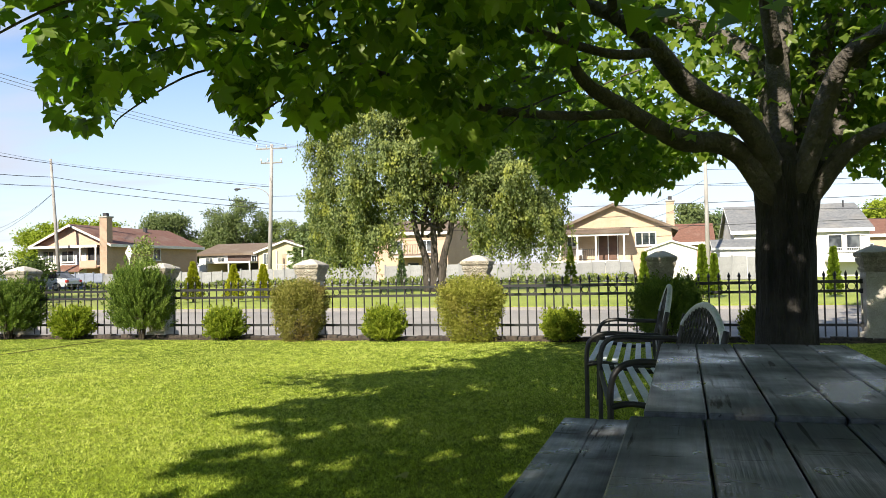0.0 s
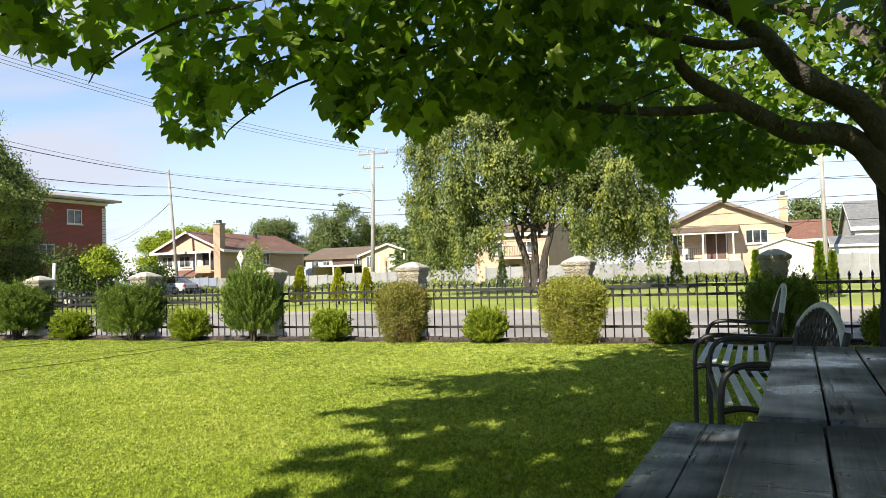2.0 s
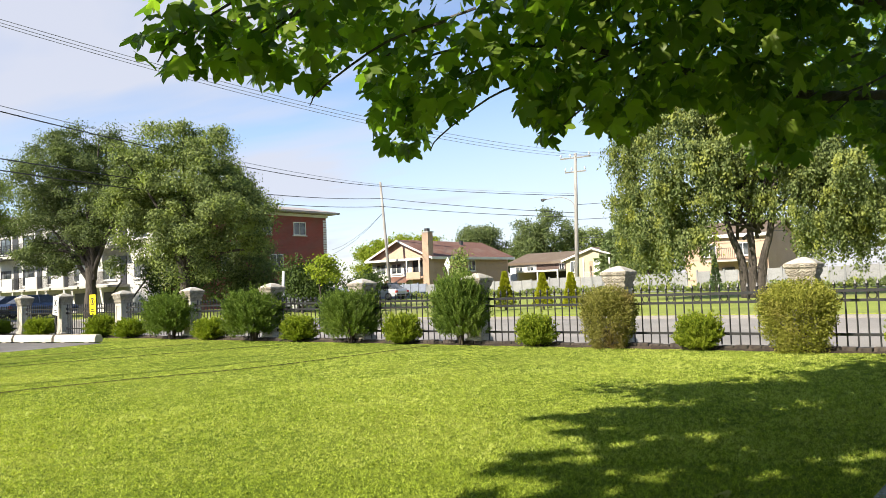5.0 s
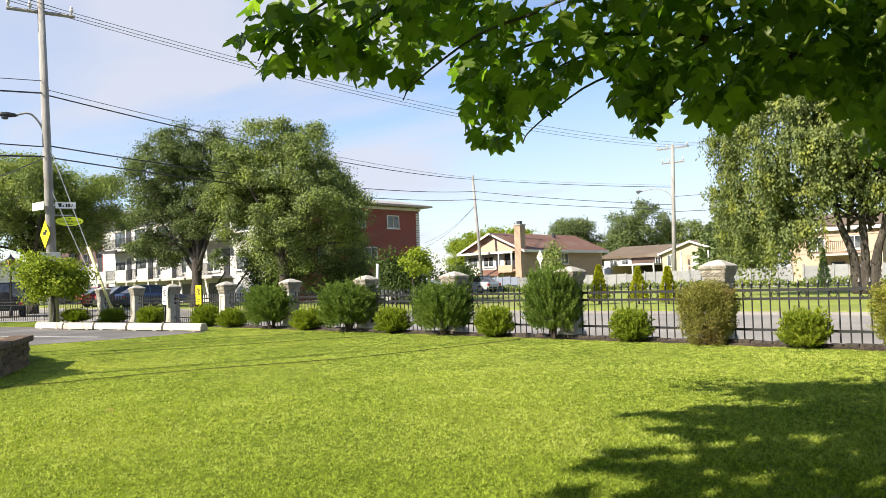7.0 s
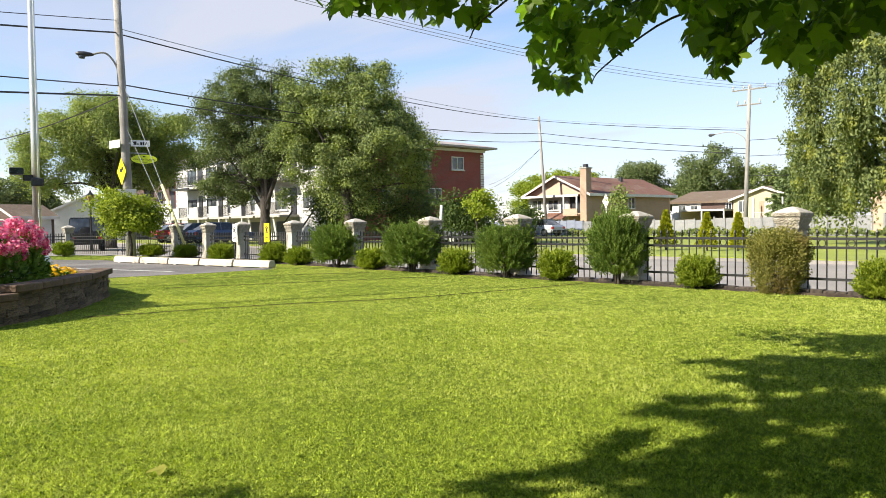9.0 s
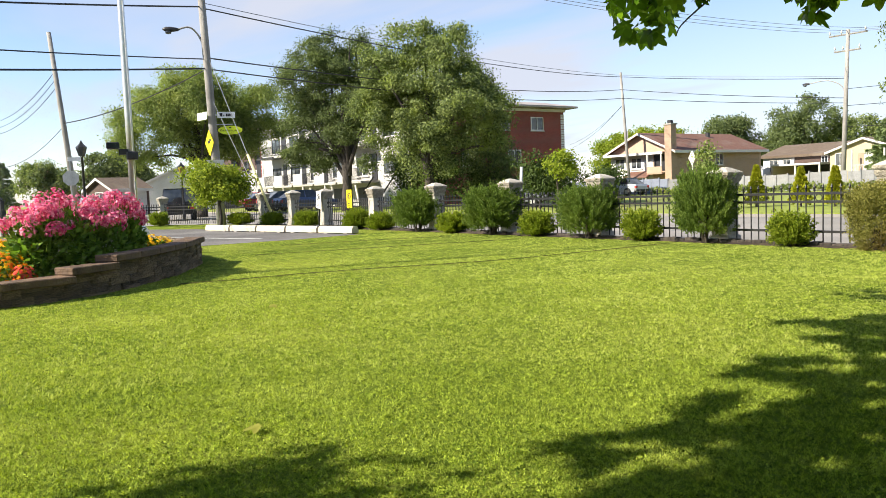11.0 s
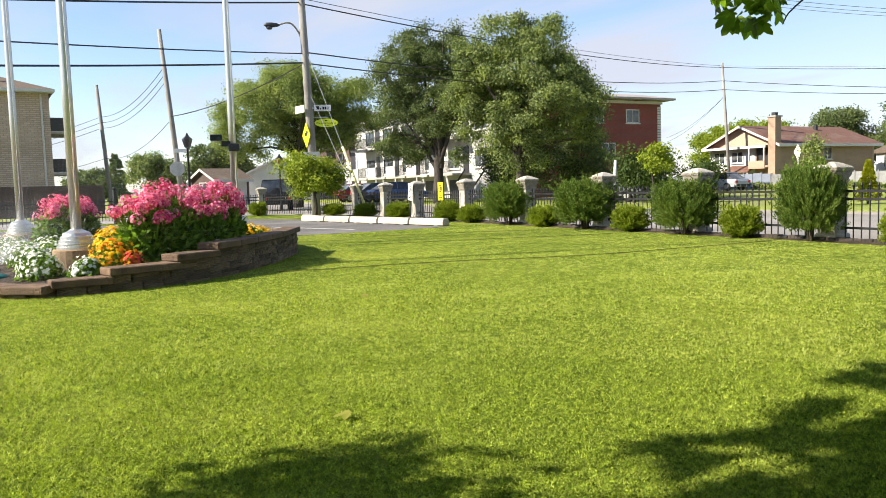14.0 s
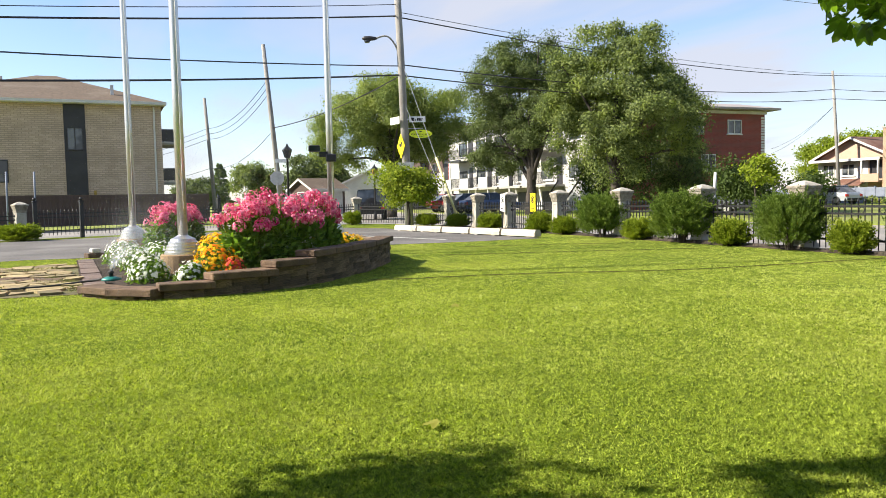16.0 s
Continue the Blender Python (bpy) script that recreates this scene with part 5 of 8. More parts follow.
# kind, place along the fence, away from it, width and height against the source
BUSHES = (("low", 4.35, -0.75, 0.62, 0.9), ("tall", 3.21, -0.55, 0.70, 0.84), ("low", 1.79, -0.55, 0.70, 0.88), ("gold", 0.50, -0.58, 0.94, 0.92),
          ("low", -0.84, -0.55, 0.78, 0.97), ("dry", -2.22, -0.55, 0.88, 0.92), ("low", -3.50, -0.55, 0.78, 0.97), ("tall", -5.02, -0.55, 0.74, 1.14),
          ("low", -6.37, -0.55, 0.86, 1.05), ("tall", -7.70, -0.55, 0.90, 0.97), ("low", -9.19, -0.55, 0.92, 1.0), ("tall", -10.68, -0.55, 1.04, 1.04),
          ("low", -12.26, -0.55, 1.0, 0.95), ("tall", -13.82, -0.55, 1.0, 1.03), ("low", -15.70, -0.55, 0.98, 0.95), ("low", -17.12, -0.55, 1.0, 1.12),
          ("low", -20.58, -0.55, 1.08, 1.0), ("low", -23.48, -0.55, 1.05, 0.9), ("low", -26.26, -0.75, 1.2, 0.9))
rng = np.random.default_rng(77)
first = {}
for kind, a, b, w, h in BUSHES:
    b += 0.25
    m = street_pose(a, b, 0, float(rng.uniform(-25, 25)) + (180 if rng.random() < 0.5 else 0)) @ Matrix.Diagonal((w, w, h, 1))
    if kind in first:
        copy_thing(BUSH_SRC[kind], m)
    else:
        first[kind] = m
gp = GATE_PILLAR + Vector((0.9, -0.2, 0))
copy_thing(BUSH_SRC["low"], pose(gp.x, gp.y, 0, 0, 0, 40) @ Matrix.Diagonal((1.6, 1.6, 1.0, 1)))
cp = CORNER + Vector((1.0, -0.8, 0))
copy_thing(BUSH_SRC["low"], pose(cp.x, cp.y, 0, 0, 0, 70) @ Matrix.Diagonal((1.0, 1.0, 1.1, 1)))
for kind, m in first.items():
    BUSH_SRC[kind].matrix_basis = m


# ---- houses across the street ----
def window(parent, face, u, z, w, h, mat="white", bars=1, sill=True, y0=0.0, x0=0.0, name="window"):
    """A framed window set proud of a wall. face: 'f' on local y = y0 looking to -y, 'r' on local x = x0 looking to +x."""
    t = 0.07

    def put(bm):
        if face == "r":
            bmesh.ops.transform(bm, matrix=Matrix.Translation((x0, 0, 0)) @ Matrix.Rotation(math.pi / 2, 4, "Z"), verts=bm.verts)
        else:
            bmesh.ops.transform(bm, matrix=Matrix.Translation((0, y0, 0)), verts=bm.verts)
        return bm
    rows = []
    for k in range(bars):
        xb = u - w / 2 + w * (k + 1) / (bars + 1)
        rows.append((xb - 0.03, xb + 0.03, -0.05, 0.02, z + t, z + h - t))
    bm = bmesh.new()
    rim = []
    for y in (-0.06, 0.02):
        for d in (0.0, t):
            rim.append([bm.verts.new((x, y, zz)) for x, zz in ((u - w / 2 + d, z + d), (u + w / 2 - d, z + d), (u + w / 2 - d, z + h - d), (u - w / 2 + d, z + h - d))])
    for a, b in ((0, 1), (3, 2), (2, 0), (1, 3)):
        for k in range(4):
            bm.faces.new((rim[a][k], rim[a][(k + 1) % 4], rim[b][(k + 1) % 4], rim[b][k]))
    bmesh.ops.recalc_face_normals(bm, faces=bm.faces)
    fr = part(name, put(bm), mat, parent)
    for row in rows:
        part("mullion", put(boxes(row)), mat, fr)
    part("pane", put(boxes((u - w / 2 + 0.02, u + w / 2 - 0.02, -0.02, 0.03, z + 0.02, z + h - 0.02))), "glass", fr)
    if sill:
        part("sill", put(boxes((u - w / 2 - 0.08, u + w / 2 + 0.08, -0.12, 0.0, z - 0.07, z - 0.005))), "white", fr)
    return fr


def gable_roof(parent, w, l, eave, ridge, over, mat, front=True, thick=0.16, trim="white"):
    """Two sloping slabs; front: the ridge runs away from the street."""
    span = (w if front else l) / 2
    for s in (-1, 1):
        bm = bmesh.new()
        rise = (ridge - eave) / span
        e0, e1 = span + over, 0.0
        z_e, z_r = ridge - rise * e0, ridge
        d0, d1 = -over, (l if front else w) + over
        vs = []
        for d in (d0, d1):
            for e, z in ((e0, z_e), (e1, z_r)):
                for t in (0, thick):
                    c = (span + s * e, d, z + t) if front else (d, span + s * e, z + t)
                    vs.append(bm.verts.new(c))
        for q in ((0, 2, 3, 1), (4, 5, 7, 6), (0, 1, 5, 4), (2, 6, 7, 3), (1, 3, 7, 5), (0, 4, 6, 2)):
            bm.faces.new([vs[i] for i in q])
        bmesh.ops.recalc_face_normals(bm, faces=bm.faces)
        r = part("roof", bm, mat, parent)
        # pale fascia along the eave and the gable edge
        bm = bmesh.new()
        vs = []
        for d in (d0 - 0.03, d0 + 0.02):
            for e, z in ((e0, z_e), (e1, z_r)):
                for t in (-0.06, thick - 0.02):
                    vs.append(bm.verts.new((span + s * e, d, z + t) if front else (d, span + s * e, z + t)))
        for q in ((0, 2, 3, 1), (4, 5, 7, 6), (0, 1, 5, 4), (2, 6, 7, 3), (1, 3, 7, 5), (0, 4, 6, 2)):
            bm.faces.new([vs[i] for i in q])
        bmesh.ops.recalc_face_normals(bm, faces=bm.faces)
        part("fascia", bm, trim, r)
        zb = z_e - 0.1
        if front:
            bm = boxes((span + s * e0 - 0.04, span + s * e0 + 0.04, d0, d1, zb, z_e + thick))
        else:
            bm = boxes((d0, d1, span + s * e0 - 0.04, span + s * e0 + 0.04, zb, z_e + thick))
        part("gutter", bm, trim, r)


def gable_walls(parent, w, l, eave, ridge, mats, front=True):
    """Four walls of real thickness, the two end walls running up into the gables."""
    t = 0.25

    def poly(pts, axis, at, mat):
        bm = bmesh.new()
        lo = [bm.verts.new((u, at, z) if axis == "y" else (at, u, z)) for u, z in pts]
        hi = [bm.verts.new((u, at + t, z) if axis == "y" else (at + t, u, z)) for u, z in pts]
        bm.faces.new(lo), bm.faces.new(list(reversed(hi)))
        n = len(pts)
        for k in range(n):
            bm.faces.new((lo[k], hi[k], hi[(k + 1) % n], lo[(k + 1) % n]))
        bmesh.ops.recalc_face_normals(bm, faces=bm.faces)
        part("wall", bm, mat, parent)
    gab = lambda s: [(0, -0.3), (s, -0.3), (s, eave), (s / 2, ridge), (0, eave)]
    rect = lambda s: [(t + 0.002, -0.3), (s - t - 0.002, -0.3), (s - t - 0.002, eave), (t + 0.002, eave)]
    fm, sm = mats
    if front:
        poly(gab(w), "y", 0, fm), poly(gab(w), "y", l - t, fm)
        poly(rect(l), "x", 0, sm), poly(rect(l), "x", w - t, sm)
    else:
        poly([(0, -0.3), (w, -0.3), (w, eave), (0, eave)], "y", 0, fm), poly([(0, -0.3), (w, -0.3), (w, eave), (0, eave)], "y", l - t, fm)
        g2 = [(t + 0.002, -0.3), (l - t - 0.002, -0.3), (l - t - 0.002, eave), (l / 2, ridge - 0.05), (t + 0.002, eave)]
        poly(g2, "x", 0, sm), poly(g2, "x", w - t, sm)


def chimney(parent, x, y, w, z0, z1, mat="tan_brick"):
    c = part("chimney", boxes((x - w / 2, x + w / 2, y - w / 2, y + w / 2, z0, z1)), mat, parent)
    part("chimney_cap", boxes((x - w / 2 - 0.08, x + w / 2 + 0.08, y - w / 2 - 0.08, y + w / 2 + 0.08, z1 + 0.002, z1 + 0.12)), "concrete", c)
    part("flue", boxes((x - w / 4, x + w / 4, y - w / 4, y + w / 4, z1 + 0.122, z1 + 0.42)), "dark_panel", c)


def railing(parent, x0, x1, y, z, h, step=0.14, mat="iron", name="railing"):
    part(name, boxes((x0, x1, y - 0.02, y + 0.02, z + h - 0.04, z + h), (x0, x1, y - 0.015, y + 0.015, z + 0.08, z + 0.11)), mat, parent)
    src = None
    for i in range(int((x1 - x0) / step)):
        if src is None:
            src = part("picket", boxes((x0 + 0.5 * step - 0.012, x0 + 0.5 * step + 0.012, y - 0.012, y + 0.012, z + 0.112, z + h - 0.042)), mat, parent)
        else:
            share("picket", src, parent, Matrix.Translation((i * step, 0, 0)))


# yellow bungalow with a roofed back porch
h = thing("house", street_pose(-3.85, 47.0), "yellow brick bungalow with brown gable roof and covered porch", "house", "houses across the street")
gable_walls(h, 8.2, 12, 3.75, 5.5, ("yellow_brick", "yellow_brick"))
gable_roof(h, 8.2, 12, 3.75, 5.5, 0.42, "roof_tan", trim="roof_tan")
chimney(h, 8.25, 5, 0.6, 3.6, 6.0, "yellow_brick")
window(h, "f", 6.38, 2.48, 1.5, 1.0, bars=2)
v = [(x, y, z) for x in (-0.3, 5.3) for y, z in ((-1.95, 3.36), (-0.02, 3.72), (-0.02, 3.82), (-1.95, 3.46))]
link_mesh("porch_roof", v, [(0, 1, 2, 3), (7, 6, 5, 4), (0, 4, 5, 1), (1, 5, 6, 2), (2, 6, 7, 3), (3, 7, 4, 0)], "roof_tan", h)
part("porch_beam", boxes((-0.25, 5.25, -1.88, -1.78, 3.22, 3.358)), "white", h)
for x in (0.4, 1.62, 2.93, 4.9):
    part("porch_post", boxes((x - 0.055, x + 0.055, -1.88, -1.77, 1.45, 3.219)), "white", h)
part("porch_deck", boxes((-0.3, 5.35, -1.95, -0.01, 1.25, 1.449)), "white", h)
part("porch_skirt", boxes((-0.25, 5.3, -1.82, -1.74, -0.2, 1.249)), "fence_white", h)
railing(h, 0.45, 2.9, -1.83, 1.45, 0.85)
door = part("patio_door", boxes((2.98, 4.45, -0.06, -0.003, 1.5, 3.3)), "door_brown", h, "brown patio door")
for x in (2.98, 3.70, 4.38):
    part("door_frame", boxes((x - 0.035, x + 0.035, -0.10, -0.061, 1.5, 3.3)), "white", door)
window(h, "f", 1.05, 2.5, 0.75, 0.85)
for i in range(6):
    part("porch_step", boxes((2.65, 3.85, -2.2 - 0.27 * i, -1.91 - 0.27 * i, -0.2, 1.25 - 0.2 * (i + 1))), "concrete", h)
ch = thing("garden_chair", street_pose(-2.2, 46.1, 1.45), "white plastic garden chair on the porch", "chair")
part("seat", boxes((-0.25, 0.25, -0.25, 0.25, 0.40, 0.44)), "white", ch)
part("backrest", boxes((-0.25, 0.25, 0.2, 0.25, 0.445, 0.9)), "white", ch)
for x in (-0.22, 0.22):
    for y in (-0.22, 0.22):
        part("leg", boxes((x - 0.025, x + 0.025, y - 0.025, y + 0.025, 0, 0.399)), "white", ch)

# white garage with a low gable
h = thing("garage", street_pose(2.65, 41.6), "small white garage with a low gable roof", "garage")
gable_walls(h, 3.1, 5, 2.1, 2.62, ("white", "white"))
gable_roof(h, 3.1, 5, 2.1, 2.62, 0.12, "white", thick=0.06)

# grey-roofed white house
h = thing("house", street_pose(8.7, 48.0), "white house with a large grey shingle roof", "house", "houses across the street")
gable_walls(h, 8.8, 10, 3.3, 5.3, ("white", "white"), front=False)
gable_roof(h, 8.8, 10, 3.3, 5.3, 0.25, "roof_grey", front=False)
window(h, "f", 6.6, 1.75, 0.95, 1.2, bars=0)
window(h, "f", 7.75, 1.75, 0.95, 1.2, bars=0)
part("balcony", boxes((5.9, 8.5, -1.2, -0.01, 1.0, 1.15)), "white", h)
railing(h, 5.9, 8.5, -1.15, 1.15, 0.85, mat="white")
for x in (6.0, 8.4):
    part("balcony_post", boxes((x - 0.06, x + 0.06, -1.15, -1.03, -0.2, 0.999)), "white", h)
part("vent_pipe", boxes((8.0, 8.1, 4.0, 4.1, 4.9, 5.6)), "dark_panel", h)
h = thing("shed", street_pose(6.95, 43.5), "low white shed with a grey roof beside the garage", "shed")
gable_walls(h, 2.7, 3, 2.1, 2.65, ("white", "white"), front=False)
gable_roof(h, 2.7, 3, 2.1, 2.65, 0.12, "roof_grey", front=False, thick=0.06)

# further houses seen between these
for a, b, w, l, ev, rg, mt, rf_, lab in ((5.0, 60, 3.0, 6, 3.0, 4.6, "tan_brick", "roof_brown", "far brick house with a brown shingle roof"),
                                         (19.0, 60, 9.0, 8, 3.2, 4.6, "peach", "roof_brown", "far peach house with a brown shingle roof")):
    h = thing("house", street_pose(a, b), lab, "house", "houses across the street")
    gable_walls(h, w, l, ev, rg, (mt, mt), front=False)
    gable_roof(h, w, l, ev, rg, 0.3, rf_, front=False)
    window(h, "f", 1.2, 1.4, 1.0, 1.1)

# peach house behind the weeping tree
h = thing("house", street_pose(-19.6, 50.0), "peach rendered two-storey house with outside stairs behind the tree", "house", "houses across the street")
gable_walls(h, 6.4, 9, 4.1, 5.3, ("peach", "peach"), front=False)
gable_roof(h, 6.4, 9, 4.1, 5.3, 0.3, "roof_tan", front=False)
window(h, "f", 2.0, 2.5, 1.1, 1.0)
window(h, "f", 4.6, 2.5, 1.1, 1.0)
part("balcony", boxes((2.0, 5.0, -1.3, -0.01, 2.05, 2.2)), "concrete", h)
railing(h, 2.0, 5.0, -1.25, 2.2, 0.9)
for i in range(9):
    part("stair", boxes((5.05 + 0.25 * i, 5.3 + 0.25 * i, -1.3, -0.4, 1.95 - 0.22 * i, 2.05 - 0.22 * i)), "concrete", h)
part("gas_box", boxes((3.0, 3.9, -0.25, -0.01, 0.3, 1.6)), "dark_panel", h)

# cream house and brown house further along
h = thing("house", street_pose(-37.0, 62.0), "cream house with tan gable roof and recessed porch", "house", "houses across the street")
gable_walls(h, 6.5, 11, 3.2, 4.3, ("cream", "cream"))
gable_roof(h, 6.5, 11, 3.2, 4.3, 0.35, "roof_tan")
window(h, "f", 1.0, 1.9, 0.9, 1.2)
part("porch_recess", boxes((2.7, 5.6, -0.04, -0.003, 1.3, 3.0)), "tan_brick", h)
part("door", boxes((3.3, 4.1, -0.08, -0.042, 1.3, 3.05)), "white", h)
window(h, "f", 4.85, 1.9, 0.9, 1.1, y0=-0.04)
for x in (2.7, 5.6):
    part("porch_post", boxes((x - 0.07, x + 0.07, -1.2, -1.06, 0, 3.3)), "white", h)
part("porch_deck", boxes((2.6, 5.8, -1.25, -0.01, 0.9, 1.05)), "concrete", h)
railing(h, 2.7, 5.6, -1.15, 1.05, 0.85, mat="white")
h = thing("house", street_pose(-46.6, 66.0), "brown brick house with a tan roof and open carport", "house", "houses across the street")
gable_walls(h, 8.4, 9, 3.25, 4.4, ("dark_brick", "dark_brick"), front=False)
gable_roof(h, 8.4, 9, 3.25, 4.4, 0.35, "roof_tan", front=False, trim="roof_tan")
part("front_cladding", boxes((0.0, 3.6, -0.06, -0.003, 0.0, 3.2)), "white", h, "white clapboard cladding")
window(h, "f", 1.3, 1.6, 1.0, 1.3, y0=-0.06)
window(h, "f", 2.8, 1.6, 0.9, 1.3, y0=-0.06)
window(h, "f", 6.9, 2.3, 0.7, 0.75)
part("carport_roof", boxes((3.4, 8.6, -4.0, -0.10, 2.15, 2.33)), "white", h)
part("carport_wall", boxes((3.4, 3.6, -4.0, -0.07, 0, 2.149)), "cream", h)
# dark plate over the wall stands for the shade inside the carport
part("carport_shade_plate", boxes((3.62, 8.4, -0.05, -0.003, 0.0, 2.1)), "dark_panel", h)
for x in (6.0, 8.5):
    part("carport_post", boxes((x - 0.07, x + 0.07, -3.95, -3.8, 0, 2.149)), "white", h)

# peach house with the tall chimney
h = thing("house", street_pose(-51.05, 47.0), "peach house with brown hip roof, tall chimney and white balcony", "house", "houses across the street")
gable_walls(h, 7.65, 13.6, 3.95, 5.6, ("peach", "tan_brick"))
gable_roof(h, 7.65, 13.6, 3.95, 5.6, 0.55, "roof_brown")
chimney(h, 7.5, -0.25, 0.75, -0.2, 6.2, "tan_brick")
part("lower_front", boxes((0.0, 5.25, -0.05, -0.003, 0, 3.6)), "white", h, "white clad front wall")
window(h, "f", 1.2, 2.35, 1.25, 1.05, y0=-0.05)
window(h, "f", 3.3, 2.35, 1.35, 1.05, y0=-0.05)
window(h, "f", 1.2, 0.5, 1.0, 0.8, y0=-0.05)
window(h, "f", 4.2, 0.5, 1.0, 0.8, y0=-0.05)
part("balcony_roof", boxes((-0.3, 7.05, -0.85, -0.01, 3.62, 3.80)), "roof_brown", h)
part("fascia_board", boxes((-0.3, 7.05, -0.90, -0.852, 3.60, 3.82)), "white", h)
# flat dark plate on the wall stands for the shade in the recess
part("balcony_shade_plate", boxes((5.4, 7.0, -0.04, -0.003, 2.05, 3.6)), "dark_panel", h)
part("balcony", boxes((5.3, 7.05, -1.0, -0.05, 1.75, 1.9)), "tan_brick", h)
part("balcony_parapet", boxes((5.3, 7.05, -1.0, -0.92, 1.902, 2.45)), "peach", h)
for x in (5.35, 6.95):
    part("balcony_post", boxes((x - 0.06, x + 0.06, -0.98, -0.86, 2.452, 3.60)), "white", h)
bm = bmesh.new()
pr = [bm.verts.new((x, y, z)) for x in (2.6, 5.5) for y, z in ((-1.3, 1.55), (-0.06, 2.1), (-0.06, 2.0), (-1.3, 1.45))]
for q in ((0, 1, 2, 3), (7, 6, 5, 4), (0, 4, 5, 1), (1, 5, 6, 2), (2, 6, 7, 3), (3, 7, 4, 0)):
    bm.faces.new([pr[i] for i in q])
part("lower_roof", bm, "roof_brown", h)
for x in (2.7, 5.4):
    part("porch_post", boxes((x - 0.05, x + 0.05, -1.25, -1.15, -0.1, 1.46)), "white", h)
window(h, "r", 6.7, 2.45, 1.2, 1.15, x0=7.65)
for x, y in ((2.9, 6), (4.6, 3), (4.7, 9)):
    part("roof_vent", boxes((x - 0.15, x + 0.15, y - 0.15, y + 0.15, 5.2, 5.8)), "dark_panel", h)


# ---- apartment blocks ----
def quoins(parent, x, y, z0, z1):
    z, k = z0, 0
    while z < z1:
        wq = 0.34 if k % 2 else 0.22
        part("quoin", boxes((x - wq, x + 0.03, y - 0.03, y + wq, z, z + 0.17)), "white", parent)
        z, k = z + 0.2, k + 1


blk = thing("apartment_building", street_pose(-43.5, 18.2), "red brick apartment block with white front and flat roof", "building")
RH = 7.2
part("wall", boxes((-27.2, 0, 0, 0.3, -0.2, RH)), "stucco", blk, "white stucco front wall")
part("wall", boxes((0.002, 0.3, 0.0, 14.6, -0.2, RH)), "red_brick", blk, "red brick side wall")
part("wall", boxes((-27.2, 0.3, 14.602, 14.9, -0.2, RH)), "red_brick", blk)
part("wall", boxes((-27.5, -27.202, 0.0, 14.9, -0.2, RH)), "red_brick", blk)
rf0 = part("roof", boxes((-27.7, 1.15, -0.8, 15.7, RH + 0.002, RH + 0.14)), "roof_metal", blk)
part("soffit", boxes((-27.6, 0.42, -0.12, 15.0, RH - 0.26, RH - 0.04)), "white", rf0)
rv_ = [(-27.7, -0.8, RH + 0.142), (1.15, -0.8, RH + 0.142), (1.15, 15.7, RH + 0.142), (-27.7, 15.7, RH + 0.142),
       (-26.0, 1.2, RH + 0.62), (-0.9, 1.2, RH + 0.62), (-0.9, 13.7, RH + 0.62), (-26.0, 13.7, RH + 0.62)]
link_mesh("roof_slope", rv_, [(3, 2, 1, 0), (0, 1, 5, 4), (1, 2, 6, 5), (2, 3, 7, 6), (3, 0, 4, 7), (4, 5, 6, 7)], "roof_metal", blk)
for y, z, w_, h_ in ((8.4, 5.45, 1.5, 1.25), (12.0, 5.45, 1.3, 1.05), (5.1, 2.75, 1.2, 1.35), (9.6, 2.75, 1.3, 1.2)):
    window(blk, "r", y, z, w_, h_, x0=0.3)
quoins(blk, 0.3, 0.0, 0.0, 6.8)
quoins(blk, -26.9, -0.02, 0.0, 6.8)
for k in range(2, 34):
    part("quoin", boxes((0.1 if k % 2 else 0.2, 0.33, 14.55, 14.93, 0.2 * k, 0.2 * k + 0.15)), "white", blk)
for i, x in enumerate((-2.4, -6.6, -10.8, -15.0, -19.2, -23.4)):
    for lev, z in enumerate((2.35, 5.1)):
        window(blk, "f", x, z, 1.9, 1.35, mat="dark_panel" if i > 2 else "white", bars=1)
    part("door", boxes((x + 1.5, x + 2.3, -0.06, -0.003, 2.0, 4.0)), "dark_panel", blk)
    if i != 0:
        bal = part("balcony", boxes((x - 1.3, x + 2.6, -1.6, -0.003, 1.82, 1.98)), "concrete", blk)
        part("balcony_front", boxes((x - 1.3, x + 0.6, -1.6, -1.52, 1.982, 2.9)), "stucco", bal)
        railing(bal, x + 0.65, x + 2.6, -1.55, 1.98, 0.95)
        part("balcony_post", boxes((x + 0.55, x + 0.75, -1.6, -1.4, -0.1, 1.8)), "stucco", blk)
        # flat dark plate stands for the shaded opening under the balcony
        part("lower_shade_plate", boxes((x - 0.8, x + 2.2, -0.05, -0.003, 0.1, 1.5)), "dark_panel", blk)
        part("door", boxes((x + 1.35, x + 2.35, -0.06, -0.003, 4.75, 6.75)), "dark_panel", blk)
        bal = part("balcony", boxes((x - 1.3, x + 2.6, -1.5, -0.003, 4.55, 4.70)), "dark_panel" if i > 4 else "concrete", blk)
        railing(bal, x - 1.3, x + 2.6, -1.46, 4.70, 0.95)
for s, (x0, x1) in enumerate(((-4.6, -2.9), (-1.6, 0.1))):
    acc = ([], [])
    tube([(x0, -1.2, 1.0), (x1, -1.2, 2.2)], 0.06, 6, acc)
    link_mesh("stair_rail", *acc, "iron", blk)
blk2 = thing("apartment_building", street_pose(-71.5, 18.9), "dark brick apartment block with stacked iron balconies", "building")
part("wall", boxes((-22.0, 0, 0, 0.3, 3.9, 8.6)), "dark_brick", blk2)
part("wall", boxes((-22.0, 0, 0, 0.3, -0.2, 3.898)), "stucco", blk2)
part("wall", boxes((0.002, 0.3, 0, 13, -0.2, 8.6)), "dark_brick", blk2)
part("wall", boxes((-22.3, -22.002, 0, 13, -0.2, 8.6)), "dark_brick", blk2)
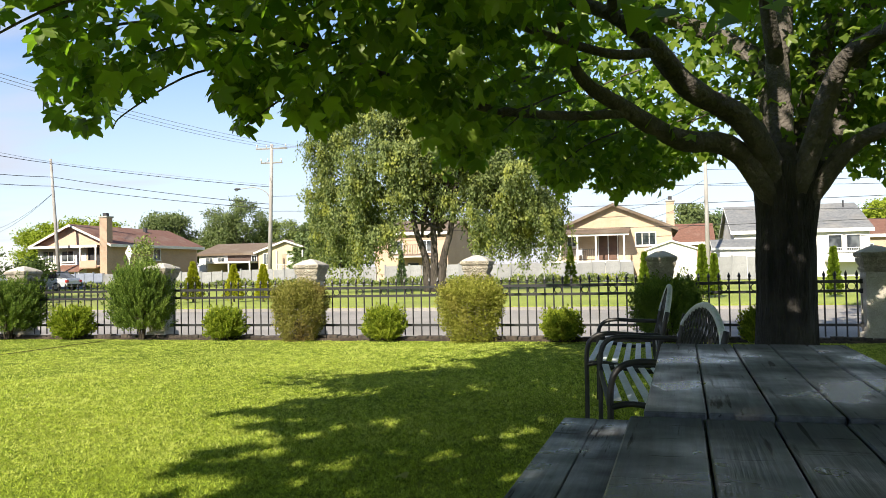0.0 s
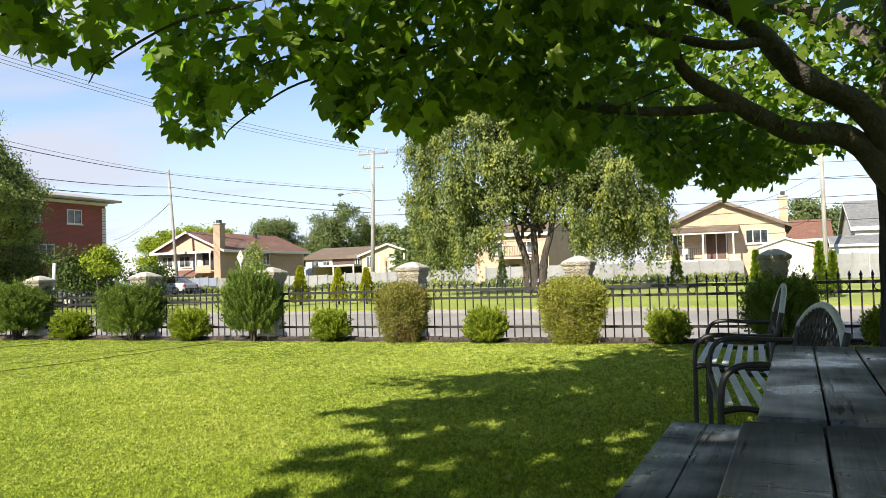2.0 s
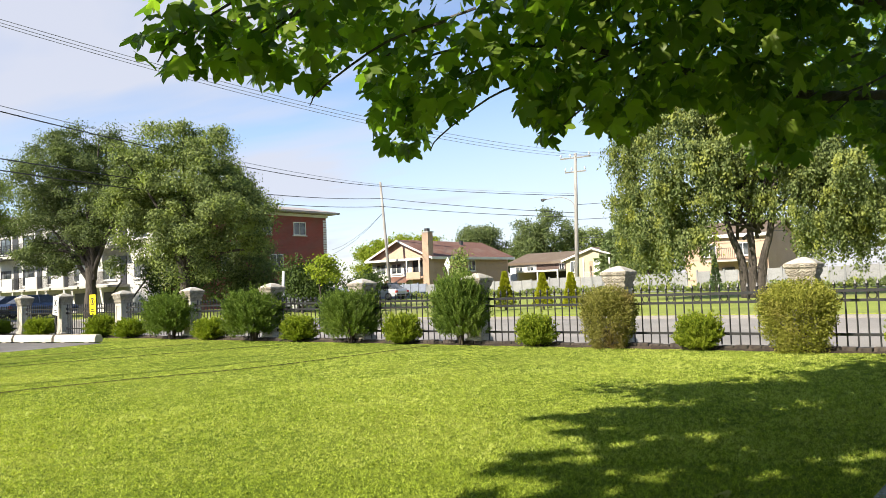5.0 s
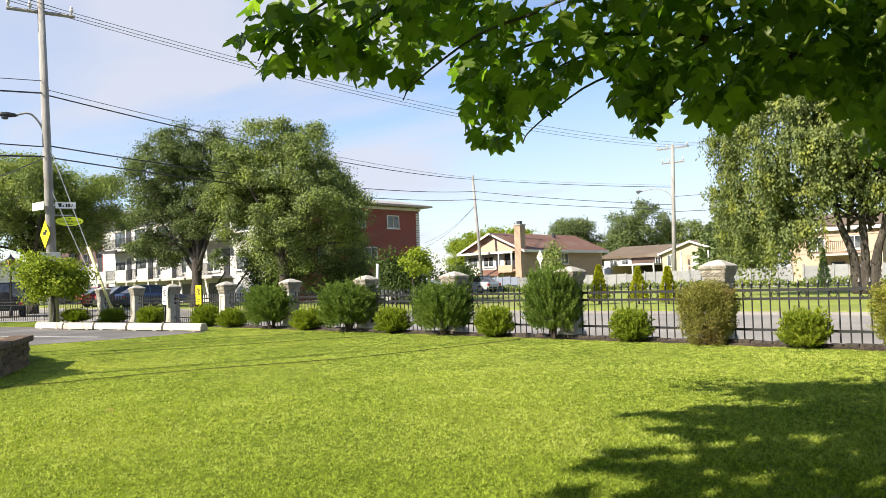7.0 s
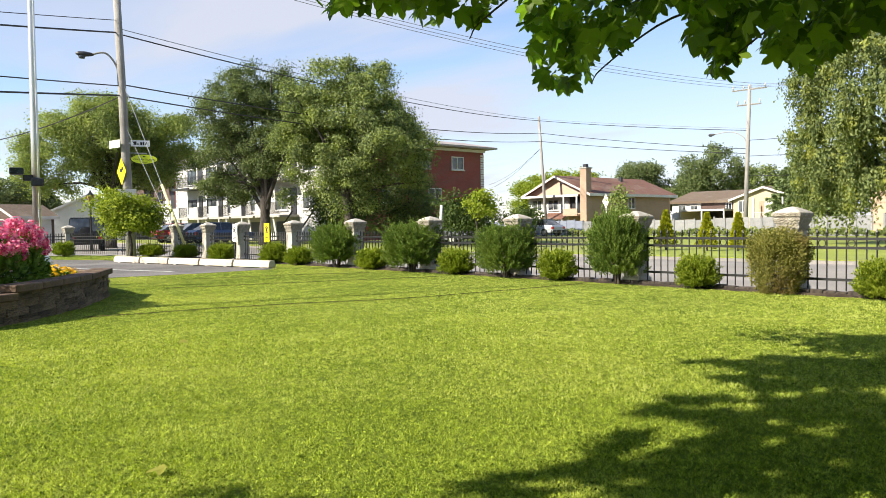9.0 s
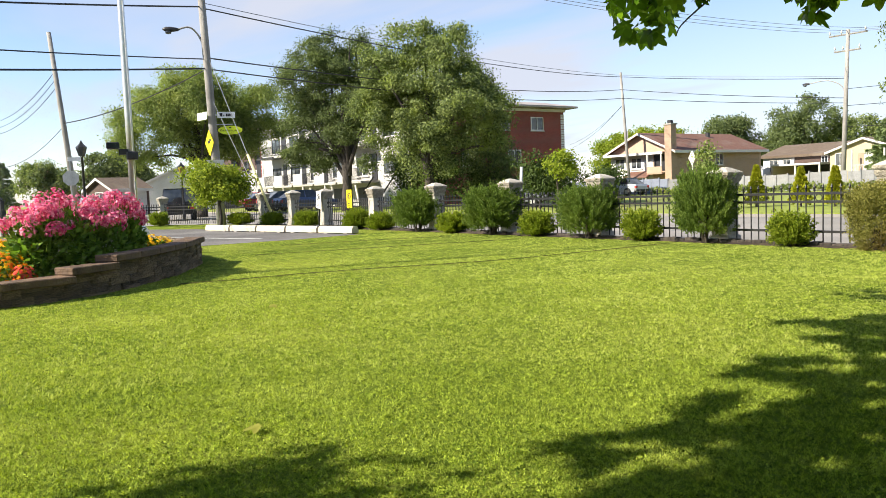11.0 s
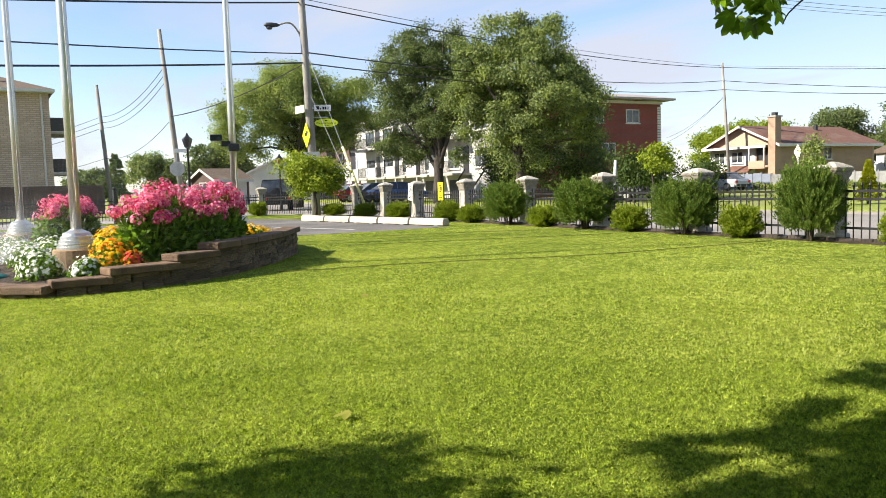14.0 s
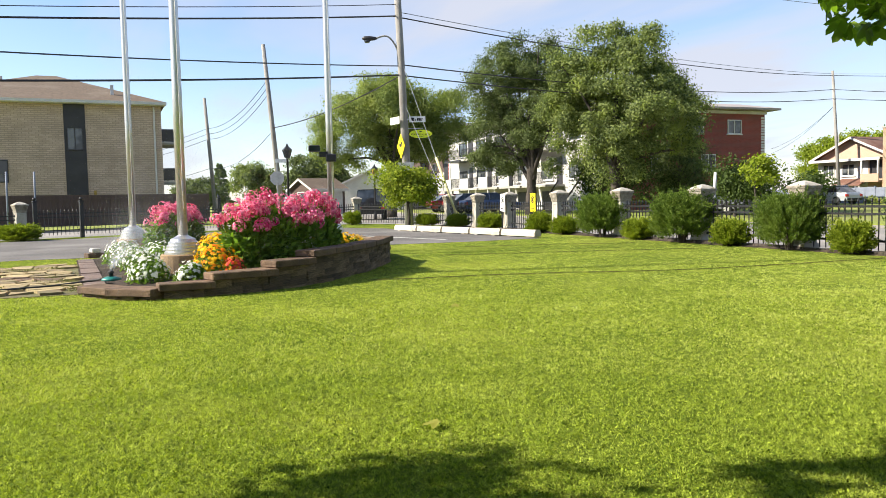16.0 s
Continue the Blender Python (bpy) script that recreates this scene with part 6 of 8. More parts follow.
part("wall", boxes((-22.3, 0.3, 13.002, 13.3, -0.2, 8.6)), "dark_brick", blk2)
part("roof", boxes((-22.6, 0.6, -0.4, 13.6, 8.602, 8.85)), "roof_metal", blk2)
for i, x in enumerate((-1.7, -5.2, -8.7, -12.2, -15.7, -19.2)):
    for z in (0.9, 3.1, 5.6):
        if i % 2 == 0:
            part("balcony_door", boxes((x - 0.6, x + 0.6, -0.06, -0.003, z, z + 2.05)), "dark_panel", blk2)
            bal = part("balcony", boxes((x - 1.4, x + 1.4, -1.4, -0.003, z - 0.16, z - 0.01)), "concrete", blk2)
            railing(bal, x - 1.4, x + 1.4, -1.36, z, 0.95)
        else:
            window(blk2, "f", x, z + 0.6, 1.3, 1.2, mat="dark_panel", sill=False)

# beige block behind the side street
bt = thing("apartment_building", pose(-56.35, 17.1, 0, 0, 0, 257.5), "beige brick apartment block with hipped brown roof", "building")
# local x runs along the front, which looks to local +y
BW, BL, BH = 15.4, 15.0, 8.1
part("wall", boxes((0.5, BW, -0.3, 0, -0.2, BH)), "beige_brick", bt, "beige brick front wall")
part("wall", boxes((0.198, 0.498, -BL, 0, -0.2, BH)), "beige_brick", bt)
part("wall", boxes((BW + 0.002, BW + 0.3, -BL, 0, -0.2, BH)), "beige_brick", bt)
part("wall", boxes((0, BW, -BL, -BL + 0.3, -0.2, BH)), "beige_brick", bt)
bm = bmesh.new()
o = 0.6
lo = [bm.verts.new(c) for c in ((0.5 - o, o, BH), (BW + o, o, BH), (BW + o, -BL - o, BH), (0.5 - o, -BL - o, BH))]
lt = [bm.verts.new((v.co.x, v.co.y, BH + 0.18)) for v in lo]
rg = [bm.verts.new((BW / 2 - 0.7, -BL / 2, BH + 2.9)), bm.verts.new((BW / 2 + 0.7, -BL / 2, BH + 2.9))]
for k in range(4):
    bm.faces.new((lo[k], lo[(k + 1) % 4], lt[(k + 1) % 4], lt[k]))
bm.faces.new(list(reversed(lo)))
bm.faces.new((lt[0], lt[1], rg[1], rg[0])), bm.faces.new((lt[1], lt[2], rg[1])), bm.faces.new((lt[2], lt[3], rg[0], rg[1])), bm.faces.new((lt[3], lt[0], rg[0]))
bmesh.ops.recalc_face_normals(bm, faces=bm.faces)
hr = part("roof", bm, "roof_tan", bt, "hipped brown shingle roof")
part("gutter", boxes((0.45 - o, BW + o + 0.05, o, o + 0.1, BH - 0.02, BH + 0.17)), "white", hr)
part("soffit", boxes((0.5 - o, BW + o, 0.01, o, BH - 0.06, BH - 0.005)), "white", hr)
for x, y, z in ((3.2, -1.5, 1.5), (10.5, -6, 2.5)):
    part("vent_pipe", boxes((x, x + 0.22, y, y + 0.22, BH + 0.4, BH + z)), "white", hr)
part("strip_panel", boxes((5.12, 6.46, 0.003, 0.06, -0.1, BH - 0.05)), "dark_panel", bt, "dark panel strip over three storeys")


def back_window(parent, x0, x1, z0, z1, y=0.0):
    rows = [(x0, x0 + 0.06, y, y + 0.08, z0, z1), (x1 - 0.06, x1, y, y + 0.08, z0, z1), (x0 + 0.06, x1 - 0.06, y, y + 0.08, z0, z0 + 0.06),
            (x0 + 0.06, x1 - 0.06, y, y + 0.08, z1 - 0.06, z1), ((x0 + x1) / 2 - 0.03, (x0 + x1) / 2 + 0.03, y, y + 0.07, z0 + 0.06, z1 - 0.06)]
    fr = part("window", boxes(*rows), "dark_panel", parent)
    part("pane", boxes((x0 + 0.03, x1 - 0.03, y - 0.02, y + 0.04, z0 + 0.03, z1 - 0.03)), "glass", fr)


for z in (0.4, 4.9):
    back_window(bt, 5.3, 6.3, z, z + 1.55, 0.062)
for x0 in (9.9,):
    for z in (2.75,):
        back_window(bt, x0, x0 + 1.3, z, z + 1.5, 0.003)
part("wall_lamp", boxes((4.62, 4.78, 0.003, 0.2, 1.75, 2.15)), "lantern_glass", bt, "brass wall lamp")
part("downpipe", boxes((0.62, 0.74, 0.003, 0.12, -0.1, BH - 0.1)), "white", bt)
for z in (2.6, 5.4):
    b0 = part("balcony", boxes((-1.2, 0.19, -4.5, -0.6, z, z + 0.18)), "concrete", bt)
    part("balcony_rail", boxes((-1.2, -1.14, -4.5, -0.6, z + 0.2, z + 1.1), (-1.13, 0.19, -0.66, -0.6, z + 0.2, z + 1.1)), "dark_panel", b0)
    part("balcony_post", boxes((-1.18, -1.08, -0.72, -0.62, z + 1.1, z + 2.6)), "white", bt)

for x, y in ((-43.66, 5.4), (-43.5, 6.62)):
    st_p = thing("thin_post", pose(x, y, 0), "thin pale blue post behind the slatted fence", "post", "thin posts")
    link_mesh("post", *tube([(0, 0, -0.1), (0.0, 0.04, 2.86)], 0.05, 8), "fence_blue", st_p, smooth=True)

# tall brown slat fence in front of it
sf_o = GATE_PILLAR + side_out * 17.5 + side_dir * 12
sl = thing("slat_fence", pose(sf_o.x, sf_o.y, 0, 0, 0, side_turn + 180), "tall brown slatted privacy fence", "fence")
src = None
for i in range(150):
    m = Matrix.Translation((i * 0.19, 0, 0))
    if src is None:
        src = part("slat", boxes((0, 0.184, -0.012, 0.012, -0.05, 1.72)), "slat_fence", sl)
    else:
        share("slat", src, sl, m)
for z in (0.35, 1.45):
    part("rail", boxes((0, 28.4, -0.05, -0.013, z, z + 0.07)), "slat_fence", sl)

# white and blue board fences at the back of the verge
def board_fence(a0, a1, b, height, mat, label, step=0.9):
    f = thing("board_fence", street_pose(a0, b), label, "fence", "fences across the street")
    n = int((a1 - a0) / step)
    src = None
    for i in range(n):
        if src is None:
            src = part("panel", boxes((0.02, step - 0.02, -0.02, 0.02, 0.02, height)), mat, f)
        else:
            share("panel", src, f, Matrix.Translation((i * step, 0, 0)) @ Matrix.Diagonal((1, 1, 1 + 0.02 * ((i * 7) % 3 - 1), 1)))
    for i in range(0, n + 1, 2):
        part("post", boxes((i * step - 0.05, i * step + 0.05, -0.06, 0.06, -0.02, height + 0.1)), mat, f)
    return f


board_fence(-27.0, -15.5, 41.0, 1.3, "fence_white", "pale grey board fence behind the verge")
board_fence(-15.3, 2.3, 40.5, 1.34, "fence_white", "whitewashed board fence in front of the bungalow")
wrng = np.random.default_rng(31)
wa = wrng.uniform(-40, 2.2, 7000)
wh = (0.22 + 0.26 * wrng.random(7000)) * (1 + 0.45 * np.sin(wa * 2.1) * np.sin(wa * 0.7))
wp = np.array([at_street(a, b, z) for a, b, z in zip(wa, wrng.uniform(39.3, 40.2, 7000), wh * wrng.random(7000) ** 0.6)])
tagged(scatter_leaves("weeds", wp, rand_dirs(wrng, 7000) + np.array((0, 0, 1.2)), rand_dirs(wrng, 7000) + np.array((0, -0.6, 0.2)), wrng.uniform(0.14, 0.26, 7000), LEAF_SPRAY, "leaf_grey"),
       "tall weeds along the foot of the board fences", "weeds", kind="stuff")
board_fence(6.1, 9.8, 41.5, 1.5, "fence_white", "white board fence beside the garage")
board_fence(-40.0, -27.2, 42.0, 1.2, "fence_white", "pale grey board fence behind the verge")
board_fence(-58.0, -40.2, 43.0, 1.3, "fence_blue", "blue grey board fence in front of the peach house")


# ---- trees across the street ----
def broad_tree(xy, height, lobes, rng, leaf, per, mat, label, trunk_r=0.2, fork=0.3, clumps=150, weep=0.0, limbs=16, spread=0.6, shape=LEAF_OVAL, name="tree", stems=1):
    """Trunk, limbs and a crown of leaf clumps spread through lobes: (x, y, z, rx, ry, rz) about the foot."""
    t = thing(name, pose(xy[0], xy[1], 0), label, "tree", "trees round the streets")
    lob = np.array(lobes)
    vol = lob[:, 3] * lob[:, 4] * lob[:, 5]
    # boughs spread through the lobes, and clumps gathered on the outer side of each bough
    boughs = max(14, int(clumps / 2.6))
    pick = rng.choice(len(lob), boughs, p=vol / vol.sum())
    bd = rand_dirs(rng, boughs)
    bc = lob[pick, :3] + bd * (rng.random(boughs) ** 0.30)[:, None] * lob[pick, 3:]
    own = rng.integers(0, boughs, clumps)
    reach = np.minimum(lob[pick, 3:].min(1), 1.6)[own] * rng.uniform(0.15, 0.42, clumps)
    cd = rand_dirs(rng, clumps) + bd[own] * 0.5 + np.array((0, 0, 0.35))
    cd /= np.linalg.norm(cd, axis=1, keepdims=True)
    cc = bc[own] + cd * reach[:, None]
    cc[:, 2] = np.maximum(cc[:, 2], 0.6)
    n = clumps * per
    idx = np.repeat(np.arange(clumps), per)
    big = rng.uniform(0.6, 1.35, clumps)[idx]
    off = np.clip(rng.normal(size=(n, 3)), -1.5, 1.5) * (spread * big)[:, None] * np.array((1, 1, 0.6))
    if weep:
        # leaves strung along a few hanging shoots of each clump
        k = rng.integers(0, 6, n) + 6 * idx
        sa, sr, sl = rng.random(6 * clumps) * 6.283, np.sqrt(rng.random(6 * clumps)) * spread, rng.uniform(0.25, 1.15, 6 * clumps) ** 1.4 * weep
        q = rng.random(n)
        fan = 0.35 + 0.65 * np.sqrt(q)
        off = np.stack([np.cos(sa[k]) * sr[k] * fan, np.sin(sa[k]) * sr[k] * fan, 0.18 - q * sl[k]], 1) + np.clip(rng.normal(size=(n, 3)), -2, 2) * 0.075
    c = cc[idx] + off
    if weep:
        keep = (np.hypot(c[:, 0], c[:, 1]) > 1.7) | (c[:, 2] > 3.3) | (rng.random(n) < 0.06)
        c, off = c[keep], off[keep]
        n = len(c)
    c[:, 2] = np.maximum(c[:, 2], 0.35)
    ax = rand_dirs(rng, n) + (np.array((0, 0, -1.2)) if weep else np.array((0, 0, -0.2)))
    mid = lob[:, :3].mean(0)
    glob = c - mid
    glob /= np.linalg.norm(glob, axis=1, keepdims=True) + 1e-6
    loc = off / (np.linalg.norm(off, axis=1, keepdims=True) + 1e-6)
    nr = loc * 0.9 + glob * 0.4 + rand_dirs(rng, n) * 0.55 + np.array((0, 0, 0.30))
    scatter_leaves("crown", c, ax, nr, rng.uniform(0.7, 1.35, n) * leaf, shape, mat, t)
    zf = height * fork
    for k in range(stems):
        dx = (k - (stems - 1) / 2) * trunk_r * 1.5
        v, f = tube(smooth_line([(dx, 0, -0.1), (dx * 1.6 + 0.04, 0.02, zf * 0.5), (dx * 3.2, 0, zf), (dx * 5.0, 0.1, height * 0.62)], 5),
                    [trunk_r * 1.25, trunk_r * 0.9, trunk_r * 0.7, trunk_r * 0.25], 10, lumpy=0.25)
        link_mesh("trunk", v, f, "bark_far", t, smooth=True)
    far = cc[rng.permutation(clumps)[:limbs]]
    for e in far:
        st_ = Vector((rng.uniform(-1, 1) * trunk_r * stems, 0, zf * rng.uniform(0.75, 1.3)))
        e = Vector(e)
        v, f = tube(smooth_line([st_, st_.lerp(e, 0.5) + Vector((0, 0, 0.25)), e], 4), [trunk_r * 0.42, trunk_r * 0.08], 6)
        link_mesh("limb", v, f, "bark_far", t, smooth=True)
    return t


R_ = np.random.default_rng
w0 = at_street(-7.0, 24.0)
broad_tree(w0[:2], 12.0, ((-2.6, 0, 6.6, 2.9, 2.6, 2.9), (0.6, 0.3, 7.3, 2.8, 2.8, 3.6), (3.6, 0, 5.0, 2.6, 2.5, 2.6), (-3.6, -0.4, 4.2, 2.0, 1.8, 1.9),
                           (-1.4, 0, 9.6, 1.7, 1.6, 1.8), (4.8, 0, 3.6, 1.5, 1.6, 1.5), (2.9, 0, 7.2, 2.2, 2.0, 2.3), (5.2, 0, 4.8, 1.5, 1.5, 2.0), (3.4, 0, 3.2, 2.0, 1.6, 1.2), (-4.5, 0, 3.1, 1.3, 1.3, 1.5), (-4.3, 0.2, 2.9, 1.2, 1.2, 1.3), (-3.0, -0.5, 3.0, 1.3, 1.2, 1.0), (4.6, 0.2, 3.0, 1.5, 1.3, 1.1), (2.4, -0.6, 3.4, 1.2, 1.0, 0.9)),
           R_(1), 0.13, 190, "leaf_grey", "large weeping tree with silvery green hanging foliage", 0.19, 0.28, 980, 1.7, 26, 0.62, stems=3)
t1 = at_street(-39.2, 11.0)
broad_tree(t1[:2], 10.4, ((0, 0, 7.3, 3.8, 3.3, 3.0), (-2.9, 0, 5.3, 2.6, 2.4, 2.3), (2.1, 0, 5.0, 2.4, 2.4, 2.1), (0.2, 0, 9.5, 1.9, 1.9, 1.2), (-2.2, 0, 3.6, 1.7, 1.6, 1.1), (-1.0, -1.2, 3.1, 1.4, 1.2, 0.9)),
           R_(2), 0.11, 220, "leaf_mid", "broad grey-green street tree with feathery foliage", 0.33, 0.27, 540, 0, 22, 0.33)
t2 = at_street(-30.9, 11.5)
broad_tree(t2[:2], 10.2, ((0.2, 0, 6.6, 3.4, 2.9, 2.8), (2.3, 0, 5.0, 2.4, 2.2, 2.1), (-1.9, 0, 4.9, 2.2, 2.2, 2.1), (-0.2, 0, 8.3, 1.9, 1.9, 1.3), (0.8, 0, 3.2, 1.8, 1.8, 1.2), (2.7, 0, 3.6, 1.3, 1.5, 1.3), (0.3, -1.2, 2.7, 1.5, 1.2, 1.1), (2.4, -0.6, 2.3, 1.1, 1.0, 0.9)),
           R_(3), 0.12, 210, "leaf_bright", "broad street tree with bright feathery top foliage", 0.3, 0.24, 540, 0, 22, 0.33)
broad_tree((-44.9, 28.8), 11.4, ((0, 0, 6.3, 2.9, 2.9, 2.8), (-1.5, -2.3, 5.5, 2.3, 2.3, 2.2), (1.3, 2.2, 6.2, 2.4, 2.4, 2.1), (2.3, 3.8, 6.7, 1.6, 1.6, 1.4), (-0.3, -0.5, 8.1, 2.0, 2.0, 1.2)),
           R_(4), 0.125, 270, "leaf_light", "tall leafy street tree beyond the corner pole", 0.3, 0.3, 420, 0, 16, 0.48)
# shade trees and shrubs near the red block
s1_ = at_street(-33.6, 17.6)
broad_tree(s1_[:2], 5.0, ((0, 0, 2.2, 1.7, 1.4, 1.6), (1.5, 0, 3.0, 1.0, 0.9, 0.9), (-1.0, 0, 3.3, 1.2, 1.0, 1.1), (2.4, 0, 1.4, 1.2, 1.0, 1.0)), R_(5), 0.12, 130, "leaf_mid", "dark shrubby tree beside the red block", 0.12, 0.3, 110, 0, 8, 0.4)
# stands also for the street tree's shaded lower foliage, shade in the leaf colour
s7_ = at_street(-37.6, 16.6)
broad_tree(s7_[:2], 5.4, ((0, 0, 2.7, 2.1, 1.1, 2.1), (2.3, 0, 1.8, 1.3, 1.0, 1.4), (-2.0, 0, 2.2, 1.5, 1.0, 1.7)), R_(14), 0.12, 130, "leaf_dark", "dark shrubs and shaded lower tree foliage before the red block wall", 0.1, 0.3, 150, 0, 8, 0.4)
s2_ = at_street(-26.0, 16.0)
broad_tree(s2_[:2], 3.4, ((0, 0, 1.5, 1.0, 0.9, 0.9), (-0.9, 0, 1.1, 0.8, 0.8, 0.7)), R_(6), 0.13, 60, "leaf_mid", "small rounded tree on the verge", 0.08, 0.3, 90, 0, 8, 0.35)
s3_ = at_street(-22.2, 12.5)
broad_tree(s3_[:2], 2.9, ((0.15, 0, 1.9, 0.80, 0.7, 0.42), (0.45, 0, 2.3, 0.5, 0.45, 0.28), (0.9, 0, 1.75, 0.45, 0.4, 0.3)), R_(7), 0.14, 34, "leaf_yellow", "young yellow-green tree on the verge", 0.05, 0.45, 40, 0, 8, 0.20)
s4_ = at_street(-24.6, 13.6)
broad_tree(s4_[:2], 3.0, ((0, 0, 1.6, 0.85, 0.8, 0.9), (0.9, 0, 1.1, 0.7, 0.7, 0.7)), R_(8), 0.13, 55, "leaf_dark", "low spreading shrub tree on the verge", 0.07, 0.3, 80, 0, 8, 0.35)
s6_ = at_street(-21.3, 14.5)
broad_tree(s6_[:2], 2.0, ((0, 0, 1.25, 0.65, 0.6, 0.45),), R_(12), 0.12, 60, "leaf_dark", "low dark shrub on the verge", 0.05, 0.3, 40, 0, 6, 0.25)
s5_ = at_street(-14.1, 12.0)
broad_tree(s5_[:2], 2.4, ((0, 0, 1.75, 0.24, 0.24, 0.38), (0.05, 0, 2.1, 0.15, 0.15, 0.2)), R_(10), 0.09, 26, "leaf_light", "slender young tree on the verge", 0.04, 0.4, 40, 0, 6, 0.16)
# behind the houses
for k, (a, b, hh, rr, mt) in enumerate(((-69, 92, 11.2, 3.4, "leaf_mid"), (-57.0, 92, 12.8, 4.4, "leaf_mid"), (-63, 96, 8.4, 3.6, "leaf_mid"), (-52.0, 96, 9.2, 3.8, "leaf_bright"),
                                        (-75, 75, 8.6, 3.4, "leaf_yellow"), (-66, 72, 8.4, 3.4, "leaf_yellow"), (7.5, 78, 7.4, 1.9, "leaf_mid"), (11.5, 82, 6.8, 1.6, "spruce"), (24, 70, 6.6, 2.6, "leaf_yellow"))):
    p = at_street(a, b)
    broad_tree(p[:2], hh, ((0, 0, hh * 0.66, rr, rr, hh * 0.30), (-rr * 0.4, 0, hh * 0.5, rr * 0.8, rr * 0.8, hh * 0.25)), R_(60 + k), 0.30, 60, mt,
               "full green tree behind the houses", 0.22, 0.3, 280, 0, 6, 0.62)
for k, (x, y, hh, rr, mt) in enumerate(((-92.2, 38.8, 6.3, 2.3, "leaf_bright"), (-85.1, 42.2, 6.9, 2.4, "leaf_mid"), (-104.1, 35.4, 4.4, 2.6, "leaf_mid"), (-88, 47.5, 6.0, 2.2, "leaf_mid"))):
    broad_tree((x, y), hh, ((0, 0, hh * 0.58, rr, rr, hh * 0.36), (rr * 0.5, rr * 0.5, hh * 0.45, rr * 0.8, rr * 0.8, hh * 0.3)), R_(80 + k), 0.26, 110, mt,
               "dense green tree beyond the side street", 0.2, 0.25, 170, 0, 6, 0.5)
# the leafy small tree at the corner pole
c_ = Vector((-23.9, 16.04, 0))
broad_tree(c_[:2], 2.8, ((0, 0, 1.80, 1.05, 0.95, 0.66), (0.3, 0, 1.4, 0.75, 0.75, 0.45), (-0.65, 0, 1.38, 0.65, 0.65, 0.42)), R_(9), 0.095, 150, "hedge_green", "small leafy ornamental tree at the fence corner", 0.06, 0.35, 120, 0, 10, 0.22)


def conifer(xy, height, radius, mat, label, rng, n=2600, leaf=0.16):
    """A narrow cone of short upswept sprays on a thin stem."""
    t = thing("cedar_tree", pose(xy[0], xy[1], 0), label, "tree", "conifers")
    h = rng.random(n) ** 0.75
    a = rng.random(n) * 6.283
    tier = 0.82 + 0.18 * np.sin(h * 46 + a * 2)
    r = radius * np.clip(1 - h, 0, 1) * (0.45 + 0.55 * rng.random(n) ** 0.5) * tier * np.minimum(1, (h + 0.12) / 0.2)
    z = height * (0.04 + 0.96 * h)
    c = np.stack([r * np.cos(a), r * np.sin(a), z], 1)
    out = np.stack([np.cos(a), np.sin(a), np.full(n, 0.55)], 1)
    scatter_leaves("foliage", c, out + rand_dirs(rng, n) * 0.5, out + rand_dirs(rng, n) * 0.7, rng.uniform(0.7, 1.3, n) * leaf, LEAF_SPRAY, mat, t)
    v, f = lathe([(radius * 0.10, -0.05), (radius * 0.06, height * 0.6), (0.01, height * 0.97)], 6)
    link_mesh("stem", v, f, "bark_far", t)
    return t


for k, (a, b, hh, rr, mt, lab) in enumerate((
        (-13.56, 14.2, 1.47, 0.46, "cedar_gold", "small golden cedar on the verge"), (-11.86, 14.2, 1.33, 0.45, "cedar_gold", "small golden cedar on the verge"),
        (-10.66, 14.2, 1.31, 0.42, "cedar_gold", "small golden cedar on the verge"), (2.77, 14.0, 1.42, 0.22, "cedar", "slim green cedar on the verge"),
        (4.5, 14.0, 1.62, 0.24, "cedar", "slim green cedar on the verge"), (4.86, 14.2, 1.32, 0.20, "cedar", "slim green cedar on the verge"),
        (8.2, 14.0, 1.44, 0.24, "cedar", "slim green cedar on the verge"), (-1.2, 30, 2.1, 0.42, "cedar", "upright green cedar before the bungalow"), (-11.6, 33, 2.2, 0.42, "spruce", "dark upright cedar before the pale fence"))):
    conifer(at_street(a, b)[:2], hh, rr, mt, lab, R_(100 + k), 2600, 0.10)


def spruce(xy, height, radius, rng, label, boughs=170, per=90):
    """Drooping boughs round a straight stem, long below and short above, with needles hung along each."""
    t = thing("spruce_tree", pose(xy[0], xy[1], 0), label, "tree", "conifers")
    h = rng.random(boughs) ** 0.8
    a = rng.random(boughs) * 6.283
    reach = radius * (1 - h) ** 0.75 * rng.uniform(0.55, 1.15, boughs) + 0.15
    i = np.repeat(np.arange(boughs), per)
    q = rng.random(len(i)) ** 0.6
    r = reach[i] * q
    wide = rng.normal(size=len(i)) * (0.05 + 0.16 * reach[i] * (1.1 - q))
    c = np.stack([np.cos(a[i]) * r - np.sin(a[i]) * wide, np.sin(a[i]) * r + np.cos(a[i]) * wide,
                  height * (0.06 + 0.94 * h[i]) - 0.28 * r + 0.16 * r * q - np.abs(rng.normal(size=len(i))) * 0.18], 1)
    c[:, 2] = np.clip(c[:, 2], 0.1, height)
    out = np.stack([np.cos(a[i]), np.sin(a[i]), np.full(len(i), -0.2)], 1)
    scatter_leaves("foliage", c, out + rand_dirs(rng, len(i)) * 0.5, out * 0.5 + rand_dirs(rng, len(i)) * 0.7 + np.array((0, 0, 0.5)),
                   rng.uniform(0.7, 1.3, len(i)) * 0.26, LEAF_SPRAY, "spruce_pale", t)
    v, f = lathe([(0.2, -0.05), (0.12, height * 0.6), (0.015, height)], 7)
    link_mesh("stem", v, f, "bark_far", t)
    return t


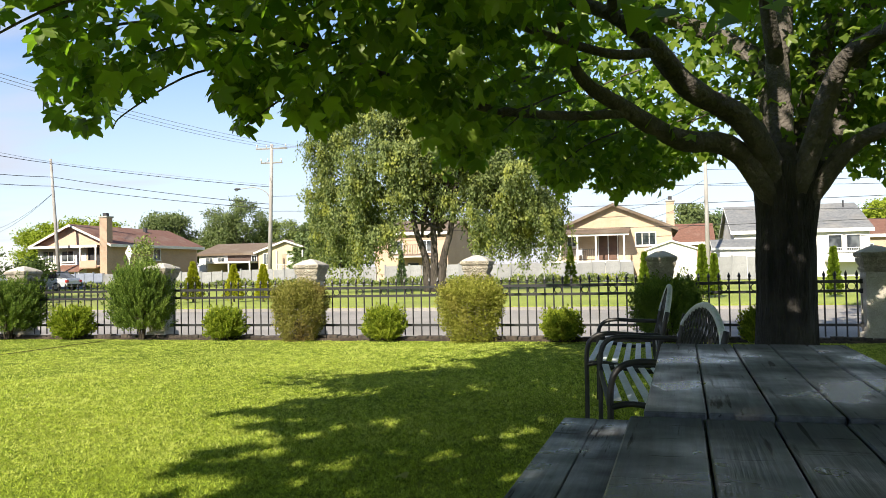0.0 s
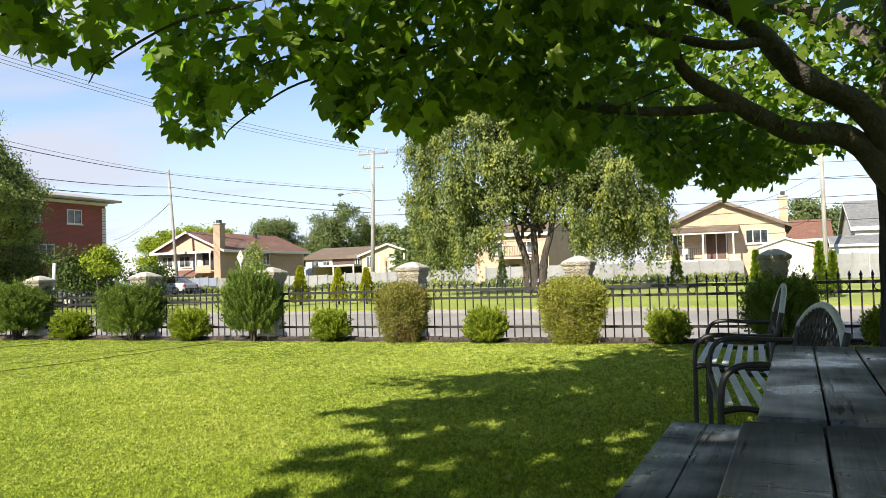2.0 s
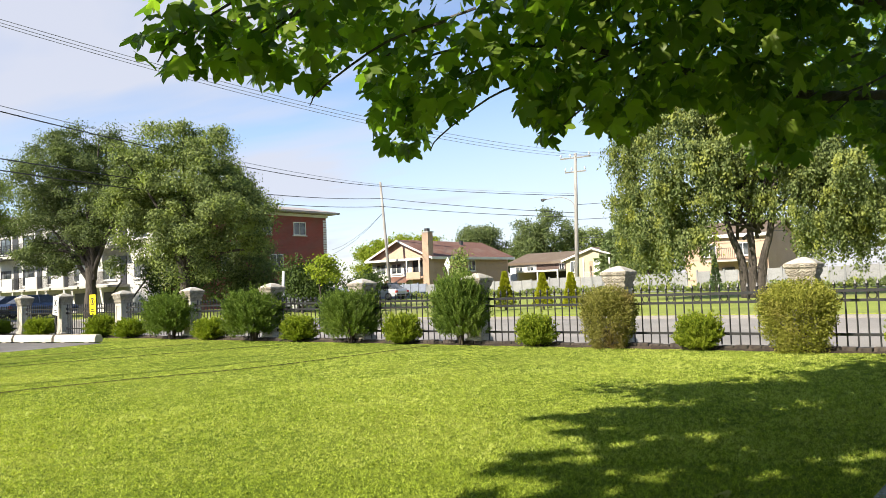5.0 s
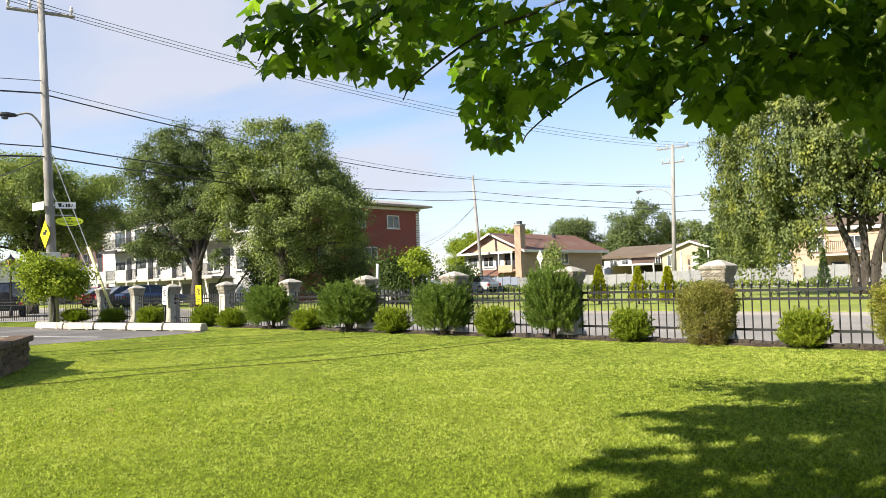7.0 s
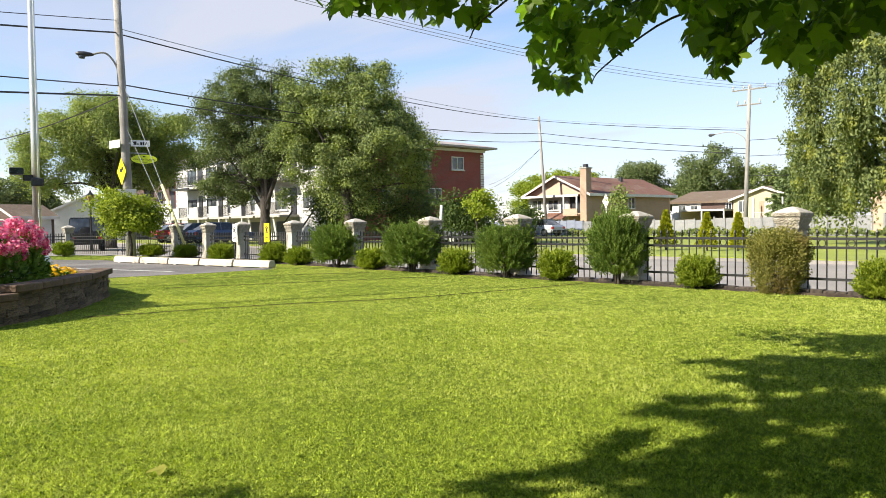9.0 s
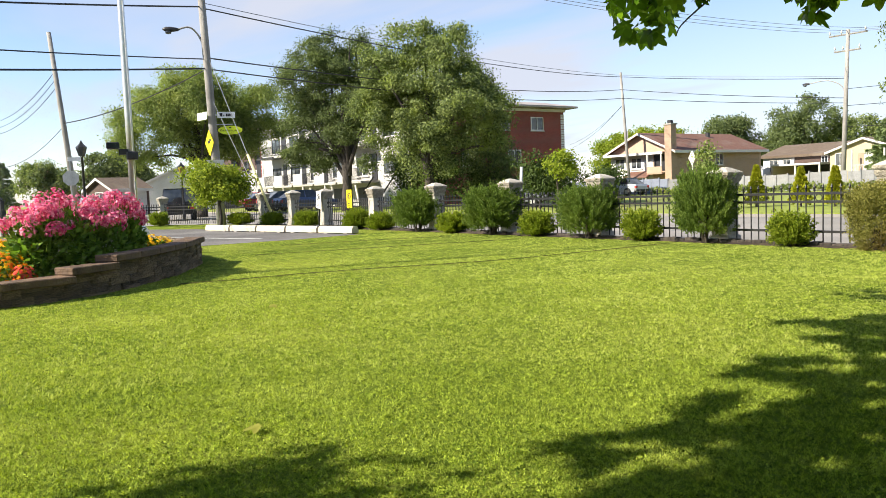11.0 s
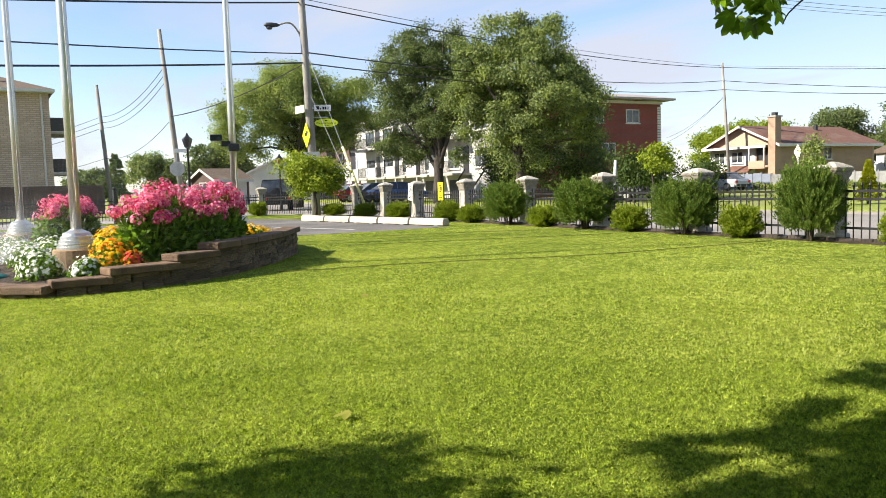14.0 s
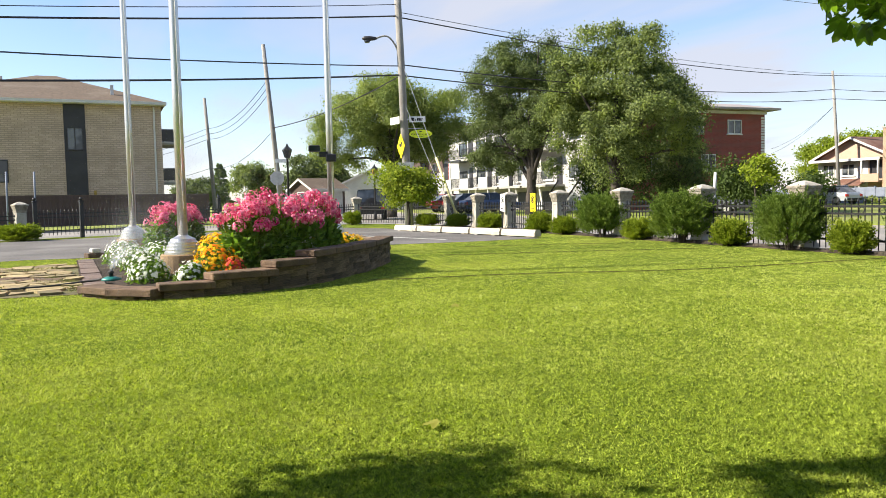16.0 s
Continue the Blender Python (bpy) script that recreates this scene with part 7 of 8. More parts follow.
spruce(at_street(-28.6, 60)[:2], 9.8, 3.4, R_(120), "tall grey-green spruce between the houses")
spruce(at_street(-31.4, 62)[:2], 6.2, 2.9, R_(121), "shorter grey-green spruce between the houses", 130)
spruce(at_street(-25.6, 57)[:2], 6.4, 3.0, R_(122), "shorter grey-green spruce between the houses", 130)
spruce((-140.6, 52.4), 8.6, 3.2, R_(95), "distant dark spruce beyond the side street")


# ---- poles, lamps and cables ----
def utility_pole(foot, top, r=0.16, label="weathered grey wooden utility pole", arms=()):
    foot, top = Vector(foot), Vector(top)
    t = thing("utility_pole", pose(foot.x, foot.y, 0), label, "utility pole", "utility poles")
    d = top - foot
    v, f = tube([Vector((0, 0, -0.3)), d * 0.5, d], [r * 1.1, r * 0.9, r * 0.72], 12)
    link_mesh("shaft", v, f, "pole_wood", t, smooth=True)
    for down, half, along in arms:
        c = d * (1 - down / d.z)
        al = Vector((math.cos(radians(along)), math.sin(radians(along)), 0))
        acc = tube([c - al * half, c + al * half], 0.07, 4)
        arm = link_mesh("crossarm", *acc, "pole_wood", t)
        for s in (-1, -0.35, 0.95):
            p = c + al * half * s * 0.95
            v, f = lathe([(0.03, 0.06), (0.035, 0.16), (0.07, 0.18), (0.07, 0.24), (0.04, 0.28), (0.055, 0.31), (0.03, 0.36)], 8)
            link_mesh("insulator", [(x + p.x, y + p.y, z + p.z) for x, y, z in v], f, "white", arm, smooth=True)
    return t


pB, pA, pR = at_street(-26.75, 45), at_street(-46.9, 45), at_street(6.35, 40)
P1F, P1T = Vector((-25.75, 17.35, 0)), Vector((-25.93, 17.05, 11.7))
utility_pole(pB, pB + Vector((0.35, 0.0, 11.4)), 0.17, "tall grey utility pole with a crossarm", ((0.35, 1.3, FA + 8), (1.5, 0.9, FA + 8)))
utility_pole(pA, pA + Vector((-0.75, 0, 11.4)), 0.15, "leaning plain grey utility pole")
utility_pole(pR, pR + Vector((0.0, 0, 8.2)), 0.14, "pale utility pole behind the garages", ((0.4, 0.8, FA + 50),))
utility_pole(P1F, P1T, 0.165, "tall leaning grey utility pole at the street corner", ((0.45, 1.1, 60),))
pC, pD = Vector((-43.6, 20.1, 0)), Vector((-58.2, 21.3, 0))
utility_pole(pC, pC + Vector((-0.35, -0.75, 10.5)), 0.16, "leaning dark utility pole on the side street")
utility_pole(pD, pD + Vector((-0.2, -0.5, 9.1)), 0.15, "distant utility pole on the side street")
pE = at_street(-60.5, 60)
utility_pole(pE, pE + Vector((0, 0, 7.2)), 0.12, "distant thin utility pole")


def cable(name, p, q, sag, r, mat="wire", label="black overhead cable between utility poles"):
    p, q = Vector(p), Vector(q)
    pts = [p.lerp(q, i / 20) - Vector((0, 0, 4 * sag * (i / 20) * (1 - i / 20))) for i in range(21)]
    v, f = tube(pts, r, 4)
    return tagged(link_mesh(name, v, f, mat), label, "cable", "overhead cables")


def on_pole(foot, top, z):
    foot, top = Vector(foot), Vector(top)
    return foot + (top - foot) * (z / top.z)


B_, A_ = (pB, pB + Vector((0.35, 0, 11.4))), (pA, pA + Vector((-0.75, 0, 11.4)))
Pq = (P1F, P1T)
far_r = at_street(28, 47)
for z1, z2, z3, s in ((8.25, 11.0, 7.95, 0.55), (6.40, 9.8, 6.55, 0.6), (5.98, 9.0, 6.2, 0.6)):
    cable("cable", on_pole(*Pq, z1), on_pole(*A_, z2), s, 0.024)
    cable("cable", on_pole(*A_, z2), on_pole(*B_, z3), s * 0.25, 0.024)
cable("cable", on_pole(*Pq, 8.45), on_pole(*A_, 11.15), 0.45, 0.013, "wire_grey")
cable("cable", on_pole(*A_, 11.15), on_pole(*B_, 8.1), 0.1, 0.013, "wire_grey")
for dx, z1 in ((-0.6, 11.35), (0.0, 11.4), (0.7, 11.3)):
    q1 = P1T + Vector((dx * 0.5, dx * 0.87, -0.25))
    cable("cable", q1, B_[1] + UA * (dx * 1.6) + Vector((0, 0, -0.1)), 0.9, 0.013, "wire_grey", "thin grey high-voltage line")
    cable("cable", B_[1] + UA * (dx * 1.6) + Vector((0, 0, -0.1)), far_r + UA * dx + Vector((0, 0, 9.0)), 0.8, 0.013, "wire_grey", "thin grey high-voltage line")
    cable("cable", q1, q1 + side_dir * 18 + Vector((0, 0, -1.0)), 0.1, 0.013, "wire_grey", "thin grey high-voltage line")
for z, s in ((7.2, 0.3), (6.0, 0.4), (4.5, 0.5)):
    cable("cable", on_pole(*B_, z), far_r + Vector((0, 0, z - 0.4)), s, 0.02)
    cable("cable", pR + Vector((0, 0, min(z, 7.0))), pR + UA * 40 + Vector((0, 0, z - 0.2)), 0.4, 0.015)
    cable("cable", pR + Vector((0, 0, min(z, 7.0) - 0.6)), pR - UA * 6 + NB * 22 + Vector((0, 0, z - 1.0)), 0.4, 0.013)
for z, zz, r in ((8.3, 6.10, 0.028), (6.35, 5.2, 0.02), (6.0, 4.45, 0.03), (8.75, 6.4, 0.013)):
    p0 = on_pole(*Pq, z)
    cable("cable", p0, p0 + side_dir * 16 + Vector((0, 0, (zz - z) * 16 / 14.45)), 0.08, r)
C_, D_ = (pC, pC + Vector((-0.35, -0.75, 10.5))), (pD, pD + Vector((-0.2, -0.5, 9.1)))
cable("cable", on_pole(*Pq, 6.0), on_pole(*C_, 5.55), 0.3, 0.03)
for z in (5.4, 7.6, 8.0, 8.4):
    cable("cable", on_pole(*C_, z), on_pole(*D_, z - 1.6), 0.7, 0.018)
    cable("cable", on_pole(*D_, z - 1.6), on_pole(*D_, z - 1.6) + Vector((-30, -6, -1.0)), 0.8, 0.018)
for dz in (0.0, 0.5):
    cable("cable", on_pole(*A_, 8.4), at_street(-62, 52) + Vector((0, 0, 5.2 + dz)), 0.5, 0.016)


def street_lamp(name, base, tip, label):
    """A curved arm on a pole with a flat lamp head."""
    base, tip = Vector(base), Vector(tip)
    t = thing(name, pose(*base), label, "street lamp", "street lamps")
    d = tip - base
    line = smooth_line([(0, 0, 0), d * 0.12 + Vector((0, 0, d.z * 0.55)), d * 0.5 + Vector((0, 0, d.z * 0.55)), d], 6)
    link_mesh("arm", *tube(line, 0.035, 8), "pole_wood", t, smooth=True)
    n = Vector((d.x, d.y, 0)).normalized()
    head = []
    for s, r in ((-0.1, 0.03), (0.0, 0.07), (0.2, 0.10), (0.4, 0.09), (0.5, 0.03)):
        head.append((d + n * s, r))
    v, f = tube([h[0] for h in head], [h[1] for h in head], 8)
    hd = link_mesh("lamp_head", v, f, "dark_panel", t, smooth=True)
    v, f = lathe([(0.1, -0.16), (0.12, -0.1), (0.08, -0.05)], 10)
    link_mesh("lens", [(x + (d + n * 0.3).x, y + (d + n * 0.3).y, z + d.z) for x, y, z in v], f, "glass", hd, smooth=True)


street_lamp("street_lamp", on_pole(*Pq, 5.9), (-26.35, 16.3, 7.42), "curved grey street lamp on the corner pole")
street_lamp("street_lamp", on_pole(*B_, 6.6), at_street(-29.3, 45) + Vector((0, 0, 7.9)), "curved grey street lamp on a utility pole")

# guy wires with a pale yellow sleeve
gw = thing("guy_wire", pose(0, 0, 0), "taut guy wires with a pale yellow sleeve", "guy wire")
gtop, gbot = on_pole(*Pq, 6.6), Vector((-22.8, 17.66, 0.0))
link_mesh("strand", *tube([gtop, gbot], 0.014, 5), "pole_steel", gw)
link_mesh("strand", *tube([on_pole(*Pq, 5.0), gbot + Vector((-0.1, -0.1, 0))], 0.012, 5), "pole_steel", gw)
link_mesh("sleeve", *tube([gbot.lerp(gtop, 0.04), gbot.lerp(gtop, 0.40)], 0.05, 8), "sleeve", gw, "pale yellow plastic sleeve", smooth=True)


# ---- signs ----
def flat_poly(pts, t=0.012):
    """A thin plate in the local xz plane."""
    n = len(pts)
    vs = [(x, 0, z) for x, z in pts] + [(x, t, z) for x, z in pts]
    return vs, [tuple(range(n)), tuple(reversed(range(n, 2 * n)))] + [(i, n + i, n + (i + 1) % n, (i + 1) % n) for i in range(n)]


def oval(w, h, n=32, cx=0.0, cz=0.0):
    return [(cx + w / 2 * math.cos(2 * math.pi * i / n), cz + h / 2 * math.sin(2 * math.pi * i / n)) for i in range(n)]


def bar(parent, x0, x1, z0, z1, mat="sign_black", y=-0.006):
    part("mark", boxes((x0, x1, y, y + 0.004, z0, z1)), mat, parent)


FACE_YAW = 56.0
sg = thing("street_sign", pose(-25.45, 17.62, 4.24, 0, 0, FACE_YAW), "white street name blade on the corner pole", "sign")
link_mesh("plate", *flat_poly([(-0.33, -0.115), (0.33, -0.115), (0.33, 0.115), (-0.33, 0.115)]), "sign_white", sg)
for x0, x1, h_ in ((-0.24, -0.13, 0.13), (-0.10, -0.06, 0.06), (0.0, 0.06, 0.11), (0.08, 0.14, 0.11), (0.16, 0.23, 0.11)):
    bar(sg, x0, x1, -0.06, -0.06 + h_)
part("bracket", boxes((-0.42, -0.33, 0.0, 0.02, -0.03, 0.03)), "pole_steel", sg)
sg = thing("street_sign", pose(-25.95, 16.92, 4.2, 0, 0, FACE_YAW - 62), "white street name blade seen edge on", "sign")
link_mesh("plate", *flat_poly([(-0.45, -0.14), (0.33, -0.14), (0.33, 0.14), (-0.45, 0.14)]), "sign_white", sg)
sg = thing("corridor_sign", pose(-25.38, 17.72, 3.66, 0, 0, FACE_YAW), "yellow-green oval sign on the corner pole", "sign")
link_mesh("plate", *flat_poly(oval(0.92, 0.34)), "lime_sign", sg)
link_mesh("border", *flat_poly(oval(0.96, 0.38), 0.006), "sign_black", sg).location = (0, 0.013, 0)
fc = bpy.data.curves.new("lettering", "FONT")
fc.body, fc.size, fc.align_x, fc.align_y = "Corridor scolaire", 0.105, "CENTER", "CENTER"
fc.extrude = 0.002
fc.materials.append(MAT["sign_black"])
fo = new("lettering", fc)
fo.parent = sg
fo.matrix_basis = pose(0, -0.006, -0.01, 90)
bar(sg, -0.04, 0.05, 0.075, 0.11)
bar(sg, -0.1, 0.1, -0.12, -0.105)
part("bracket", boxes((-0.52, 0.1, 0.02, 0.04, 0.21, 0.235)), "pole_steel", sg)
sg = thing("warning_sign", pose(-25.87, 17.09, 3.19, 0, 0, FACE_YAW - 64), "yellow diamond warning sign on the corner pole", "sign")
link_mesh("plate", *flat_poly([(0, -0.50), (0.36, 0), (0, 0.50), (-0.36, 0)]), "yellow_sign", sg)
for r in (((-0.12, 0.08, -0.02, 0.10)), ((0.02, 0.15, 0.06, 0.16))):
    bar(sg, *r)
part("band", boxes((-0.05, 0.05, 0.013, 0.05, -0.1, 0.1)), "pole_steel", sg)
sg = thing("pole_plate", pose(-25.75, 17.25, 2.35, 0, 0, FACE_YAW), "grey metal box strapped to the corner pole", "box")
part("box", boxes((-0.34, 0.30, -0.22, 0.02, -0.15, 0.18), bevel=0.01), "pole_steel", sg)


def fence_sign(a, mat, label, tilt=0.0):
    p = at_street(a, -0.30, 0)
    s = thing("parking_sign", pose(p.x, p.y, 0, 0, tilt, FA + 2), label, "sign", "parking signs")
    part("post", boxes((-0.02, 0.02, 0.015, 0.05, -0.05, 1.15)), "iron", s)
    link_mesh("plate", *flat_poly([(-0.15, 0.62), (0.15, 0.62), (0.15, 1.17), (-0.15, 1.17)]), mat, s)
    v, f = [], []
    for k in range(20):
        a_ = 2 * math.pi * k / 20
        for r in (0.075, 0.105):
            v.append((r * math.cos(a_), -0.004, 0.98 + r * math.sin(a_)))
    f = [(2 * k, 2 * ((k + 1) % 20), 2 * ((k + 1) % 20) + 1, 2 * k + 1) for k in range(20)]
    link_mesh("ring", v, f, "sign_black", s)
    bar(s, -0.03, 0.03, 0.93, 1.03)
    bar(s, -0.10, 0.10, 0.70, 0.72)
    bar(s, -0.08, 0.08, 0.75, 0.77)


fence_sign(-19.75, "sign_white", "white parking sign with a ring symbol", 6.0)
fence_sign(-17.55, "yellow_sign", "yellow parking sign with a ring symbol")
mp = at_street(-11.3, 1.0)
mk = thing("marker_post", pose(mp.x, mp.y, -0.1), "plain white marker post behind the fence", "post")
link_mesh("post", *tube([(0, 0, 0), (0.14, -0.03, 1.63)], 0.035, 8), "white", mk, smooth=True)
ds = at_street(-23.05, 23)
s = thing("road_sign", pose(ds.x, ds.y, 0, 0, 0, FA + 20), "back of a diamond road sign on a post", "sign")
part("post", boxes((-0.03, 0.03, 0.0, 0.05, -0.05, 2.5)), "pole_steel", s)
link_mesh("plate", *flat_poly([(0, 1.83), (0.20, 2.23), (0, 2.63), (-0.20, 2.23)]), "sign_white", s).location = (0, -0.02, 0)
s = thing("stop_sign", pose(-41.6, 18.9, 0, 0, 0, 70), "back of an octagonal sign on a post", "sign")
part("post", boxes((-0.03, 0.03, 0.0, 0.05, -0.05, 3.6)), "pole_steel", s)
link_mesh("plate", *flat_poly([(0.42 * math.cos(radians(22.5 + 45 * k)), 2.45 + 0.42 * math.sin(radians(22.5 + 45 * k))) for k in range(8)]), "pole_steel", s).location = (0, -0.02, 0)
part("name_blade", boxes((-0.1, 0.6, -0.01, 0.01, 3.35, 3.55)), "sign_white", s)


def lantern(x, y, h, label, warm=False):
    t = thing("lantern_post", pose(x, y, 0), label, "lamp post", "lantern posts")
    link_mesh("post", *lathe([(0.10, -0.05), (0.10, 0.25), (0.06, 0.35), (0.045, h - 0.65), (0.08, h - 0.62)], 10), "iron", t, smooth=True)
    lt_ = link_mesh("lantern", *lathe([(0.10, h - 0.60), (0.19, h - 0.28)], 6, False), "lantern_glass" if warm else "glass", t)
    link_mesh("lantern_roof", *lathe([(0.22, h - 0.28), (0.20, h - 0.25), (0.07, h - 0.12), (0.02, h)], 6), "iron", lt_)
    for k in range(6):
        a = math.pi / 3 * k
        v, f = tube([(0.105 * math.cos(a), 0.105 * math.sin(a), h - 0.60), (0.195 * math.cos(a), 0.195 * math.sin(a), h - 0.28)], 0.014, 4)
        link_mesh("glazing_bar", v, f, "iron", lt_)


lantern(-30.6, 14.4, 3.55, "black lantern post beside the side street")
lantern(-38.4, 23.5, 3.15, "black lantern post with amber glass", True)


# ---- kerb stops along the parking ----
k0, k1 = Vector((-22.4, 14.55, 0)), Vector((-14.6, 13.88, 0))
for i in range(5):
    p = k0.lerp(k1, i / 5)
    q = k0.lerp(k1, (i + 1) / 5)
    L = (q - p).length - 0.05
    st = thing("kerb_stop", pose(p.x, p.y, 0.0, 0, 0, math.degrees(math.atan2(q.y - p.y, q.x - p.x))), "pale concrete kerb stop beside the lawn", "kerb stop", "kerb stops")
    prof = [(-0.11, 0.03), (0.11, 0.03), (0.11, 0.12), (0.07, 0.20), (-0.07, 0.20), (-0.11, 0.12)]
    vs = [(x, y, z) for x in (0.02, L - 0.02) for y, z in prof]
    fs = [tuple(reversed(range(6))), tuple(range(6, 12))] + [(k, (k + 1) % 6, 6 + (k + 1) % 6, 6 + k) for k in range(6)]
    link_mesh("block", vs, fs, "kerb_paint", st)
    for x in (0.25, L - 0.4):
        part("foot", boxes((x, x + 0.15, -0.1, 0.1, 0.0, 0.0295)), "concrete", st)


# ---- raised flower bed with its stone wall ----
RIM = smooth_line([(-9.75, 2.0, 0), (-9.05, 2.27, 0), (-8.83, 2.54, 0), (-8.72, 3.14, 0), (-8.76, 3.86, 0), (-9.05, 4.62, 0), (-10.0, 5.88, 0), (-11.3, 7.09, 0)], 10)
BACK = smooth_line([(-11.3, 7.09, 0), (-12.9, 7.65, 0), (-15.0, 8.0, 0), (-16.4, 6.4, 0), (-16.5, 4.4, 0), (-16.4, 3.62, 0), (-14.3, 3.2, 0), (-12.2, 2.82, 0), (-10.6, 2.46, 0), (-9.75, 2.0, 0)], 8)


def along(line, s):
    for p, q in zip(line, line[1:]):
        l = (q - p).length
        if s <= l:
            return p + (q - p) * (s / l), (q - p).normalized()
        s -= l
    return line[-1], (line[-1] - line[-2]).normalized()


def line_len(line):
    return sum((q - p).length for p, q in zip(line, line[1:]))


bed = thing("flower_bed", Matrix.Identity(4), "raised flower bed with a stepped brown stone retaining wall", "flower bed")
rng = np.random.default_rng(31)
BLOCKS = []
for k in range(6):
    bm = boxes((-0.5, 0.5, -0.10, 0.10, 0.0, 1.0))
    bmesh.ops.subdivide_edges(bm, edges=[e for e in bm.edges if abs(e.verts[0].co.x - e.verts[1].co.x) > 0.5], cuts=3)
    for v in bm.verts:
        v.co.x *= 0.945
        v.co.y += 0.012 * noise.noise(Vector((v.co.x * 4 + k * 7, v.co.z * 2, k)))
        if v.co.z > 0.5:
            v.co.z -= 0.05 + 0.05 * abs(noise.noise(Vector((v.co.x * 5, k * 3.3, 1))))
    me = bpy.data.meshes.new("stone")
    bm.to_mesh(me)
    bm.free()
    me.materials.append(MAT["wall_stone"])
    BLOCKS.append(me)


def wall_course(line, s0, s1, z, h, stagger, step=0.25):
    s = s0 - stagger
    while s < s1 - 0.05:
        e = s + step * rng.uniform(0.5, 1.5)
        a, b = max(s, s0), min(e, s1)
        if b - a > 0.06:
            p, d = along(line, (a + b) / 2)
            cut = rng.uniform(0.35, 0.65) if rng.random() < 0.7 else 1.0
            for z0, z1 in ((0.0, cut), (cut, 1.0)):
                if z1 - z0 < 0.05:
                    continue
                ob = new("stone", BLOCKS[int(rng.integers(6))])
                ob.parent = bed
                off = Vector((d.y, -d.x, 0)) * rng.uniform(-0.018, 0.016)
                ob.matrix_basis = pose(p.x + off.x, p.y + off.y, z + z0 * h, 0, 0, math.degrees(math.atan2(d.y, d.x)) + rng.uniform(-2.5, 2.5)) @ Matrix.Diagonal((b - a, 1, h * (z1 - z0), 1))
        s = e


def caps(line, s0, s1, z, step=0.55):
    n = max(1, round((s1 - s0) / step))
    for i in range(n):
        a, b = s0 + (s1 - s0) * i / n, s0 + (s1 - s0) * (i + 1) / n
        p, d = along(line, (a + b) / 2)
        bm = boxes((-(b - a) / 2 * 1.02, (b - a) / 2 * 1.02, -0.15, 0.15, 0, 0.085), bevel=0.010)
        for v in bm.verts:
            v.co.y += 0.012 * noise.noise(Vector((v.co.x * 3 + a * 5, v.co.y, 2)))
            v.co.z += 0.006 * noise.noise(Vector((v.co.x * 3 + a * 5, v.co.y * 6, 7)))
        ob = part("cap_stone", bm, "cap_stone", bed)
        ob.matrix_basis = pose(p.x, p.y, z + rng.uniform(0, 0.004), 0, 0, math.degrees(math.atan2(d.y, d.x)))


RL = line_len(RIM)
CH = 0.088
STEPS = ((0.0, 1.15, 0.5), (1.15, 1.7, 1), (1.7, 2.45, 2), (2.45, 3.05, 3), (3.05, RL, 4))
for lev in range(4):
    start = min(s0 for s0, s1, n in STEPS if n > lev)
    if lev == 0:
        wall_course(RIM, 0.0, 1.15, -0.02, CH / 2 + 0.02, 0.0)
        start = 1.15
    wall_course(RIM, start, RL, lev * CH - (0.02 if lev == 0 else 0), CH + (0.02 if lev == 0 else 0), 0.15 * (lev % 2))
for s0, s1, n in STEPS:
    caps(RIM, s0 - (0.05 if s0 else 0), s1, n * CH + 0.001)
BKL = line_len(BACK)
for lev in range(4):
    wall_course(BACK, 0.1 if lev < 2 else 0.1, BKL * (0.40 if lev == 3 else 0.45 if lev == 2 else 0.50 if lev == 1 else 0.53), lev * CH, CH, 0.15 * (lev % 2), 0.5)
# soil fill, rising towards the tall end
ring = [p for p in RIM] + [p for p in BACK[1:-1]]
cx = Vector((-11.8, 5.0, 0))
fv, ff = [], []
for lay, t in enumerate((0.985, 0.8, 0.5, 0.2)):
    for p in ring:
        q = cx + (p - cx) * t
        rise = min(1.0, max(0.0, ((p.x + 9.75) * 0.211 + (p.y - 2.15) * 0.977) / 3.0))
        z = 0.045 + 0.27 * rise if lay == 0 else 0.06 + 0.29 * (rise * t + (1 - t) * 0.55) + 0.03 * noise.noise(q * 3)
        fv.append((q.x, q.y, z))
n_ = len(ring)
for lay in range(3):
    for k in range(n_):
        a, b = lay * n_ + k, lay * n_ + (k + 1) % n_
        ff.append((a, b, b + n_, a + n_))
ff.append(tuple(3 * n_ + k for k in range(n_)))
link_mesh("bed_soil", fv, ff, "soil", bed, "dark damp soil")


def bloom(rng, n, centre, radius, up):
    """Flower positions on the top of a dome-shaped clump."""
    d = rand_dirs(rng, n)
    d[:, 2] = np.abs(d[:, 2])
    return np.array(centre) + d * np.array(radius) * (0.8 + 0.25 * rng.random(n))[:, None], d


PETAL5 = (np.array([(0, 0, 0.1)] + [(0.5 * math.cos(a) * r, 0.5 * math.sin(a) * r, z) for a, r, z in
                    [(2 * math.pi * k / 10, 1.0 if k % 2 == 0 else 0.62, 0.0) for k in range(10)]]),
          [(0, k, k % 10 + 1) for k in range(1, 11)])


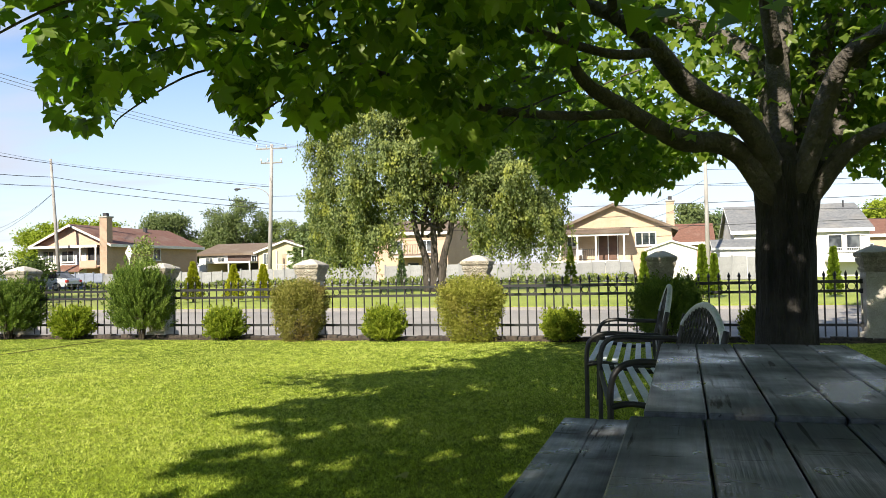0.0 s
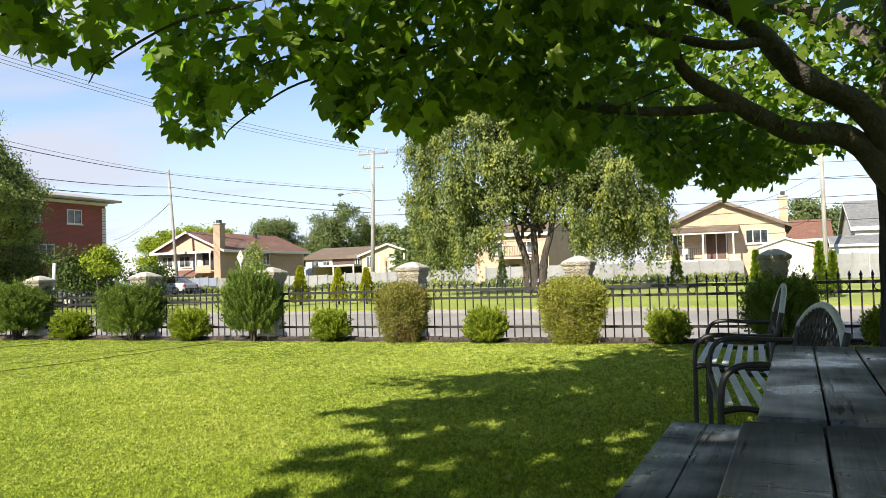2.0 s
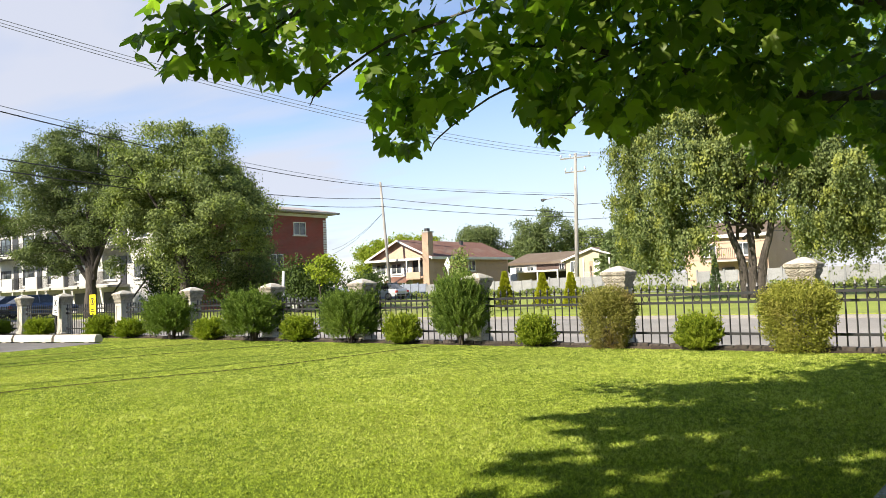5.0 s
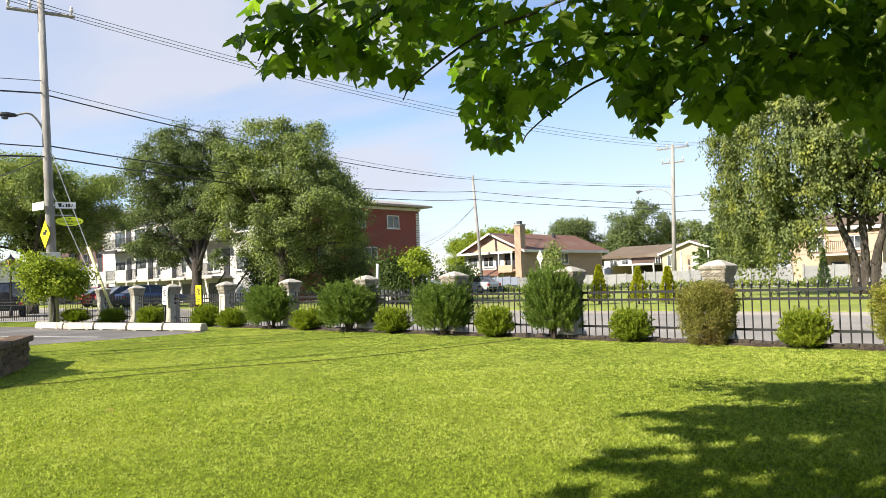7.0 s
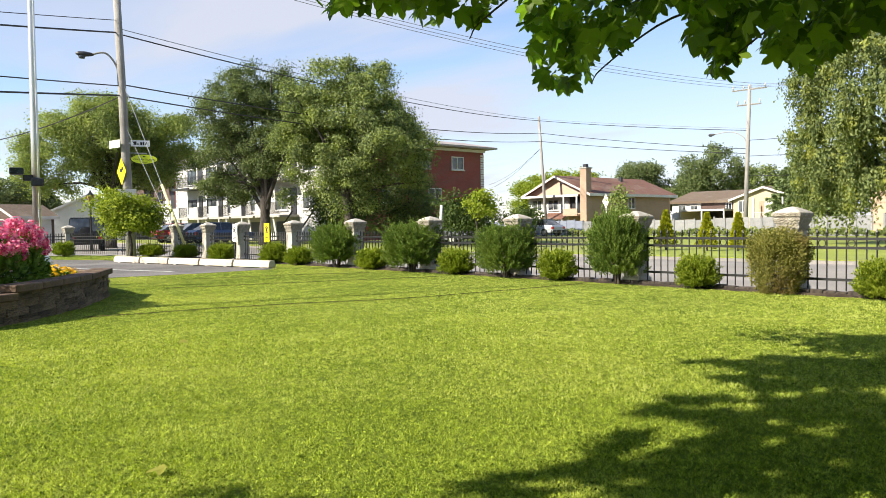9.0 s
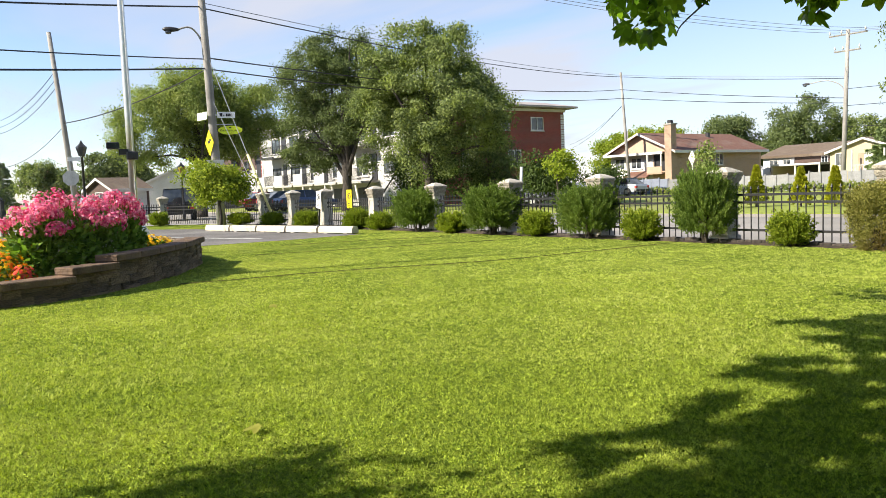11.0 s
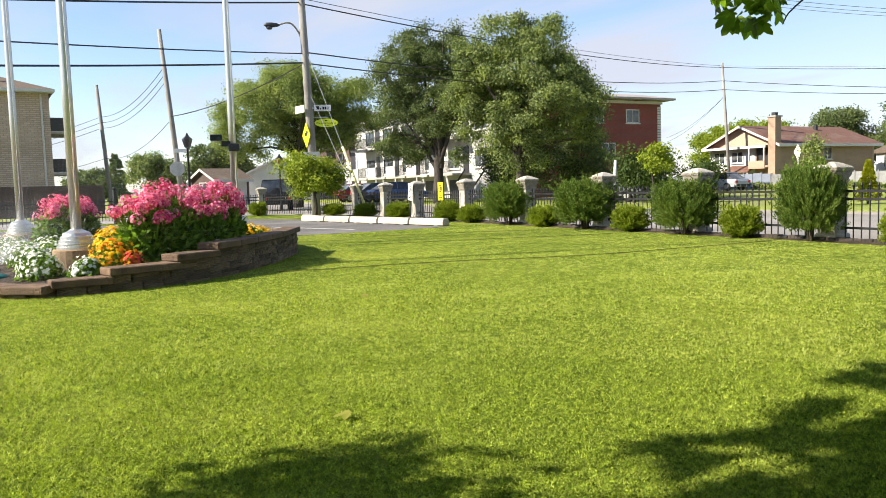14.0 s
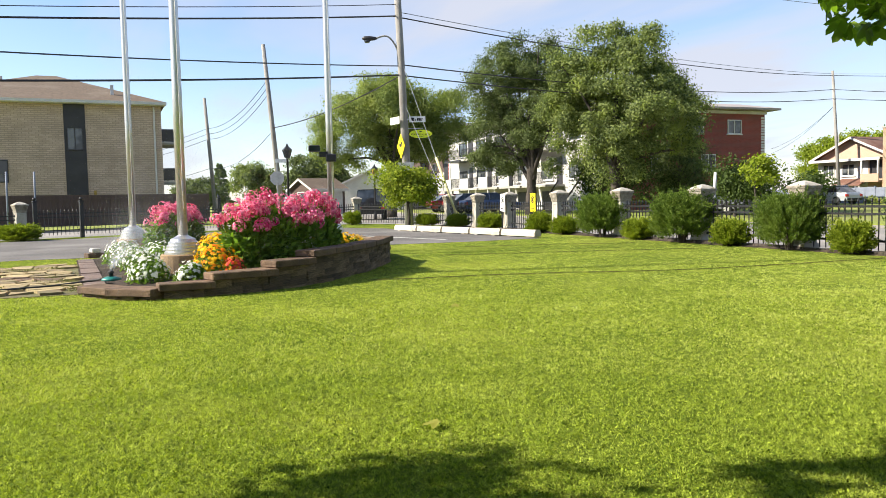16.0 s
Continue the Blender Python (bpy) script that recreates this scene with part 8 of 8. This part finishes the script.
def flower_clump(name, x, y, z0, r, top, mats, rng, n_leaf, n_flower, fsize, label, heads=0, leaf=0.075, low=0.0):
    t = thing(name, pose(x, y, z0), label, "flowers", "bed flowers")
    h = top - z0
    # leafy body
    d = rand_dirs(rng, n_leaf)
    d[:, 2] = np.abs(d[:, 2])
    c = d * np.array((r * 0.92, r * 0.92, h * 0.80)) * (0.45 + 0.55 * rng.random(n_leaf) ** 0.5)[:, None]
    c[:, 2] = np.maximum(c[:, 2], 0.02)
    scatter_leaves("foliage", c, d + rand_dirs(rng, n_leaf) * 0.8, d * 0.6 + rand_dirs(rng, n_leaf) * 0.5 + np.array((0, 0, 0.6)),
                   rng.uniform(0.7, 1.4, n_leaf) * leaf, LEAF_OVAL, "stem_leaf", t)
    if heads:
        acc_c, acc_n = [], []
        hc, hd = bloom(rng, heads * 2, (0, 0, h * 0.30), (r * 1.05, r * 1.05, h * 0.66), 1)
        hc, hd = hc[np.argsort(-hd[:, 2])][:heads], hd[np.argsort(-hd[:, 2])][:heads]
        per = n_flower // heads
        for c0, d0 in zip(hc, hd):
            dd = rand_dirs(rng, per)
            dd[:, 2] = dd[:, 2] * 0.8 + 0.3
            rr = rng.uniform(0.06, 0.10)
            acc_c.append(c0 + dd * rr)
            acc_n.append(dd)
            link_mesh("stem", *tube([(c0[0] * 0.35, c0[1] * 0.35, 0), (c0[0] * 0.8, c0[1] * 0.8, c0[2] * 0.6), tuple(c0)], 0.006, 4), "stem_leaf", t)
        fc_, fn = np.concatenate(acc_c), np.concatenate(acc_n)
    else:
        fc_, fn = bloom(rng, n_flower, (0, 0, h * (0.15 + low)), (r * 1.02, r * 1.02, h * 0.85), 1)
    m = len(fc_)
    ax = np.cross(fn, rand_dirs(rng, m))
    groups = np.array_split(rng.permutation(m), len(mats))
    for mt, g in zip(mats, groups):
        scatter_leaves("blossom", fc_[g], ax[g], fn[g] + rand_dirs(rng, len(g)) * 0.3, rng.uniform(0.75, 1.25, len(g)) * fsize, PETAL5, mt, t)
    return t


for k, (x, y, r, top) in enumerate(((-9.50, 3.86, 0.40, 1.08), (-9.62, 4.22, 0.46, 1.20), (-9.78, 4.72, 0.42, 1.10), (-10.15, 5.16, 0.44, 1.22), (-10.42, 5.42, 0.30, 1.10),
                                    (-13.55, 4.10, 0.42, 1.08), (-13.8, 4.50, 0.36, 1.04))):
    flower_clump("phlox_clump", x, y, 0.22, r, top, ("pink", "deep_pink", "pink"), np.random.default_rng(200 + k), 950, 1300, 0.040, "tall clump of pink phlox in full bloom", heads=36, leaf=0.09)
for k, (x, y, r, top, mt, lab) in enumerate((
        (-9.40, 3.42, 0.26, 0.56, ("yellow", "orange"), "yellow and orange flower clump in the bed"), (-9.85, 3.62, 0.34, 0.70, ("yellow",), "bright yellow flower clump in the bed"),
        (-10.5, 3.9, 0.38, 0.68, ("yellow", "yellow"), "yellow and orange flower clump in the bed"), (-11.6, 4.25, 0.4, 0.58, ("orange", "yellow"), "orange flower clump in the bed"),
        (-10.62, 5.98, 0.26, 0.56, ("yellow",), "bright yellow flower clump beside the wall"), (-10.92, 6.28, 0.24, 0.51, ("yellow",), "bright yellow flower clump beside the wall"),
        (-9.15, 3.55, 0.15, 0.40, ("orange", "red_petal"), "small orange flower clump in the bed"))):
    flower_clump("marigold_clump", x, y, 0.16, r, top, mt, np.random.default_rng(230 + k), 420, 230, 0.055, lab, leaf=0.06)
for k, (x, y, r, top) in enumerate(((-10.0, 2.78, 0.27, 0.40), (-11.35, 3.08, 0.25, 0.40), (-12.1, 3.2, 0.28, 0.41), (-12.9, 3.32, 0.34, 0.42), (-13.9, 3.42, 0.34, 0.44), (-12.3, 3.6, 0.34, 0.44), (-13.2, 3.85, 0.34, 0.46), (-14.9, 3.7, 0.34, 0.46), (-9.3, 3.06, 0.19, 0.38), (-9.85, 4.95, 0.2, 0.62))):
    flower_clump("white_flower_clump", x, y, 0.08, r, top, ("white_petal",), np.random.default_rng(250 + k), 480, 120, 0.054, "low mound of white flowers in the bed", leaf=0.065)


# ---- flag poles ----
def flag_pole(x, y, z0, height, label, lean=(0.0, 0.0)):
    t = thing("flag_pole", pose(x, y, z0, lean[0], lean[1], 0), label, "flag pole", "flag poles")
    link_mesh("footing", *lathe([(0.305, -0.1), (0.305, 0.27), (0.29, 0.285)], 24), "base_concrete", t, "stained concrete footing", smooth=False)
    link_mesh("collar", *lathe([(0.255, 0.286), (0.255, 0.315), (0.236, 0.325), (0.236, 0.355), (0.222, 0.365), (0.220, 0.40), (0.203, 0.41), (0.200, 0.445), (0.175, 0.46), (0.168, 0.49), (0.12, 0.51), (0.085, 0.53), (0.075, 0.54)], 28), "flag_pole", t)
    link_mesh("shaft", *lathe([(0.066, 0.541), (0.064, 2.5), (0.05, height * 0.7), (0.034, height)], 20), "flag_pole", t, smooth=True)
    link_mesh("ball", *lathe([(0.02, height + 0.001), (0.07, height + 0.04), (0.08, height + 0.09), (0.05, height + 0.15), (0.01, height + 0.17)], 12), "flag_pole", t, smooth=True)
    link_mesh("halyard", *tube([(0.075, 0, 0.9), (0.06, 0, height - 0.1)], 0.004, 4), "white", t)
    part("cleat", boxes((0.066, 0.085, -0.012, 0.012, 1.15, 1.3)), "pole_steel", t)
    return t


flag_pole(-10.72, 3.44, 0.09, 8.5, "tall brushed metal flag pole on a round concrete footing")
flag_pole(-15.9, 4.13, 0.12, 8.5, "tall brushed metal flag pole behind the flowers")
flag_pole(-13.25, 7.12, 0.12, 8.5, "tall brushed metal flag pole behind the flowers")
fl = thing("flood_light", pose(-13.2, 7.05, 1.95, 0, 0, 62), "black flood light clamped to a flag pole", "flood light")
part("housing", boxes((-0.36, -0.14, -0.10, 0.10, 0.05, 0.17), bevel=0.02), "dark_panel", fl)
part("bracket", boxes((-0.16, 0.0, -0.03, 0.03, -0.05, 0.05)), "dark_panel", fl)
part("clamp", boxes((-0.04, 0.16, -0.10, 0.10, -0.14, 0.0), bevel=0.02), "dark_panel", fl)
part("lens", boxes((-0.35, -0.15, -0.115, -0.101, 0.065, 0.155)), "glass", fl)

# ---- paving, sprinkler, hose ----
MAT["joint_sand"] = surface("joint_sand", (0.10, 0.088, 0.036), (0.17, 0.14, 0.06), 4, 60, 0.9, 0.6, dirt=(0.15, 0.16, 0.045), dirt_scale=2)
pav = tagged(link_mesh("paving", [(x, y, z) for z in (-0.03, 0.008) for x, y in PAVING], [tuple(range(7, 14)), tuple(reversed(range(7)))] +
                       [(i, (i + 1) % 7, 7 + (i + 1) % 7, 7 + i) for i in range(7)], "joint_sand"), "pale irregular flagstone paving beside the flower bed", "paving", kind="structure")
MAT["joint_grass"] = surface("joint_grass", (0.16, 0.19, 0.03), (0.26, 0.26, 0.06), 2, 40, 0.7, 0.1)
rng = np.random.default_rng(91)
gx, gy = 19, 20
jx = rng.uniform(-0.11, 0.11, (gx + 1, gy + 1, 2))
for i in range(gx):
    for j in range(gy):
        q = []
        for di, dj in ((0, 0), (1, 0), (1, 1), (0, 1)):
            q.append(Vector((-15.45 + (i + di) * 0.30 + jx[i + di, j + dj, 0], -2.95 + (j + dj) * 0.30 + jx[i + di, j + dj, 1], 0)))
        c = sum(q, Vector()) / 4
        if not inside(PAVING, np.array([c.x + (v.x - c.x) * 0.5 for v in q]), np.array([c.y + (v.y - c.y) * 0.5 for v in q])).all():
            continue
        q = [c + (v - c) * 0.88 for v in q]
        tip = rng.uniform(-0.004, 0.016, 4) + rng.uniform(0, 0.014)
        vs = [(v.x, v.y, 0.0) for v in q] + [(v.x, v.y, 0.024 + tip[k]) for k, v in enumerate(q)]
        band = abs((c.x + 12.3) * 0.607 - (c.y - 1.86) * 0.795) < 0.19 and c.y < 2.1
        link_mesh("flagstone", vs, [(4, 5, 6, 7), (0, 1, 5, 4), (1, 2, 6, 5), (2, 3, 7, 6), (3, 0, 4, 7)], "cap_stone" if band else "sand_stone", pav)
edging = tagged(link_mesh("edging_path", [(x, y, z) for z in (-0.03, 0.012) for x, y in EDGING], [tuple(reversed(range(5, 10))), tuple(range(5))] +
                          [(i, (i + 1) % 5, 5 + (i + 1) % 5, 5 + i) for i in range(5)], "soil"), "narrow damp brown stone path along the flower bed", "path", kind="structure")
for i in range(13):
    a, b = i / 13 + 0.002, (i + 1) / 13 - 0.002
    q = [(-9.78 - 6.5 * s + w * 0.05, 1.96 + 1.2 * s + w * 0.27) for s, w in ((a, 0.04), (b, 0.04), (b, 1.0), (a, 1.0))]
    up = rng.uniform(0.024, 0.034)
    link_mesh("paver", [(x, y, z) for z in (0.0, up) for x, y in reversed(q)], [(4, 5, 6, 7), (0, 1, 5, 4), (1, 2, 6, 5), (2, 3, 7, 6), (3, 0, 4, 7)], "path_stone", edging)
endst = thing("loose_stone", pose(-17.0, 3.62, 0.0, 0, 0, 10), "brown loose stone block at the end of the path", "stone")
part("block", boxes((-0.12, 0.12, -0.16, 0.16, -0.01, 0.10), bevel=0.015), "cap_stone", endst)
part("chip", boxes((-0.08, 0.08, -0.06, 0.12, 0.101, 0.19), bevel=0.015), "white_stone", endst)
# short grass growing in the joints of the paving
gxy = np.stack([rng.uniform(-15.3, -9.9, 26000), rng.uniform(-2.9, 3.0, 26000)], 1)
keep = inside(PAVING, gxy[:, 0], gxy[:, 1]) & (np.array([noise.noise(Vector((x * 1.3, y * 2.2, 4))) for x, y in gxy]) > 0.12)
gxy = gxy[keep]
jg = scatter_leaves("joint_grass", np.column_stack([gxy, np.full(len(gxy), 0.028)]), rand_dirs(rng, len(gxy)) * 0.6 + np.array((0, 0, 1.0)), rand_dirs(rng, len(gxy)),
                    rng.uniform(0.012, 0.03, len(gxy)), LEAF_OVAL, "joint_grass")
tagged(jg, "short grass growing between the flagstones", "grass", kind="stuff")
spr = thing("sprinkler", pose(-10.98, 2.54, 0.055), "teal plastic lawn sprinkler on the paving", "sprinkler")
link_mesh("base", *lathe([(0.13, 0.0), (0.13, 0.02), (0.09, 0.04), (0.06, 0.05)], 14), "teal", spr, smooth=True)
link_mesh("head", *lathe([(0.03, 0.051), (0.03, 0.09), (0.045, 0.10), (0.03, 0.13)], 10), "rubber", spr, smooth=True)
hs = smooth_line([(-10.4, -1.2, 0.045), (-10.75, 0.4, 0.045), (-10.85, 1.21, 0.045), (-10.9, 1.75, 0.045), (-11.1, 2.2, 0.05), (-10.99, 2.42, 0.075)], 10)
link_mesh("hose", *tube(hs, 0.014, 8), "hose", None, smooth=True)
tagged(bpy.data.objects["hose"], "dark garden hose leading to the sprinkler", "hose")
mw, nodes, links, p_, out_ = bare("water_drop")
p_.inputs["Base Color"].default_value = (0.9, 0.93, 0.96, 1)
p_.inputs["Roughness"].default_value = 0.1
tp = nodes.new("ShaderNodeBsdfTransparent")
ms = nodes.new("ShaderNodeMixShader")
ms.inputs[0].default_value = 0.17
links.new(tp.outputs[0], ms.inputs[1])
links.new(p_.outputs[0], ms.inputs[2])
links.new(ms.outputs[0], out_.inputs["Surface"])
MAT["water"] = mw
rng = np.random.default_rng(17)
m = 140000
tt = np.where(rng.random(m) < 0.3, 0.16 * rng.random(m), rng.random(m) ** 0.8)
az = rng.normal(0.9, 0.8, m)
el = rng.normal(1.0, 0.22, m)
sp = rng.uniform(3.0, 7.4, m)
tm = tt * 0.95
dx, dy = np.cos(az) * np.cos(el), np.sin(az) * np.cos(el)
wc = np.stack([-10.98 + sp * dx * tm, 2.54 + sp * dy * tm, 0.18 + sp * np.sin(el) * tm - 4.9 * tm ** 2], 1)
vel = np.stack([sp * dx, sp * dy, sp * np.sin(el) - 9.8 * tm], 1)
ok = wc[:, 2] > 0.1
wc, vel = wc[ok], vel[ok]
sprw = scatter_leaves("water_spray", wc, vel, rand_dirs(rng, len(wc)), rng.uniform(0.004, 0.009, len(wc)), LEAF_OVAL, "water")
tagged(sprw, "fine water drops thrown by the sprinkler", "water", kind="stuff")
# a dry leaf or two and clover on the lawn
for k, (x, y) in enumerate(((-2.83, 2.04), (-5.9, 4.5), (2.6, 8.4), (-0.2, 3.9))):
    rr = np.random.default_rng(300 + k)
    lf = scatter_leaves("fallen_leaf", np.array([(x, y, 0.035)]), rand_dirs(rr, 1) * (1, 1, 0.1), np.array([(0.1, 0.2, 1.0)]), np.array([0.11]), LEAF_MAPLE, "hedge_gold")
    tagged(lf, "pale dry maple leaf lying on the lawn", "leaf", "fallen leaves")


# ---- cars ----
def car(x, y, turn, paint_key, label, suv=False, z=ROAD_Z):
    """Lofted body along local x, glazed cabin, four wheels."""
    t = thing("car", pose(x, y, z, 0, 0, turn), label, "car", "parked cars")
    L, Wd = (4.2, 0.92) if suv else (4.4, 0.88)
    if suv:
        low = [(-2.1, 0.5, 0.95), (-2.05, 0.42, 1.08), (-0.6, 0.38, 1.10), (0.7, 0.38, 1.10), (1.0, 0.4, 1.06), (2.0, 0.42, 0.98), (2.1, 0.5, 0.85)]
        cab = [(-2.05, 1.081, 0.86), (-1.98, 1.78, 0.76), (0.45, 1.80, 0.76), (0.85, 1.10, 0.86)]
    else:
        low = [(-2.2, 0.5, 0.75), (-2.1, 0.32, 0.92), (-1.2, 0.30, 0.95), (0.6, 0.30, 0.93), (1.3, 0.30, 0.86), (2.0, 0.32, 0.72), (2.2, 0.45, 0.60)]
        cab = [(-1.75, 0.951, 0.80), (-1.05, 1.40, 0.66), (0.25, 1.42, 0.66), (1.05, 0.90, 0.80)]
    vs, fs = [], []
    for px, z0, z1 in low:
        w = Wd * (0.86 if abs(px) > L / 2 - 0.15 else 1.0)
        zm = z0 + (z1 - z0) * 0.55
        vs += [(px, -w * 0.94, z0), (px, -w, zm), (px, -w * 0.93, z1), (px, w * 0.93, z1), (px, w, zm), (px, w * 0.94, z0)]
    n = len(low)
    for i in range(n - 1):
        for k in range(6):
            a, b = i * 6 + k, i * 6 + (k + 1) % 6
            fs.append((a, b, b + 6, a + 6))
    fs += [tuple(range(6)), tuple(reversed(range((n - 1) * 6, n * 6)))]
    link_mesh("body", vs, fs, CAR_PAINT[paint_key], t, smooth=False)
    vs = []
    for px, pz, w in cab:
        vs += [(px, -w, pz), (px, w, pz)]
    fs = [(0, 1, 3, 2), (4, 5, 7, 6), (0, 2, 4, 6), (1, 7, 5, 3)]
    link_mesh("cabin_glazing", vs, fs, "glass", t)
    (x1, z1, w1), x2 = cab[1], cab[2][0]
    part("roof", boxes((x1 - 0.03, x2 + 0.03, -w1 - 0.01, w1 + 0.01, z1 + 0.002, z1 + 0.05), bevel=0.015), CAR_PAINT[paint_key], t)
    for px in (-0.4,):
        for s in (-1, 1):
            v, f = tube([(px, s * w1 * 1.01, z1), (px, s * 0.84 * Wd / 0.9, cab[0][1] if not suv else 1.1)], 0.035, 4)
            link_mesh("pillar", v, f, CAR_PAINT[paint_key], t)
    rw = 0.38 if suv else 0.32
    for px in (-1.35, 1.35):
        for s in (-1, 1):
            v, f = lathe([(rw * 0.6, -0.11), (rw, -0.10), (rw, 0.10), (rw * 0.6, 0.11)], 18)
            wh = link_mesh("wheel", [(px + a, s * (Wd - 0.08) + c, rw + b) for a, b, c in v], f, "rubber", t)
            v, f = lathe([(rw * 0.58, -0.115), (rw * 0.58, 0.115)], 12)
            link_mesh("rim", [(px + a, s * (Wd - 0.075) + c, rw + b) for a, b, c in v], f, "pole_steel", wh)
    for s in (-1, 1):
        part("tail_light", boxes((-L / 2 - 0.02, -L / 2 + 0.1, s * 0.7 - 0.12, s * 0.7 + 0.12, 0.62, 0.8)), "sign_red", t)
        part("headlight", boxes((L / 2 - 0.16, L / 2 - 0.02, s * 0.6 - 0.14, s * 0.6 + 0.14, 0.56, 0.68)), "glass", t)
    if suv:
        v, f = lathe([(0.2, -0.1), (0.36, -0.09), (0.36, 0.09), (0.2, 0.1)], 18)
        link_mesh("spare_wheel", [(-2.2 + c, a, 0.98 + b) for a, b, c in v], f, "rubber", t)
    part("bumper", boxes((-L / 2 - 0.05, -L / 2 + 0.1, -Wd * 0.8, Wd * 0.8, 0.36, 0.5), bevel=0.02), "rubber", t)
    return t


car(-41.1, 24.8, 150, "black", "black boxy off-road car with a rear spare wheel", True)
p = at_street(-47.8, 12.2)
car(p.x, p.y, 75, "blue", "dark blue parked hatchback before the white block", z=0.0)
p = at_street(-50.9, 12.2)
car(p.x, p.y, 75, "grey", "grey parked car before the white block", z=0.0)
p = at_street(-54.6, 12.2)
car(p.x, p.y, 72, "red", "dark red parked car before the white block", z=0.0)
p = at_street(-41.6, 38.0)
car(p.x, p.y, FA + 180, "silver", "light blue-silver car parked near the blue fence", z=0.0)
p = at_street(-27.6, 15.5)
car(p.x, p.y, FA, "grey", "dark grey car parked under the trees", z=0.0)
p = at_street(-31.5, 62)
car(p.x, p.y, FA, "white", "white car parked beside the cream house", z=0.0)

# white house beyond the side street
h = thing("house", pose(-67.6, 32.0, 0, 0, 0, 3), "small brown brick house with a low gable roof", "house")
gable_walls(h, 4.2, 3.4, 2.2, 3.1, ("dark_brick", "white"))
gable_roof(h, 4.2, 3.4, 2.2, 3.1, 0.3, "roof_tan")
window(h, "f", 2.1, 0.9, 1.3, 1.1)
h = thing("house", pose(-73.4, 40.8, 0, 0, 0, 58), "white house with a plain gable end and brown roof", "house")
gable_walls(h, 7.0, 9, 2.9, 4.5, ("white", "white"))
gable_roof(h, 7.0, 9, 2.9, 4.5, 0.3, "roof_tan")
window(h, "f", 5.0, 1.2, 1.2, 1.1)
